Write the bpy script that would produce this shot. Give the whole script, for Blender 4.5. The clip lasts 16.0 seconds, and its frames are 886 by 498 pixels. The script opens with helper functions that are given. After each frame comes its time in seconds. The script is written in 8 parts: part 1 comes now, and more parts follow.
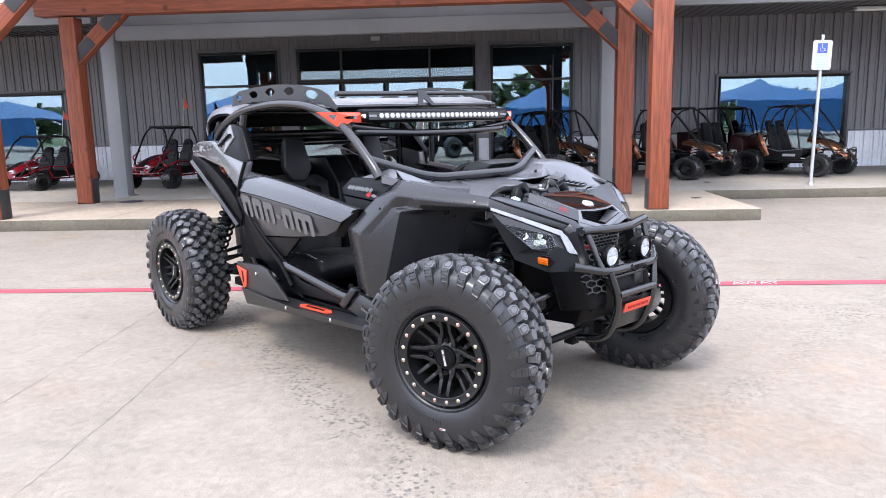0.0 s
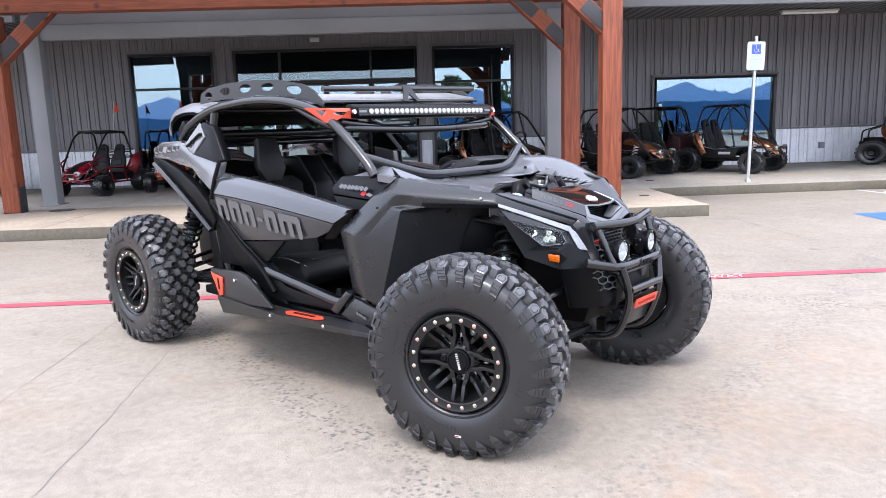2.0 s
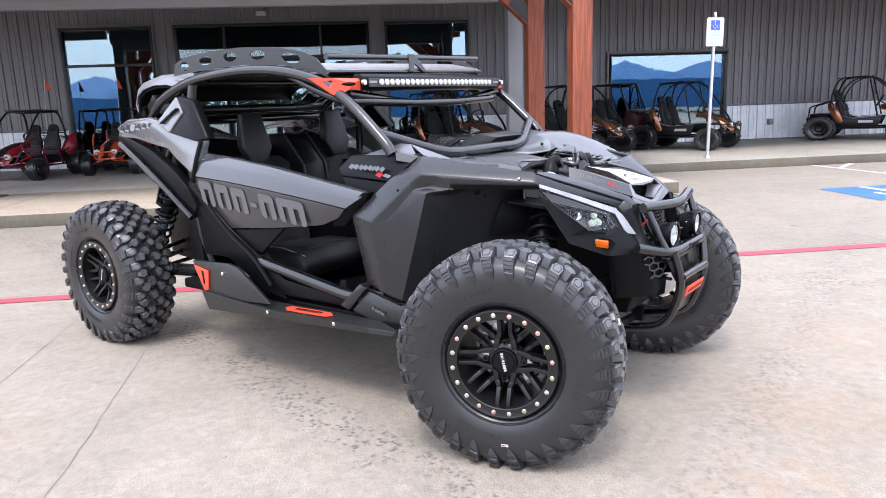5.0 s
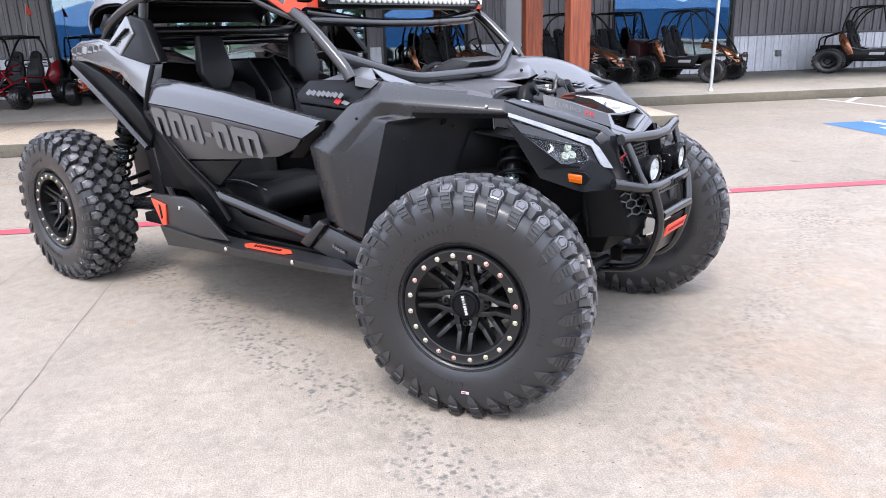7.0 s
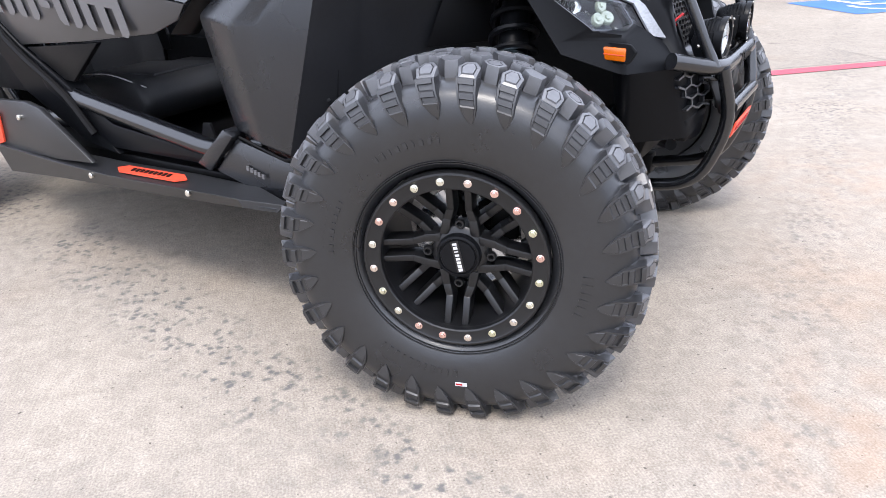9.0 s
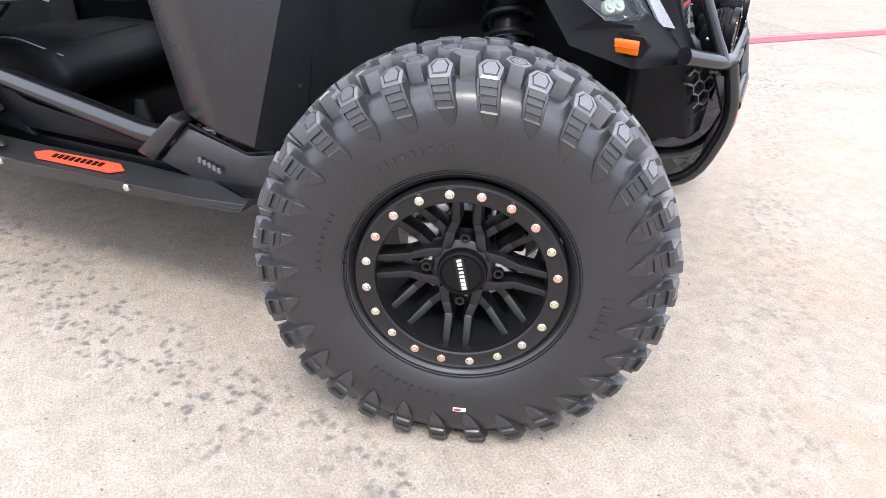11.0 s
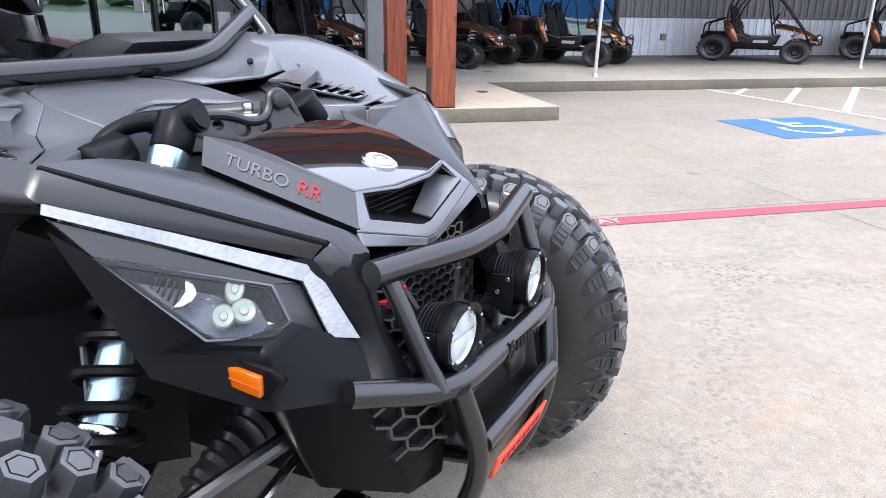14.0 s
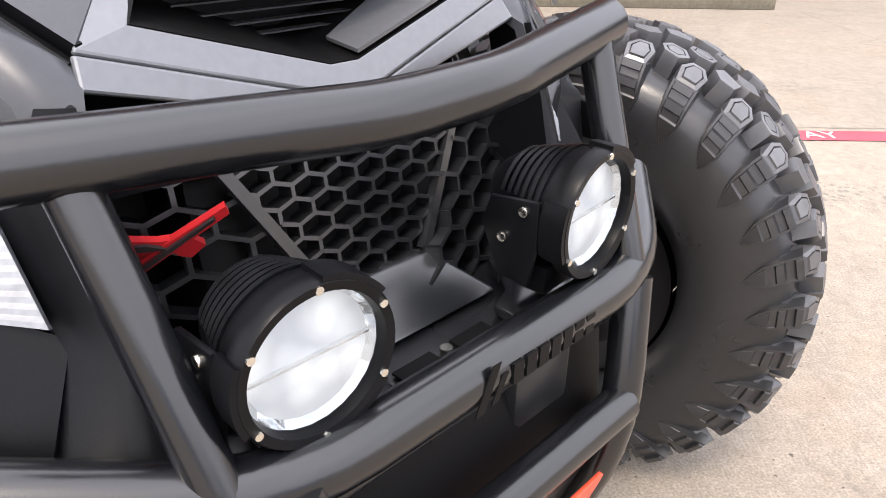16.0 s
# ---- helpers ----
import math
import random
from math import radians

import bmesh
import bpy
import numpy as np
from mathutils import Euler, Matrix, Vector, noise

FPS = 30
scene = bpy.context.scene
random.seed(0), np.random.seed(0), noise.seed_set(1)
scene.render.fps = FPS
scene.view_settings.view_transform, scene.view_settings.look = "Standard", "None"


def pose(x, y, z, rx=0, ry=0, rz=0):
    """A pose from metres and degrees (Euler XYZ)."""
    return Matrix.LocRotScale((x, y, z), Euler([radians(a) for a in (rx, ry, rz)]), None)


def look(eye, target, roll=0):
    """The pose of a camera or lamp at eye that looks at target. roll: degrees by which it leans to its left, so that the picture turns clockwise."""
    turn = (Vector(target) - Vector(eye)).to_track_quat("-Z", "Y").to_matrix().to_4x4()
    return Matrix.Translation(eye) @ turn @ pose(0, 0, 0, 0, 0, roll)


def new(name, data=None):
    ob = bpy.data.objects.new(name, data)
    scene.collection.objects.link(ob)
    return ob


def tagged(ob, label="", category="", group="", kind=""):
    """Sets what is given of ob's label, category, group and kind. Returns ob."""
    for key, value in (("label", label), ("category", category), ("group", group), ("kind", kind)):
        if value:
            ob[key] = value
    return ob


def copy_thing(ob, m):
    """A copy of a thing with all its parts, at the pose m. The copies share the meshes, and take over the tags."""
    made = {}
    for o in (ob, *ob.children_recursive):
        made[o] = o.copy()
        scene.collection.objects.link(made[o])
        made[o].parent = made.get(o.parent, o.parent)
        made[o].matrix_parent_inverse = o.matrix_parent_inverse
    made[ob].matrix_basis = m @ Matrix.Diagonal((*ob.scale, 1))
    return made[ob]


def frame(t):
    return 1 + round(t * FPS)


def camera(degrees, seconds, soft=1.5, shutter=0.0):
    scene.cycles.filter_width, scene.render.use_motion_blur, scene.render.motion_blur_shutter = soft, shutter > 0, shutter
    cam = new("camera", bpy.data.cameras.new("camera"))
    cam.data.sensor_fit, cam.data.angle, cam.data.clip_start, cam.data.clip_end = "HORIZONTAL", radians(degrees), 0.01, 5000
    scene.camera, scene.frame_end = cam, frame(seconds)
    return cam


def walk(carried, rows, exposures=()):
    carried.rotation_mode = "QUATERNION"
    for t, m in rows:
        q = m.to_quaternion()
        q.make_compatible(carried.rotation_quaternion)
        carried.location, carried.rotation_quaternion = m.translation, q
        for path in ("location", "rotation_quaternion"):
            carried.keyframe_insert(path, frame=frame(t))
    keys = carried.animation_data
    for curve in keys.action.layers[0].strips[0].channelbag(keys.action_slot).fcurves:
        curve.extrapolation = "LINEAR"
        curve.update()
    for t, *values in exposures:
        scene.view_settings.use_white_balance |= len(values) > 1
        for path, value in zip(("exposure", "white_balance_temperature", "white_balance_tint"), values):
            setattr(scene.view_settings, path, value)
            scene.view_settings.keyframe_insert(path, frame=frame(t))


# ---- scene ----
cam = camera(63.1, 16.0, 0.4)
PATH = [
    (0, (0.424, 0.557, 1.318), (0.32, 2.525, 0.974), -1.3),
    (0.5, (0.433, 0.578, 1.301), (0.341, 2.547, 0.962), -1.6),
    (1, (0.361, 0.602, 1.287), (0.315, 2.572, 0.947), -1.9),
    (1.5, (0.224, 0.642, 1.29), (0.242, 2.613, 0.951), -2.1),
    (2, (0.115, 0.677, 1.287), (0.198, 2.646, 0.948), -1.8),
    (2.5, (0.062, 0.749, 1.299), (0.191, 2.714, 0.948), -1.1),
    (3, (0.024, 0.872, 1.305), (0.165, 2.833, 0.937), -0.9),
    (3.5, (-0.011, 0.947, 1.31), (0.137, 2.904, 0.926), -1.0),
    (4, (-0.123, 0.989, 1.302), (0.054, 2.942, 0.911), -1.3),
    (4.2, (-0.178, 0.999, 1.293), (0.017, 2.951, 0.9), -1.6),
    (6.3, (-0.222, 1.104, 1.261), (0.045, 3.035, 0.814), -1.7),
    (6.5, (-0.168, 1.121, 1.263), (0.084, 3.048, 0.791), -1.7),
    (7, (-0.046, 1.201, 1.226), (0.179, 3.103, 0.651), -1.7),
    (7.5, (-0.023, 1.383, 1.177), (0.225, 3.241, 0.478), -1.8),
    (8, (-0.059, 1.612, 1.124), (0.236, 3.432, 0.349), -1.9),
    (8.5, (-0.064, 1.813, 1.071), (0.278, 3.607, 0.257), -2.1),
    (9, (-0.051, 2.024, 1.029), (0.342, 3.798, 0.193), -2.0),
    (9.2, (-0.058, 2.084, 1.007), (0.358, 3.848, 0.162), -1.8),
    (11.3, (-0.183, 2.273, 1.103), (0.482, 3.858, 0.081), 1.9),
    (11.5, (-0.172, 2.271, 1.145), (0.508, 3.807, 0.059), 2.0),
    (11.8, (-0.11, 2.27, 1.248), (0.543, 3.788, 0.119), 1.1),
    (12, (-0.038, 2.285, 1.29), (0.585, 3.81, 0.156), 0.4),
    (12.2, (0.059, 2.273, 1.3), (0.651, 3.851, 0.222), -0.1),
    (12.5, (0.195, 2.298, 1.351), (0.75, 3.938, 0.349), -0.2),
    (13, (0.319, 2.46, 1.351), (0.866, 4.197, 0.523), 0.6),
    (13.5, (0.455, 2.608, 1.319), (0.992, 4.405, 0.624), 1.0),
    (14, (0.699, 2.691, 1.191), (1.213, 4.512, 0.544), 1.0),
    (14.5, (0.851, 2.848, 1.092), (1.323, 4.671, 0.418), 1.6),
    (15, (0.916, 3.075, 1.044), (1.291, 4.894, 0.302), 1.7),
    (15.5, (0.972, 3.2, 0.992), (1.192, 5.003, 0.156), 2.0),
    (16, (1.034, 3.253, 0.971), (1.053, 5.037, 0.065), 0.9),
]
walk(cam, [(t, look(eye, target, roll)) for t, eye, target, roll in PATH],
     exposures=[(0, 1.40, 6560, 10), (7, 1.39, 6620, 10), (9, 1.46, 6620, 9), (11.5, 1.65, 6850, 9), (12, 1.59, 6740, 8), (12.5, 1.59, 6700, 8), (13, 1.50, 6620, 8), (14, 1.37, 6520, 8), (15.5, 1.36, 6560, 9), (16, 1.50, 7600, 11)])

# ---- light ----
SUN_ELEVATION, SUN_AZIMUTH = radians(58), radians(200)
world = bpy.data.worlds.new("overcast_sky")
scene.world = world
world.use_nodes = True
wn, wl = world.node_tree.nodes, world.node_tree.links
sky = wn.new("ShaderNodeTexSky")
sky.sky_type = "NISHITA"
sky.sun_disc = False
sky.sun_elevation, sky.sun_rotation = SUN_ELEVATION, SUN_AZIMUTH
sky.air_density, sky.dust_density, sky.ozone_density = 1.0, 4.0, 1.0
coord = wn.new("ShaderNodeTexCoord")
clouds = wn.new("ShaderNodeTexNoise")
clouds.inputs["Scale"].default_value, clouds.inputs["Detail"].default_value = 2.6, 6
wl.new(coord.outputs["Generated"], clouds.inputs["Vector"])
cover = wn.new("ShaderNodeValToRGB")
cover.color_ramp.elements[0].position, cover.color_ramp.elements[0].color = 0.30, (0.60, 0.60, 0.60, 1)
cover.color_ramp.elements[1].position, cover.color_ramp.elements[1].color = 0.62, (0.97, 0.97, 0.97, 1)
wl.new(clouds.outputs["Fac"], cover.inputs["Fac"])
blend = wn.new("ShaderNodeMixRGB")
blend.inputs[2].default_value = (7.95, 8.6, 10.7, 1)
wl.new(cover.outputs["Color"], blend.inputs[0])
wl.new(sky.outputs["Color"], blend.inputs[1])
# an overcast sky is brighter overhead than at the horizon
axis = wn.new("ShaderNodeSeparateXYZ")
wl.new(coord.outputs["Generated"], axis.inputs[0])
rise = wn.new("ShaderNodeMapRange")
rise.inputs["From Min"].default_value, rise.inputs["From Max"].default_value = 0.0, 0.85
rise.inputs["To Min"].default_value, rise.inputs["To Max"].default_value = 0.84, 1.20
wl.new(axis.outputs["Z"], rise.inputs["Value"])
lift_ = wn.new("ShaderNodeVectorMath")
lift_.operation = "SCALE"
wl.new(blend.outputs["Color"], lift_.inputs[0])
wl.new(rise.outputs["Result"], lift_.inputs["Scale"])
wl.new(lift_.outputs["Vector"], wn["Background"].inputs["Color"])
wn["Background"].inputs["Strength"].default_value = 0.135

sun = new("sun", bpy.data.lights.new("sun", "SUN"))
sun.data.energy, sun.data.angle, sun.data.color = 1.1, radians(14), (1.0, 0.95, 0.92)
sun.matrix_world = look((0, 0, 30), (30 * math.sin(-SUN_AZIMUTH) / math.tan(SUN_ELEVATION), -30 * math.cos(SUN_AZIMUTH) / math.tan(SUN_ELEVATION), 0))
scene.view_settings.exposure = 1.40


# ---- materials ----
def material(name, colour, rough=0.5, metal=0.0, grain=0.0, grain_scale=40.0, stain=0.0, stain_scale=1.5, bump=0.0, bump_scale=150.0,
             coat=0.0, spec=0.5, each=0.0, rough_vary=0.0):
    """A surface with variation at two scales: fine grain and broad stains, fine relief, and a little change from piece to piece."""
    m = bpy.data.materials.new(name)
    m.use_nodes = True
    n, l = m.node_tree.nodes, m.node_tree.links
    p = n["Principled BSDF"]
    p.inputs["Roughness"].default_value, p.inputs["Metallic"].default_value = rough, metal
    p.inputs["Specular IOR Level"].default_value, p.inputs["Coat Weight"].default_value = spec, coat
    p.inputs["Coat Roughness"].default_value = 0.08
    tc = n.new("ShaderNodeTexCoord")
    last = None

    def noise_at(scale, detail):
        t = n.new("ShaderNodeTexNoise")
        t.inputs["Scale"].default_value, t.inputs["Detail"].default_value = scale, detail
        l.new(tc.outputs["Object"], t.inputs["Vector"])
        return t

    def scaled(fac, low, high):
        r = n.new("ShaderNodeMapRange")
        r.inputs["From Min"].default_value, r.inputs["From Max"].default_value = 0.28, 0.72
        r.inputs["To Min"].default_value, r.inputs["To Max"].default_value = low, high
        l.new(fac, r.inputs["Value"])
        return r.outputs["Result"]

    factors = []
    if grain:
        factors.append(scaled(noise_at(grain_scale, 4).outputs["Fac"], 1 - grain, 1 + grain))
    if stain:
        factors.append(scaled(noise_at(stain_scale, 6).outputs["Fac"], 1 - stain, 1 + stain * 0.6))
    if each:
        info = n.new("ShaderNodeObjectInfo")
        r = n.new("ShaderNodeMapRange")
        r.inputs["To Min"].default_value, r.inputs["To Max"].default_value = 1 - each, 1 + each
        l.new(info.outputs["Random"], r.inputs["Value"])
        factors.append(r.outputs["Result"])
    p.inputs["Base Color"].default_value = (*colour, 1)
    for f in factors:
        mul = n.new("ShaderNodeVectorMath")
        mul.operation = "SCALE"
        if last is None:
            mul.inputs[0].default_value = colour
        else:
            l.new(last, mul.inputs[0])
        l.new(f, mul.inputs["Scale"])
        last = mul.outputs["Vector"]
    if last is not None:
        l.new(last, p.inputs["Base Color"])
    if rough_vary:
        l.new(scaled(noise_at(stain_scale * 2.3, 5).outputs["Fac"], max(0.02, rough - rough_vary), min(1, rough + rough_vary)), p.inputs["Roughness"])
    if bump:
        b = n.new("ShaderNodeBump")
        b.inputs["Strength"].default_value, b.inputs["Distance"].default_value = bump, 0.10 / bump_scale
        l.new(noise_at(bump_scale, 3).outputs["Fac"], b.inputs["Height"])
        l.new(b.outputs["Normal"], p.inputs["Normal"])
    return m


def emitter(name, colour, strength):
    m = bpy.data.materials.new(name)
    m.use_nodes = True
    p = m.node_tree.nodes["Principled BSDF"]
    p.inputs["Base Color"].default_value = (*colour, 1)
    p.inputs["Emission Color"].default_value = (*colour, 1)
    p.inputs["Emission Strength"].default_value = strength
    p.inputs["Roughness"].default_value = 0.15
    return m


def clear(name, tint=(1, 1, 1), rough=0.0, mirror=0.0):
    """Window or lamp glass: clear, with a mirror share for coated panes."""
    m = bpy.data.materials.new(name)
    m.use_nodes = True
    n, l = m.node_tree.nodes, m.node_tree.links
    p = n["Principled BSDF"]
    p.inputs["Base Color"].default_value = (*tint, 1)
    p.inputs["Roughness"].default_value, p.inputs["Transmission Weight"].default_value = rough, 1.0
    p.inputs["IOR"].default_value = 1.45
    if mirror:
        g = n.new("ShaderNodeBsdfGlossy")
        g.inputs["Roughness"].default_value, g.inputs["Color"].default_value = 0.012, (0.66, 0.90, 1.0, 1)
        wave = n.new("ShaderNodeTexNoise")
        wave.inputs["Scale"].default_value = 0.9
        tc = n.new("ShaderNodeTexCoord")
        l.new(tc.outputs["Object"], wave.inputs["Vector"])
        b = n.new("ShaderNodeBump")
        b.inputs["Strength"].default_value, b.inputs["Distance"].default_value = 0.25, 0.01
        l.new(wave.outputs["Fac"], b.inputs["Height"])
        l.new(b.outputs["Normal"], g.inputs["Normal"])
        mix = n.new("ShaderNodeMixShader")
        mix.inputs["Fac"].default_value = mirror
        l.new(p.outputs["BSDF"], mix.inputs[1])
        l.new(g.outputs["BSDF"], mix.inputs[2])
        l.new(mix.outputs["Shader"], n["Material Output"].inputs["Surface"])
    return m


def concrete(name, colour, dirt=0.25, marks=0.0):
    """Broom-finished concrete: broad stains, brown patches, fine speckle, pits and dark tyre scuffs."""
    m = bpy.data.materials.new(name)
    m.use_nodes = True
    n, l = m.node_tree.nodes, m.node_tree.links
    p = n["Principled BSDF"]
    p.inputs["Roughness"].default_value, p.inputs["Specular IOR Level"].default_value = 0.82, 0.3
    tc = n.new("ShaderNodeTexCoord")

    def tex(scale, detail, stretch=None, distort=0.0):
        t = n.new("ShaderNodeTexNoise")
        t.inputs["Scale"].default_value, t.inputs["Detail"].default_value, t.inputs["Distortion"].default_value = scale, detail, distort
        if stretch:
            mp = n.new("ShaderNodeMapping")
            mp.inputs["Scale"].default_value, mp.inputs["Rotation"].default_value = stretch[0], (0, 0, stretch[1])
            l.new(tc.outputs["Object"], mp.inputs["Vector"])
            l.new(mp.outputs["Vector"], t.inputs["Vector"])
        else:
            l.new(tc.outputs["Object"], t.inputs["Vector"])
        return t.outputs["Fac"]

    def ramp(fac, lo, hi, a, b):
        r = n.new("ShaderNodeMapRange")
        r.inputs["From Min"].default_value, r.inputs["From Max"].default_value = lo, hi
        r.inputs["To Min"].default_value, r.inputs["To Max"].default_value = a, b
        l.new(fac, r.inputs["Value"])
        return r.outputs["Result"]

    def times(vec, fac):
        s = n.new("ShaderNodeVectorMath")
        s.operation = "SCALE"
        if isinstance(vec, tuple):
            s.inputs[0].default_value = vec
        else:
            l.new(vec, s.inputs[0])
        l.new(fac, s.inputs["Scale"])
        return s.outputs["Vector"]

    def mixed(vec, other, fac):
        s = n.new("ShaderNodeMixRGB")
        l.new(fac, s.inputs[0])
        l.new(vec, s.inputs[1])
        s.inputs[2].default_value = (*other, 1)
        return s.outputs["Color"]

    c = times(colour, ramp(tex(0.55, 7, distort=0.6), 0.3, 0.72, 1 - dirt * 0.75, 1.05))
    c = times(c, ramp(tex(4.5, 7, distort=0.6), 0.32, 0.68, 0.925, 1.04))
    c = mixed(c, (colour[0] * 0.86, colour[1] * 0.68, colour[2] * 0.54), ramp(tex(0.9, 5, distort=0.3), 0.56, 0.78, 0.0, 0.42))
    c = times(c, ramp(tex(24, 6, distort=0.8), 0.30, 0.66, 0.84, 1.06))
    c = times(c, ramp(tex(190, 5), 0.34, 0.66, 0.74, 1.14))
    c = times(c, ramp(tex(300, 2, ((1.0, 0.05, 1.0), 0.18)), 0.32, 0.68, 0.91, 1.05))
    pits = ramp(tex(70, 3), 0.26, 0.32, 0.34, 1.0)
    c = times(c, pits)
    if marks:
        spots = ramp(tex(3.2, 2), 0.19, 0.26, 0.55, 1.0)
        c = times(c, spots)
        scuff = ramp(tex(1.3, 8, ((0.45, 1.3, 1.0), -0.75), 0.8), 0.57, 0.72, 0.0, 1.0)
        patch = ramp(tex(17, 4), 0.40, 0.62, 0.0, marks)
        both = n.new("ShaderNodeMath")
        both.operation = "MULTIPLY"
        l.new(scuff, both.inputs[0])
        l.new(patch, both.inputs[1])
        c = mixed(c, (0.11, 0.107, 0.10), both.outputs["Value"])
        # dotted tyre tracks: bands along straight lines, broken into small smudges
        for px, py, ax, ay, half, amount in TRACKS:
            dot = n.new("ShaderNodeVectorMath")
            dot.operation = "DOT_PRODUCT"
            l.new(tc.outputs["Object"], dot.inputs[0])
            dot.inputs[1].default_value = (-ay, ax, 0)
            off = n.new("ShaderNodeMath")
            off.operation = "SUBTRACT"
            l.new(dot.outputs["Value"], off.inputs[0])
            off.inputs[1].default_value = -ay * px + ax * py
            size = n.new("ShaderNodeMath")
            size.operation = "ABSOLUTE"
            l.new(off.outputs["Value"], size.inputs[0])
            band = ramp(size.outputs["Value"], half * 0.55, half * 1.25, 1.0, 0.0)
            cells = n.new("ShaderNodeTexVoronoi")
            cells.inputs["Scale"].default_value = 36
            shake = n.new("ShaderNodeTexNoise")
            shake.inputs["Scale"].default_value, shake.inputs["Detail"].default_value = 45, 4
            l.new(tc.outputs["Object"], shake.inputs["Vector"])
            moved = n.new("ShaderNodeVectorMath")
            moved.operation = "MULTIPLY_ADD"
            l.new(shake.outputs["Color"], moved.inputs[0])
            moved.inputs[1].default_value = (0.035, 0.035, 0.0)
            l.new(tc.outputs["Object"], moved.inputs[2])
            l.new(moved.outputs["Vector"], cells.inputs["Vector"])
            smudge = ramp(cells.outputs["Distance"], 0.16, 0.48, amount, 0.0)
            worn = ramp(tex(2.6, 5), 0.34, 0.50, 0.15, 1.0)
            prev = band
            for other in (smudge, worn):
                mul = n.new("ShaderNodeMath")
                mul.operation = "MULTIPLY"
                l.new(prev, mul.inputs[0])
                l.new(other, mul.inputs[1])
                prev = mul.outputs["Value"]
            c = mixed(c, (0.105, 0.10, 0.095), prev)
        # rust-coloured patches with ragged edges
        for px, py, reach, amount in STAINS:
            away = n.new("ShaderNodeVectorMath")
            away.operation = "DISTANCE"
            l.new(tc.outputs["Object"], away.inputs[0])
            away.inputs[1].default_value = (px, py, 0)
            near = ramp(away.outputs["Value"], reach * 0.15, reach, amount, 0.0)
            rag = n.new("ShaderNodeMath")
            rag.operation = "MULTIPLY"
            l.new(near, rag.inputs[0])
            l.new(ramp(tex(9, 6), 0.40, 0.62, 0.1, 1.0), rag.inputs[1])
            c = mixed(c, (0.30, 0.165, 0.09), rag.outputs["Value"])
    l.new(c, p.inputs["Base Color"])
    b = n.new("ShaderNodeBump")
    b.inputs["Strength"].default_value, b.inputs["Distance"].default_value = 0.7, 0.003
    l.new(tex(110, 4), b.inputs["Height"])
    l.new(b.outputs["Normal"], p.inputs["Normal"])
    return m


def timber(name, colour):
    """Stained sawn timber: long grain along the piece, knots and checks."""
    m = bpy.data.materials.new(name)
    m.use_nodes = True
    n, l = m.node_tree.nodes, m.node_tree.links
    p = n["Principled BSDF"]
    p.inputs["Roughness"].default_value = 0.62
    tc = n.new("ShaderNodeTexCoord")
    mp = n.new("ShaderNodeMapping")
    mp.inputs["Scale"].default_value = (1, 1, 0.055)
    l.new(tc.outputs["Object"], mp.inputs["Vector"])
    grain = n.new("ShaderNodeTexNoise")
    grain.inputs["Scale"].default_value, grain.inputs["Detail"].default_value, grain.inputs["Distortion"].default_value = 26, 7, 1.4
    l.new(mp.outputs["Vector"], grain.inputs["Vector"])
    r = n.new("ShaderNodeValToRGB")
    e = r.color_ramp.elements
    e[0].position, e[0].color = 0.28, (colour[0] * 0.45, colour[1] * 0.40, colour[2] * 0.40, 1)
    e[1].position, e[1].color = 0.68, (colour[0] * 1.12, colour[1] * 1.1, colour[2] * 1.05, 1)
    l.new(grain.outputs["Fac"], r.inputs["Fac"])
    knots = n.new("ShaderNodeTexVoronoi")
    knots.inputs["Scale"].default_value = 2.6
    l.new(tc.outputs["Object"], knots.inputs["Vector"])
    k = n.new("ShaderNodeMapRange")
    k.inputs["From Min"].default_value, k.inputs["From Max"].default_value = 0.05, 0.16
    k.inputs["To Min"].default_value, k.inputs["To Max"].default_value = 0.30, 1.0
    l.new(knots.outputs["Distance"], k.inputs["Value"])
    s = n.new("ShaderNodeVectorMath")
    s.operation = "SCALE"
    l.new(r.outputs["Color"], s.inputs[0])
    l.new(k.outputs["Result"], s.inputs["Scale"])
    l.new(s.outputs["Vector"], p.inputs["Base Color"])
    b = n.new("ShaderNodeBump")
    b.inputs["Strength"].default_value, b.inputs["Distance"].default_value = 0.4, 0.003
    l.new(grain.outputs["Fac"], b.inputs["Height"])
    l.new(b.outputs["Normal"], p.inputs["Normal"])
    return m


TRACKS = [(-0.5, 4.1, 0.53, -0.85, 0.15, 0.95), (2.9, 5.4, 0.88, -0.48, 0.15, 0.6), (2.5, 4.9, 0.66, 0.75, 0.13, 0.5)]
STAINS = [(1.10, 2.95, 0.45, 0.30), (2.25, 4.29, 0.70, 0.22), (-1.15, 4.42, 0.07, 0.9), (1.6, 3.5, 0.6, 0.15)]
LOT = concrete("lot_concrete", (0.310, 0.270, 0.224), 0.17, 0.34)
SLAB = concrete("entrance_slab_concrete", (0.46, 0.385, 0.305), 0.20)
WALK = concrete("walkway_concrete", (0.375, 0.345, 0.300), 0.26)
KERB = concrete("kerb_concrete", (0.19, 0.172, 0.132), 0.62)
PAINT_PINK = material("faded_red_paint", (0.37, 0.060, 0.085), 0.75, grain=0.10, grain_scale=60, stain=0.18, stain_scale=2.2, bump=0.4)
PAINT_WHITE = material("white_line_paint", (0.47, 0.465, 0.45), 0.75, grain=0.08, grain_scale=60, stain=0.15, stain_scale=3)
PAINT_BLUE = material("blue_pavement_paint", (0.045, 0.14, 0.37), 0.7, grain=0.1, grain_scale=50, stain=0.15, stain_scale=2)
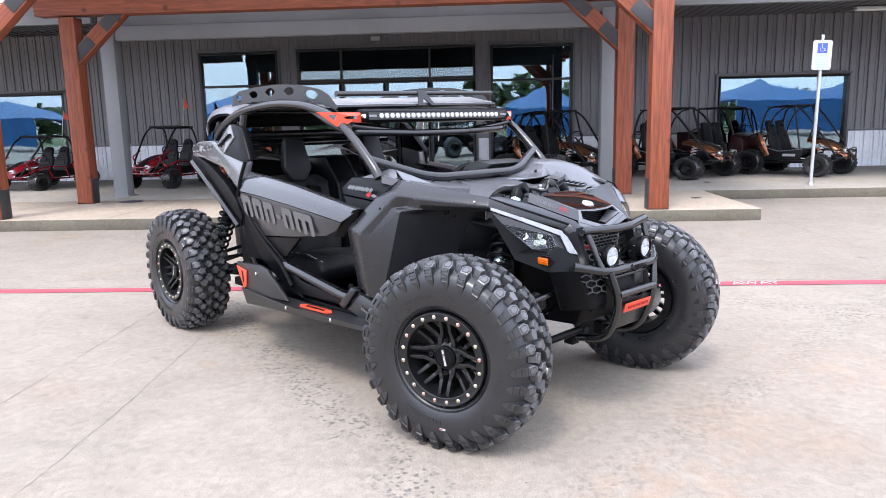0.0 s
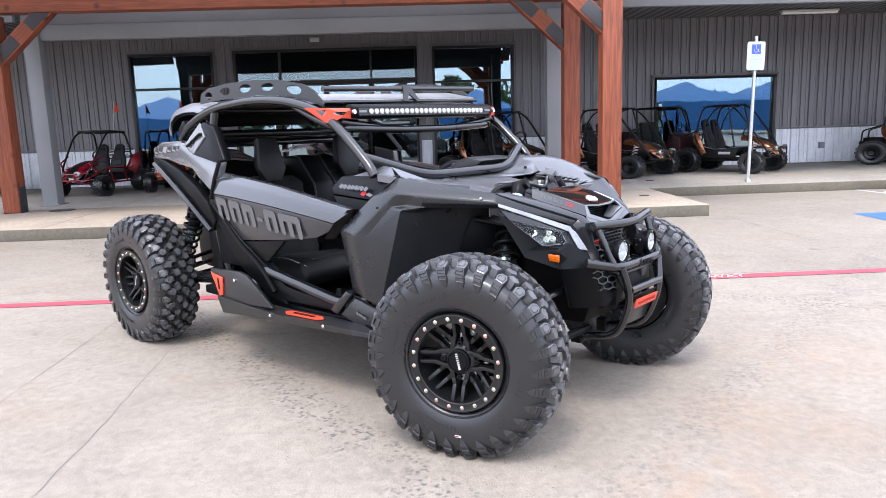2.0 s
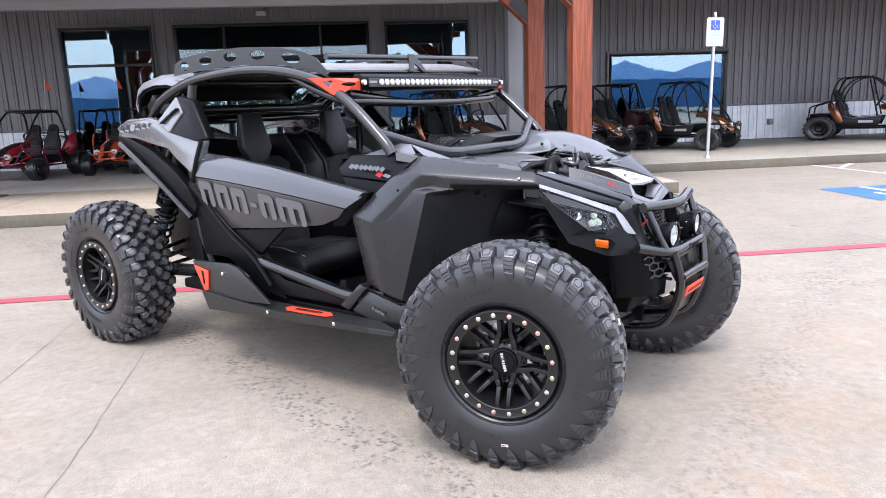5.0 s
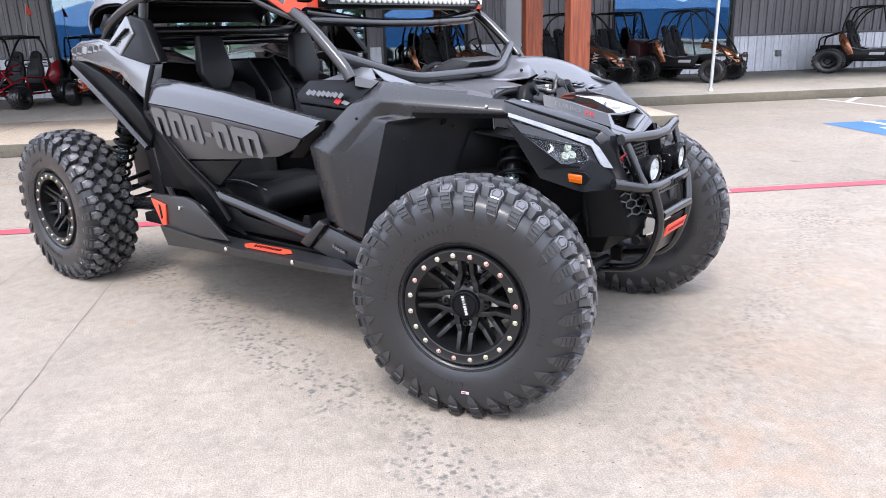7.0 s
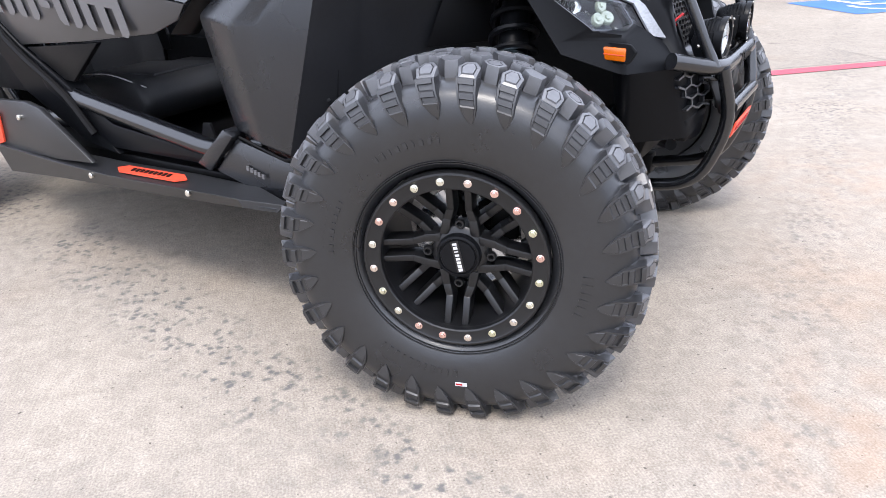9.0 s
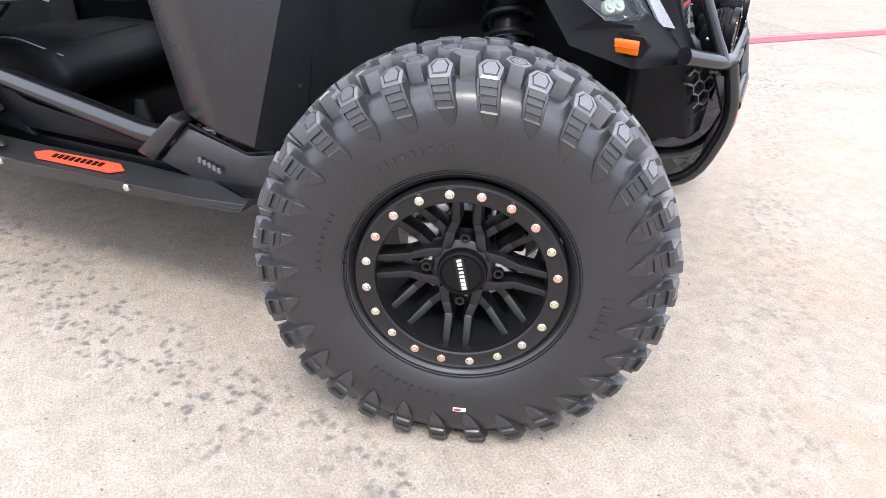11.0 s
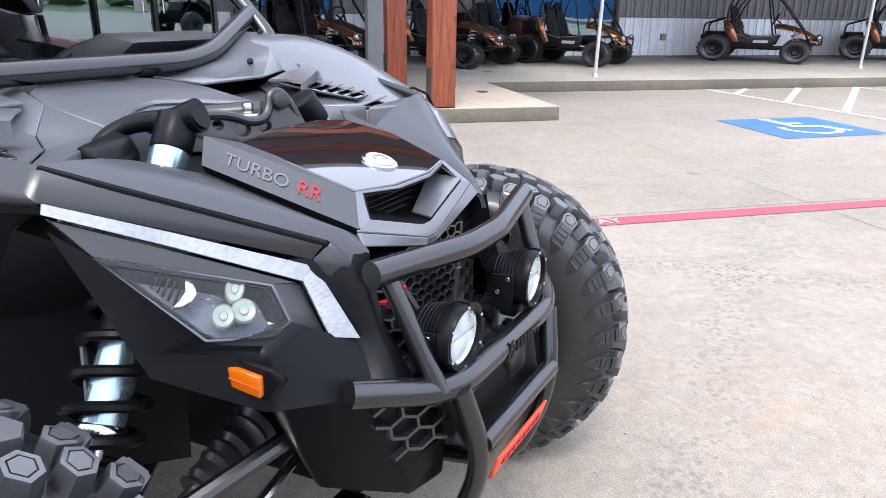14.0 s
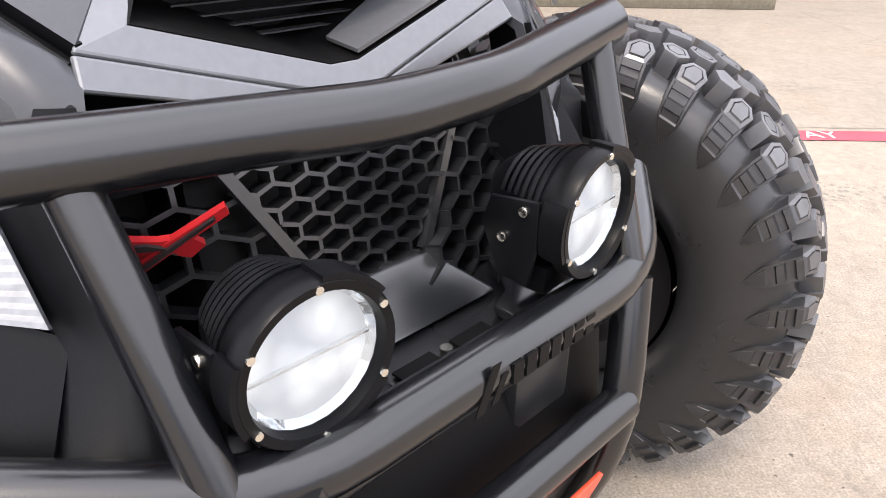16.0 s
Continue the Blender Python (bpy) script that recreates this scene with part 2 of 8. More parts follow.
JOINT = material("dark_joint_sealant", (0.10, 0.095, 0.085), 0.9, grain=0.3, grain_scale=30)
SIDING = material("charcoal_painted_steel_siding", (0.185, 0.180, 0.190), 0.40, metal=0.0, grain=0.05, stain=0.10, stain_scale=0.8, each=0.06, rough_vary=0.08)
TRIM = material("charcoal_steel_trim", (0.15, 0.147, 0.155), 0.45, stain=0.08)
COLUMN = material("grey_painted_steel_column", (0.215, 0.22, 0.23), 0.5, stain=0.08, stain_scale=1.2, grain=0.04)
GALV = material("galvanised_corrugated_steel", (0.80, 0.82, 0.86), 0.40, metal=0.1, grain=0.06, grain_scale=18, stain=0.12, stain_scale=2.0, each=0.05, rough_vary=0.08)
SOFFIT = material("dark_ribbed_metal_soffit", (0.15, 0.15, 0.155), 0.45, stain=0.1)
TIMBER = timber("red_stained_timber", (0.26, 0.068, 0.030))
PLATE = material("black_steel_bracket", (0.03, 0.031, 0.034), 0.5, grain=0.1)
FRAME_BLACK = material("black_aluminium_frame", (0.018, 0.018, 0.02), 0.4)
PANE = clear("coated_window_glass", (0.45, 0.51, 0.55), 0.0, 0.24)
# transom glass: mirror share lowered to stand in for the soffit's dark reflection
PANE_DIM = clear("dimmed_reflection_window_glass", (0.45, 0.52, 0.53), 0.0, 0.08)
# near-black base colour carries the shade of the unlit room behind the glass
ROOM_SHADE = material("unlit_showroom_shade", (0.05, 0.05, 0.052), 0.8, stain=0.3, stain_scale=0.7)
SIGN_WHITE = material("white_sign_sheet", (0.46, 0.47, 0.46), 0.45, stain=0.06)
SIGN_BLUE = material("blue_sign_print", (0.05, 0.10, 0.50), 0.45)
SIGN_GREEN = material("faded_green_print", (0.35, 0.52, 0.46), 0.5)
GALV_POST = material("galvanised_sign_post", (0.55, 0.57, 0.58), 0.4, metal=0.6, stain=0.1)
LAMP_WHITE = emitter("lit_led_tube", (0.5, 0.5, 0.48), 0.12)

RUBBER = material("black_tyre_rubber", (0.0118, 0.0125, 0.0142), 0.32, grain=0.14, grain_scale=60, stain=0.22, stain_scale=6, bump=0.5, bump_scale=240, spec=0.66, rough_vary=0.07)
RIB_RUBBER = material("scuffed_shoulder_rubber", (0.018, 0.0186, 0.0206), 0.35, grain=0.18, grain_scale=70, stain=0.28, stain_scale=9, bump=0.4, bump_scale=240, spec=0.75, rough_vary=0.08)
# block tops: scuffed rubber, with the sky's sheen added into the base colour
TREAD_TOP_LIT = material("scuffed_sky_lit_block_top_rubber", (0.066, 0.067, 0.072), 0.38, grain=0.2, grain_scale=70, stain=0.30, stain_scale=8, bump=0.4, bump_scale=240, spec=0.9, rough_vary=0.1)
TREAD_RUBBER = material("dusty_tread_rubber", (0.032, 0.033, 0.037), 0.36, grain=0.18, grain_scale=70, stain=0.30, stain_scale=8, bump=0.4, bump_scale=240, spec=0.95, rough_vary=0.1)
RIM = material("satin_black_wheel", (0.0062, 0.0064, 0.0072), 0.34, stain=0.2, stain_scale=12, spec=0.42)
BOLT = material("bright_zinc_bolt", (0.72, 0.70, 0.64), 0.25, metal=1.0, each=0.1)
# zinc plating with a yellow, silver or pink cast that changes from bolt to bolt
PLATED = material("iridescent_plated_bolt", (0.72, 0.70, 0.64), 0.24, metal=1.0)
plated_n, plated_l = PLATED.node_tree.nodes, PLATED.node_tree.links
plated_i, plated_r = plated_n.new("ShaderNodeObjectInfo"), plated_n.new("ShaderNodeValToRGB")
plated_r.color_ramp.elements[0].color, plated_r.color_ramp.elements[1].color = (0.66, 0.68, 0.40, 1), (0.80, 0.50, 0.44, 1)
plated_e = plated_r.color_ramp.elements.new(0.5)
plated_e.color = (0.74, 0.73, 0.66, 1)
plated_l.new(plated_i.outputs["Random"], plated_r.inputs["Fac"])
plated_l.new(plated_r.outputs["Color"], plated_n["Principled BSDF"].inputs["Base Color"])
CHROME = material("polished_shock_shaft", (0.55, 0.57, 0.60), 0.14, metal=1.0)
PLASTIC = material("matte_black_plastic", (0.0042, 0.0046, 0.0056), 0.35, grain=0.10, grain_scale=90, stain=0.10, stain_scale=4, bump=0.3, bump_scale=420, rough_vary=0.05, spec=0.13)
PLASTIC_DARK = material("deep_black_plastic", (0.0030, 0.0030, 0.0034), 0.52, grain=0.1, grain_scale=80, bump=0.3, bump_scale=300, spec=0.14)
FLARE = material("grained_black_fender_plastic", (0.0090, 0.0098, 0.0118), 0.27, grain=0.08, grain_scale=110, stain=0.08, stain_scale=3, bump=0.35, bump_scale=520, spec=0.60, rough_vary=0.05)
LINER = material("scuffed_black_liner_plastic", (0.0070, 0.0075, 0.0090), 0.42, grain=0.12, grain_scale=90, stain=0.18, stain_scale=5, bump=0.3, bump_scale=320, spec=0.26, rough_vary=0.08)
GREY_BODY = material("satin_grey_body_panel", (0.175, 0.179, 0.188), 0.24, metal=0.45, stain=0.05, stain_scale=3, coat=0.6)
HOOD_GREY = material("matte_dark_grey_hood", (0.145, 0.151, 0.164), 0.30, metal=0.45, stain=0.06, stain_scale=3, grain=0.05, grain_scale=150, coat=0.3)
DOOR_TOP = material("satin_dark_grey_door_skin", (0.060, 0.063, 0.070), 0.20, metal=0.4, stain=0.05, stain_scale=3, coat=0.6)
DOOR_LOW = material("dark_grey_door_panel", (0.034, 0.034, 0.037), 0.30, stain=0.07, stain_scale=3, coat=0.25)
DECAL_GREY = material("grey_door_graphic", (0.098, 0.098, 0.103), 0.36)
DECAL_FAINT = material("faint_grey_lettering", (0.080, 0.084, 0.092), 0.35)
DECAL_LIGHT = material("light_grey_graphic", (0.22, 0.225, 0.24), 0.35)
DECAL_WHITE = material("white_graphic", (0.45, 0.45, 0.46), 0.35)
DECAL_RED = material("red_graphic", (0.34, 0.012, 0.016), 0.5, spec=0.25)
BONNET = material("satin_grey_bonnet_plastic", (0.050, 0.053, 0.060), 0.33, metal=0.12, stain=0.06, stain_scale=3, grain=0.06, grain_scale=150, bump=0.2, bump_scale=500, spec=0.28)
GLOSS = material("gloss_black_panel", (0.008, 0.006, 0.0075), 0.04, coat=1.0, spec=0.9)
GLOSS.node_tree.nodes["Principled BSDF"].inputs["Coat Roughness"].default_value = 0.015
GRILLE = material("satin_black_grille", (0.010, 0.011, 0.013), 0.30, spec=1.0, grain=0.1, grain_scale=120)
TUBE = material("powder_coated_tube", (0.0052, 0.0058, 0.0072), 0.22, metal=0.0, grain=0.08, grain_scale=260, stain=0.06, stain_scale=5, bump=0.25, bump_scale=600, spec=0.75)
RACK = material("dark_grey_rack_plate", (0.038, 0.040, 0.042), 0.42, metal=0.3, stain=0.08)
VISOR = material("pale_grey_visor_sheet", (0.15, 0.155, 0.17), 0.30, stain=0.06, stain_scale=5)
ROOF_ALU = material("bare_aluminium_sheet", (0.34, 0.35, 0.36), 0.30, metal=0.3, stain=0.06, stain_scale=5)
ORANGE = material("orange_red_powder_coat", (0.62, 0.062, 0.028), 0.38, stain=0.05, grain=0.04)
AMBER = material("amber_reflector", (0.42, 0.088, 0.002), 0.16, coat=0.3, grain=0.06, grain_scale=300)
LAMP_BOWL = material("smoked_chrome_lamp_bowl", (0.105, 0.110, 0.122), 0.42, metal=0.8)
LAMP_PETAL = material("frosted_lamp_optic", (0.30, 0.33, 0.26), 0.25, coat=0.4, grain=0.15, grain_scale=160)
LENS = bpy.data.materials.new("headlamp_lens")
LENS.use_nodes = True
lens_n, lens_l = LENS.node_tree.nodes, LENS.node_tree.links
lens_t, lens_g, lens_m = lens_n.new("ShaderNodeBsdfTransparent"), lens_n.new("ShaderNodeBsdfGlossy"), lens_n.new("ShaderNodeMixShader")
lens_t.inputs["Color"].default_value, lens_g.inputs["Roughness"].default_value = (0.86, 0.90, 0.95, 1), 0.02
lens_f, lens_s = lens_n.new("ShaderNodeFresnel"), lens_n.new("ShaderNodeMath")
lens_f.inputs["IOR"].default_value, lens_s.operation, lens_s.inputs[1].default_value = 1.5, "MULTIPLY", 0.65
lens_l.new(lens_f.outputs["Fac"], lens_s.inputs[0])
lens_l.new(lens_s.outputs["Value"], lens_m.inputs["Fac"])
lens_l.new(lens_t.outputs["BSDF"], lens_m.inputs[1])
lens_l.new(lens_g.outputs["BSDF"], lens_m.inputs[2])
lens_l.new(lens_m.outputs["Shader"], lens_n["Material Output"].inputs["Surface"])
REFLECTOR = material("bright_lamp_reflector", (0.62, 0.63, 0.60), 0.20, metal=0.8, grain=0.25, grain_scale=120, bump=0.5, bump_scale=160)
LAMP_OPTIC = material("bright_faceted_lamp_optic", (0.86, 0.87, 0.86), 0.10, metal=0.9, grain=0.10, grain_scale=90, bump=0.3, bump_scale=120)
DRL = material("frosted_running_light", (0.25, 0.265, 0.29), 0.30, coat=0.4, grain=0.16, grain_scale=160, stain=0.25, stain_scale=14)
LED_BRIGHT = emitter("lit_lamp_optic", (0.55, 0.56, 0.56), 0.32)
bright_n, bright_l = LED_BRIGHT.node_tree.nodes, LED_BRIGHT.node_tree.links
bright_v, bright_c, bright_m = bright_n.new("ShaderNodeTexVoronoi"), bright_n.new("ShaderNodeTexCoord"), bright_n.new("ShaderNodeMapRange")
bright_v.inputs["Scale"].default_value = 48
bright_m.inputs["From Min"].default_value, bright_m.inputs["From Max"].default_value = 0.1, 0.75
bright_m.inputs["To Min"].default_value, bright_m.inputs["To Max"].default_value = 0.38, 0.08
bright_l.new(bright_c.outputs["Object"], bright_v.inputs["Vector"])
bright_l.new(bright_v.outputs["Distance"], bright_m.inputs["Value"])
bright_l.new(bright_m.outputs["Result"], bright_n["Principled BSDF"].inputs["Emission Strength"])
LED = emitter("lit_led_lens", (0.38, 0.38, 0.37), 0.22)
SEAT = material("black_vinyl_seat", (0.013, 0.0135, 0.0150), 0.55, spec=0.25, grain=0.1, grain_scale=120, bump=0.2)
SEAT_GREY = material("charcoal_seat_insert", (0.012, 0.0125, 0.0145), 0.5, spec=0.35, grain=0.1, grain_scale=90)
STITCH = material("light_seat_stitching", (0.30, 0.30, 0.31), 0.7)
SKID = material("satin_black_steel_slider", (0.018, 0.0185, 0.020), 0.34, metal=0.2, stain=0.1, stain_scale=4, grain=0.06, grain_scale=180, spec=0.6)
CAN_BLUE = material("blue_anodised_sleeve", (0.34, 0.46, 0.50), 0.25, metal=0.9)
SCREEN = material("dark_fine_grille", (0.016, 0.016, 0.018), 0.6)
HIVIS = material("orange_safety_flag", (0.70, 0.09, 0.04), 0.6)
KART_RED = material("glossy_red_kart_paint", (0.25, 0.008, 0.018), 0.22, coat=0.6)
KART_ORANGE = material("glossy_orange_kart_paint", (0.52, 0.07, 0.016), 0.25, coat=0.5)
KART_COPPER = material("metallic_copper_kart_paint", (0.27, 0.105, 0.050), 0.25, metal=0.7, coat=0.4)
CART_TUB = material("dark_maroon_tub_plastic", (0.020, 0.004, 0.005), 0.4, grain=0.1, spec=0.3)
KART_TUBE = material("black_kart_tube", (0.008, 0.008, 0.009), 0.4, spec=0.25)
TENT = material("blue_canopy_fabric", (0.017, 0.105, 0.27), 0.7, stain=0.12, stain_scale=0.6)
LEAF = material("dull_green_foliage", (0.055, 0.085, 0.030), 0.7, grain=0.3, grain_scale=2.0, stain=0.3, stain_scale=0.15)
GRASS = material("roadside_grass", (0.09, 0.12, 0.04), 0.9, grain=0.25, grain_scale=4, stain=0.3, stain_scale=0.1)


# ---- building blocks ----
class Shape:
    """Collects vertices and faces of one mesh."""

    def __init__(self):
        self.v, self.f = [], []

    def add(self, verts, faces):
        k = len(self.v)
        self.v += [tuple(p) for p in verts]
        self.f += [tuple(i + k for i in face) for face in faces]
        return self

    def box(self, centre, size, m=None):
        c, (a, b, d) = Vector(centre), (s / 2 for s in size)
        pts = [Vector((x * a, y * b, z * d)) for x in (-1, 1) for y in (-1, 1) for z in (-1, 1)]
        if m is not None:
            pts = [m @ p for p in pts]
        return self.add([c + p for p in pts], [(0, 1, 3, 2), (4, 6, 7, 5), (0, 4, 5, 1), (2, 3, 7, 6), (0, 2, 6, 4), (1, 5, 7, 3)])

    def prism(self, pts, off):
        n, off = len(pts), Vector(off)
        pts = [Vector(p) for p in pts]
        faces = [tuple(range(n)), tuple(range(2 * n - 1, n - 1, -1))] + [(i, i + n, (i + 1) % n + n, (i + 1) % n) for i in range(n)]
        return self.add(pts + [p + off for p in pts], faces)

    def tube(self, pts, r, n=12, bend=0.0, steps=5, closed=False):
        pts = [Vector(p) for p in pts]
        if bend:
            path = [pts[0]]
            for a, b, c in zip(pts, pts[1:], pts[2:]):
                d1, d2 = min(bend, (a - b).length * 0.48), min(bend, (c - b).length * 0.48)
                p, q = b + (a - b).normalized() * d1, b + (c - b).normalized() * d2
                path += [p.lerp(b, t).lerp(b.lerp(q, t), t) for t in [i / steps for i in range(steps + 1)]]
            pts = path + [pts[-1]]
        rings, m = [], len(pts)
        t0 = (pts[1] - pts[0]).normalized()
        side = t0.orthogonal().normalized()
        for i, p in enumerate(pts):
            t = (pts[(i + 1) % m if closed else min(i + 1, m - 1)] - pts[i - 1 if closed or i else 0]).normalized()
            side = (side - t * side.dot(t)).normalized()
            up = t.cross(side)
            rad = r(i / (m - 1)) if callable(r) else r
            rings += [p + (side * math.cos(a) + up * math.sin(a)) * rad for a in [2 * math.pi * k / n for k in range(n)]]
        faces = [(i * n + k, i * n + (k + 1) % n, (i + 1) % m * n + (k + 1) % n, (i + 1) % m * n + k) for i in range(m if closed else m - 1) for k in range(n)]
        if not closed:
            faces += [tuple(range(n - 1, -1, -1)), tuple(range((m - 1) * n, m * n))]
        return self.add(rings, faces)

    def lathe(self, profile, n=32, m=None, closed=False):
        """Turns (radius, y) pairs about the y axis."""
        k = len(profile)
        pts = [Vector((r * math.cos(a), y, r * math.sin(a))) for a in [2 * math.pi * i / n for i in range(n)] for r, y in profile]
        if m is not None:
            pts = [m @ p for p in pts]
        faces = [(i * k + j, i * k + (j + 1) % k, (i + 1) % n * k + (j + 1) % k, (i + 1) % n * k + j) for i in range(n) for j in range(k if closed else k - 1)]
        return self.add(pts, faces)

    def disc(self, centre, normal, r, depth, n=20):
        c, t = Vector(centre), Vector(normal).normalized()
        s = t.orthogonal().normalized()
        u = t.cross(s)
        ring = [c + (s * math.cos(a) + u * math.sin(a)) * r for a in [2 * math.pi * k / n for k in range(n)]]
        return self.prism(ring, -t * depth)

    def mirrored(self):
        s = Shape()
        s.v, s.f = [(x, -y, z) for x, y, z in self.v], [tuple(reversed(f)) for f in self.f]
        return s


def built(name, shape, mat, bevel=0.0, segments=2, solid=0.0, smooth=35, soft=0.0):
    bm = bmesh.new()
    vs = [bm.verts.new(p) for p in shape.v]
    for f in shape.f:
        try:
            bm.faces.new([vs[i] for i in f])
        except ValueError:
            pass
    bmesh.ops.remove_doubles(bm, verts=bm.verts, dist=1e-5)
    bmesh.ops.recalc_face_normals(bm, faces=bm.faces)
    if soft:
        fold = [e for e in bm.edges if len(e.link_faces) == 2 and e.calc_face_angle(0) > 0.12]
        bmesh.ops.bevel(bm, geom=fold, offset=soft, segments=4, profile=0.5, affect="EDGES", clamp_overlap=True)
    if solid:
        bmesh.ops.solidify(bm, geom=bm.faces[:], thickness=solid)
    if bevel:
        sharp = [e for e in bm.edges if len(e.link_faces) == 2 and e.calc_face_angle(0) > 0.35]
        bmesh.ops.bevel(bm, geom=sharp, offset=bevel, segments=segments, profile=0.5, affect="EDGES", clamp_overlap=True)
    me = bpy.data.meshes.new(name)
    bm.to_mesh(me)
    bm.free()
    me.materials.append(mat)
    if smooth:
        me.polygons.foreach_set("use_smooth", [True] * len(me.polygons))
        me.set_sharp_from_angle(angle=radians(smooth))
    return me


def part(name, shape, mat, parent=None, label="", place=None, **how):
    """Links a shape (or ready mesh) as one mesh object, under a thing or a part."""
    ob = new(name, shape if isinstance(shape, bpy.types.Mesh) else built(name, shape, mat, **how))
    if parent:
        ob.parent = parent
    if place is not None:
        ob.matrix_basis = place
    if label:
        tagged(ob, label)
    return ob


def thing(name, m, label, category, group=""):
    return tagged(place_empty(name, m), label, category, group)


def place_empty(name, m):
    ob = new(name)
    ob.empty_display_size = 0.1
    ob.matrix_basis = m
    return ob


def holed(outline, holes, lift, off, bevel=0.0):
    """A plate: outline and holes as 2D loops, lift maps them to 3D, off is its thickness."""
    bm = bmesh.new()
    edges = []
    for loop in [outline, *holes]:
        vs = [bm.verts.new(lift(*p)) for p in loop]
        edges += [bm.edges.new((a, b)) for a, b in zip(vs, vs[1:] + vs[:1])]
    bmesh.ops.triangle_fill(bm, use_beauty=True, edges=edges)
    s = Shape()
    bm.verts.index_update()
    off = Vector(off)
    n = len(bm.verts)
    verts = [v.co.copy() for v in bm.verts]
    faces = [[v.index for v in f.verts] for f in bm.faces]
    rim = [[v.index for v in e.verts] for e in bm.edges if len(e.link_faces) == 1]
    bm.free()
    s.add(verts + [p + off for p in verts], [tuple(f) for f in faces] + [tuple(i + n for i in reversed(f)) for f in faces] + [(a, b, b + n, a + n) for a, b in rim])
    return s


def arc_band(r0, r1, y0, y1, a0, a1, n):
    """Part of a ring about the y axis, between two radii, two depths and two angles."""
    pts = [(r * math.cos(a), y, r * math.sin(a)) for a in [a0 + (a1 - a0) * k / n for k in range(n + 1)] for r, y in ((r0, y0), (r1, y0), (r1, y1), (r0, y1))]
    return Shape().add(pts, [(4 * k + j, 4 * k + (j + 1) % 4, 4 * k + 4 + (j + 1) % 4, 4 * k + 4 + j) for k in range(n) for j in range(4)] + [(0, 1, 2, 3), (4 * n, 4 * n + 1, 4 * n + 2, 4 * n + 3)])


def oval(x, z, a, b, n=16, turn=0.0):
    c, s = math.cos(turn), math.sin(turn)
    return [(x + a * math.cos(t) * c - b * math.sin(t) * s, z + a * math.cos(t) * s + b * math.sin(t) * c) for t in [2 * math.pi * k / n for k in range(n)]]


def lettering(text, size, mat, depth=0.0015, align="CENTER"):
    """A mesh of the built-in font, lying in its own xy plane."""
    cu = bpy.data.curves.new("lettering", "FONT")
    cu.body, cu.size, cu.extrude, cu.align_x, cu.align_y = text, size, depth, align, "CENTER"
    cu.resolution_u = 3
    ob = new("lettering", cu)
    me = bpy.data.meshes.new_from_object(ob.evaluated_get(bpy.context.evaluated_depsgraph_get()))
    bpy.data.objects.remove(ob)
    bpy.data.curves.remove(cu)
    me.materials.clear()
    me.materials.append(mat)
    return me


def structure(name, shape, mat, label, category, **how):
    return tagged(part(name, shape, mat, **how), label, category, kind="structure")


# ---- ground, paint and kerbs ----
structure("ground", Shape().add([(-300, -300, 0), (300, -300, 0), (300, 300, 0), (-300, 300, 0)], [(0, 1, 2, 3)]), LOT,
          "pale broom-finished concrete parking lot with stains", "ground", smooth=0)


def strip(a, b, w, z=0.004):
    a, b = Vector((*a, z)), Vector((*b, z))
    n = (b - a).normalized().cross(Vector((0, 0, 1))) * w / 2
    return [a - n, b - n, b + n, a + n]


def flat(*quads):
    s = Shape()
    for q in quads:
        s.add(q, [tuple(range(len(q)))])
    return s


def wavering(a, b, w, seed, amount=0.012, n=40, z=0.003):
    """A thin crack or saw joint with an uneven line."""
    rnd, s, a, b = random.Random(seed), Shape(), Vector((*a, z)), Vector((*b, z))
    side = (b - a).normalized().cross(Vector((0, 0, 1)))
    off, rows = 0.0, []
    for i in range(n + 1):
        off = off * 0.85 + rnd.uniform(-amount, amount)
        c, h = a.lerp(b, i / n) + side * off, w * rnd.uniform(0.35, 1.0) / 2
        rows += [c - side * h, c + side * h]
    return s.add(rows, [(2 * i, 2 * i + 1, 2 * i + 3, 2 * i + 2) for i in range(n)])


line_pink = structure("painted_line_fire_lane", flat(strip((-16, 6.300), (16, 6.300), 0.135)), PAINT_PINK, "faded red fire lane line on the concrete", "painted line", smooth=0)
part("line_lettering", lettering("TOW  AWAY", 0.125, PAINT_WHITE), PAINT_WHITE, line_pink, "white stencilled words", pose(2.42, 6.297, 0.0065))
for k, (a, b, w, amt) in enumerate([((-1.93, 2.0), (-2.03, 9.9), 0.003, 0.001), ((-1.22, 1.2), (-1.38, 5.3), 0.003, 0.008), ((4.20, -3), (4.20, 9.95), 0.006, 0.003),
                                     ((-14, 6.42), (14, 6.42), 0.005, 0.003), ((10.1, -3), (10.1, 12.4), 0.006, 0.003)]):
    structure("concrete_joint_%d" % (k + 1), wavering(a, b, w, k, amt), JOINT, "dark saw joint or crack in the concrete", "joint", smooth=0)
pad = structure("parking_symbol", flat([(5.75, 8.47, 0.004), (7.06, 8.52, 0.004), (7.05, 9.66, 0.004), (5.77, 9.62, 0.004)]), PAINT_BLUE, "blue painted accessible parking square on concrete", "parking mark", smooth=0)
arc = [(6.42 + 0.30 * math.cos(a), 8.93 + 0.27 * math.sin(a)) for a in [radians(d) for d in range(150, 391, 20)]]
sym = flat(*[strip(p, q, 0.085, 0.0075) for p, q in zip(arc, arc[1:])], strip((6.35, 9.46), (6.35, 9.05), 0.11, 0.008), strip((6.35, 9.08), (6.62, 9.05), 0.10, 0.0085),
           strip((6.60, 9.08), (6.78, 8.74), 0.10, 0.0088), strip((6.35, 9.27), (6.58, 9.25), 0.08, 0.009), [(x, y, 0.0083) for x, y in oval(6.34, 9.53, 0.075, 0.06)])
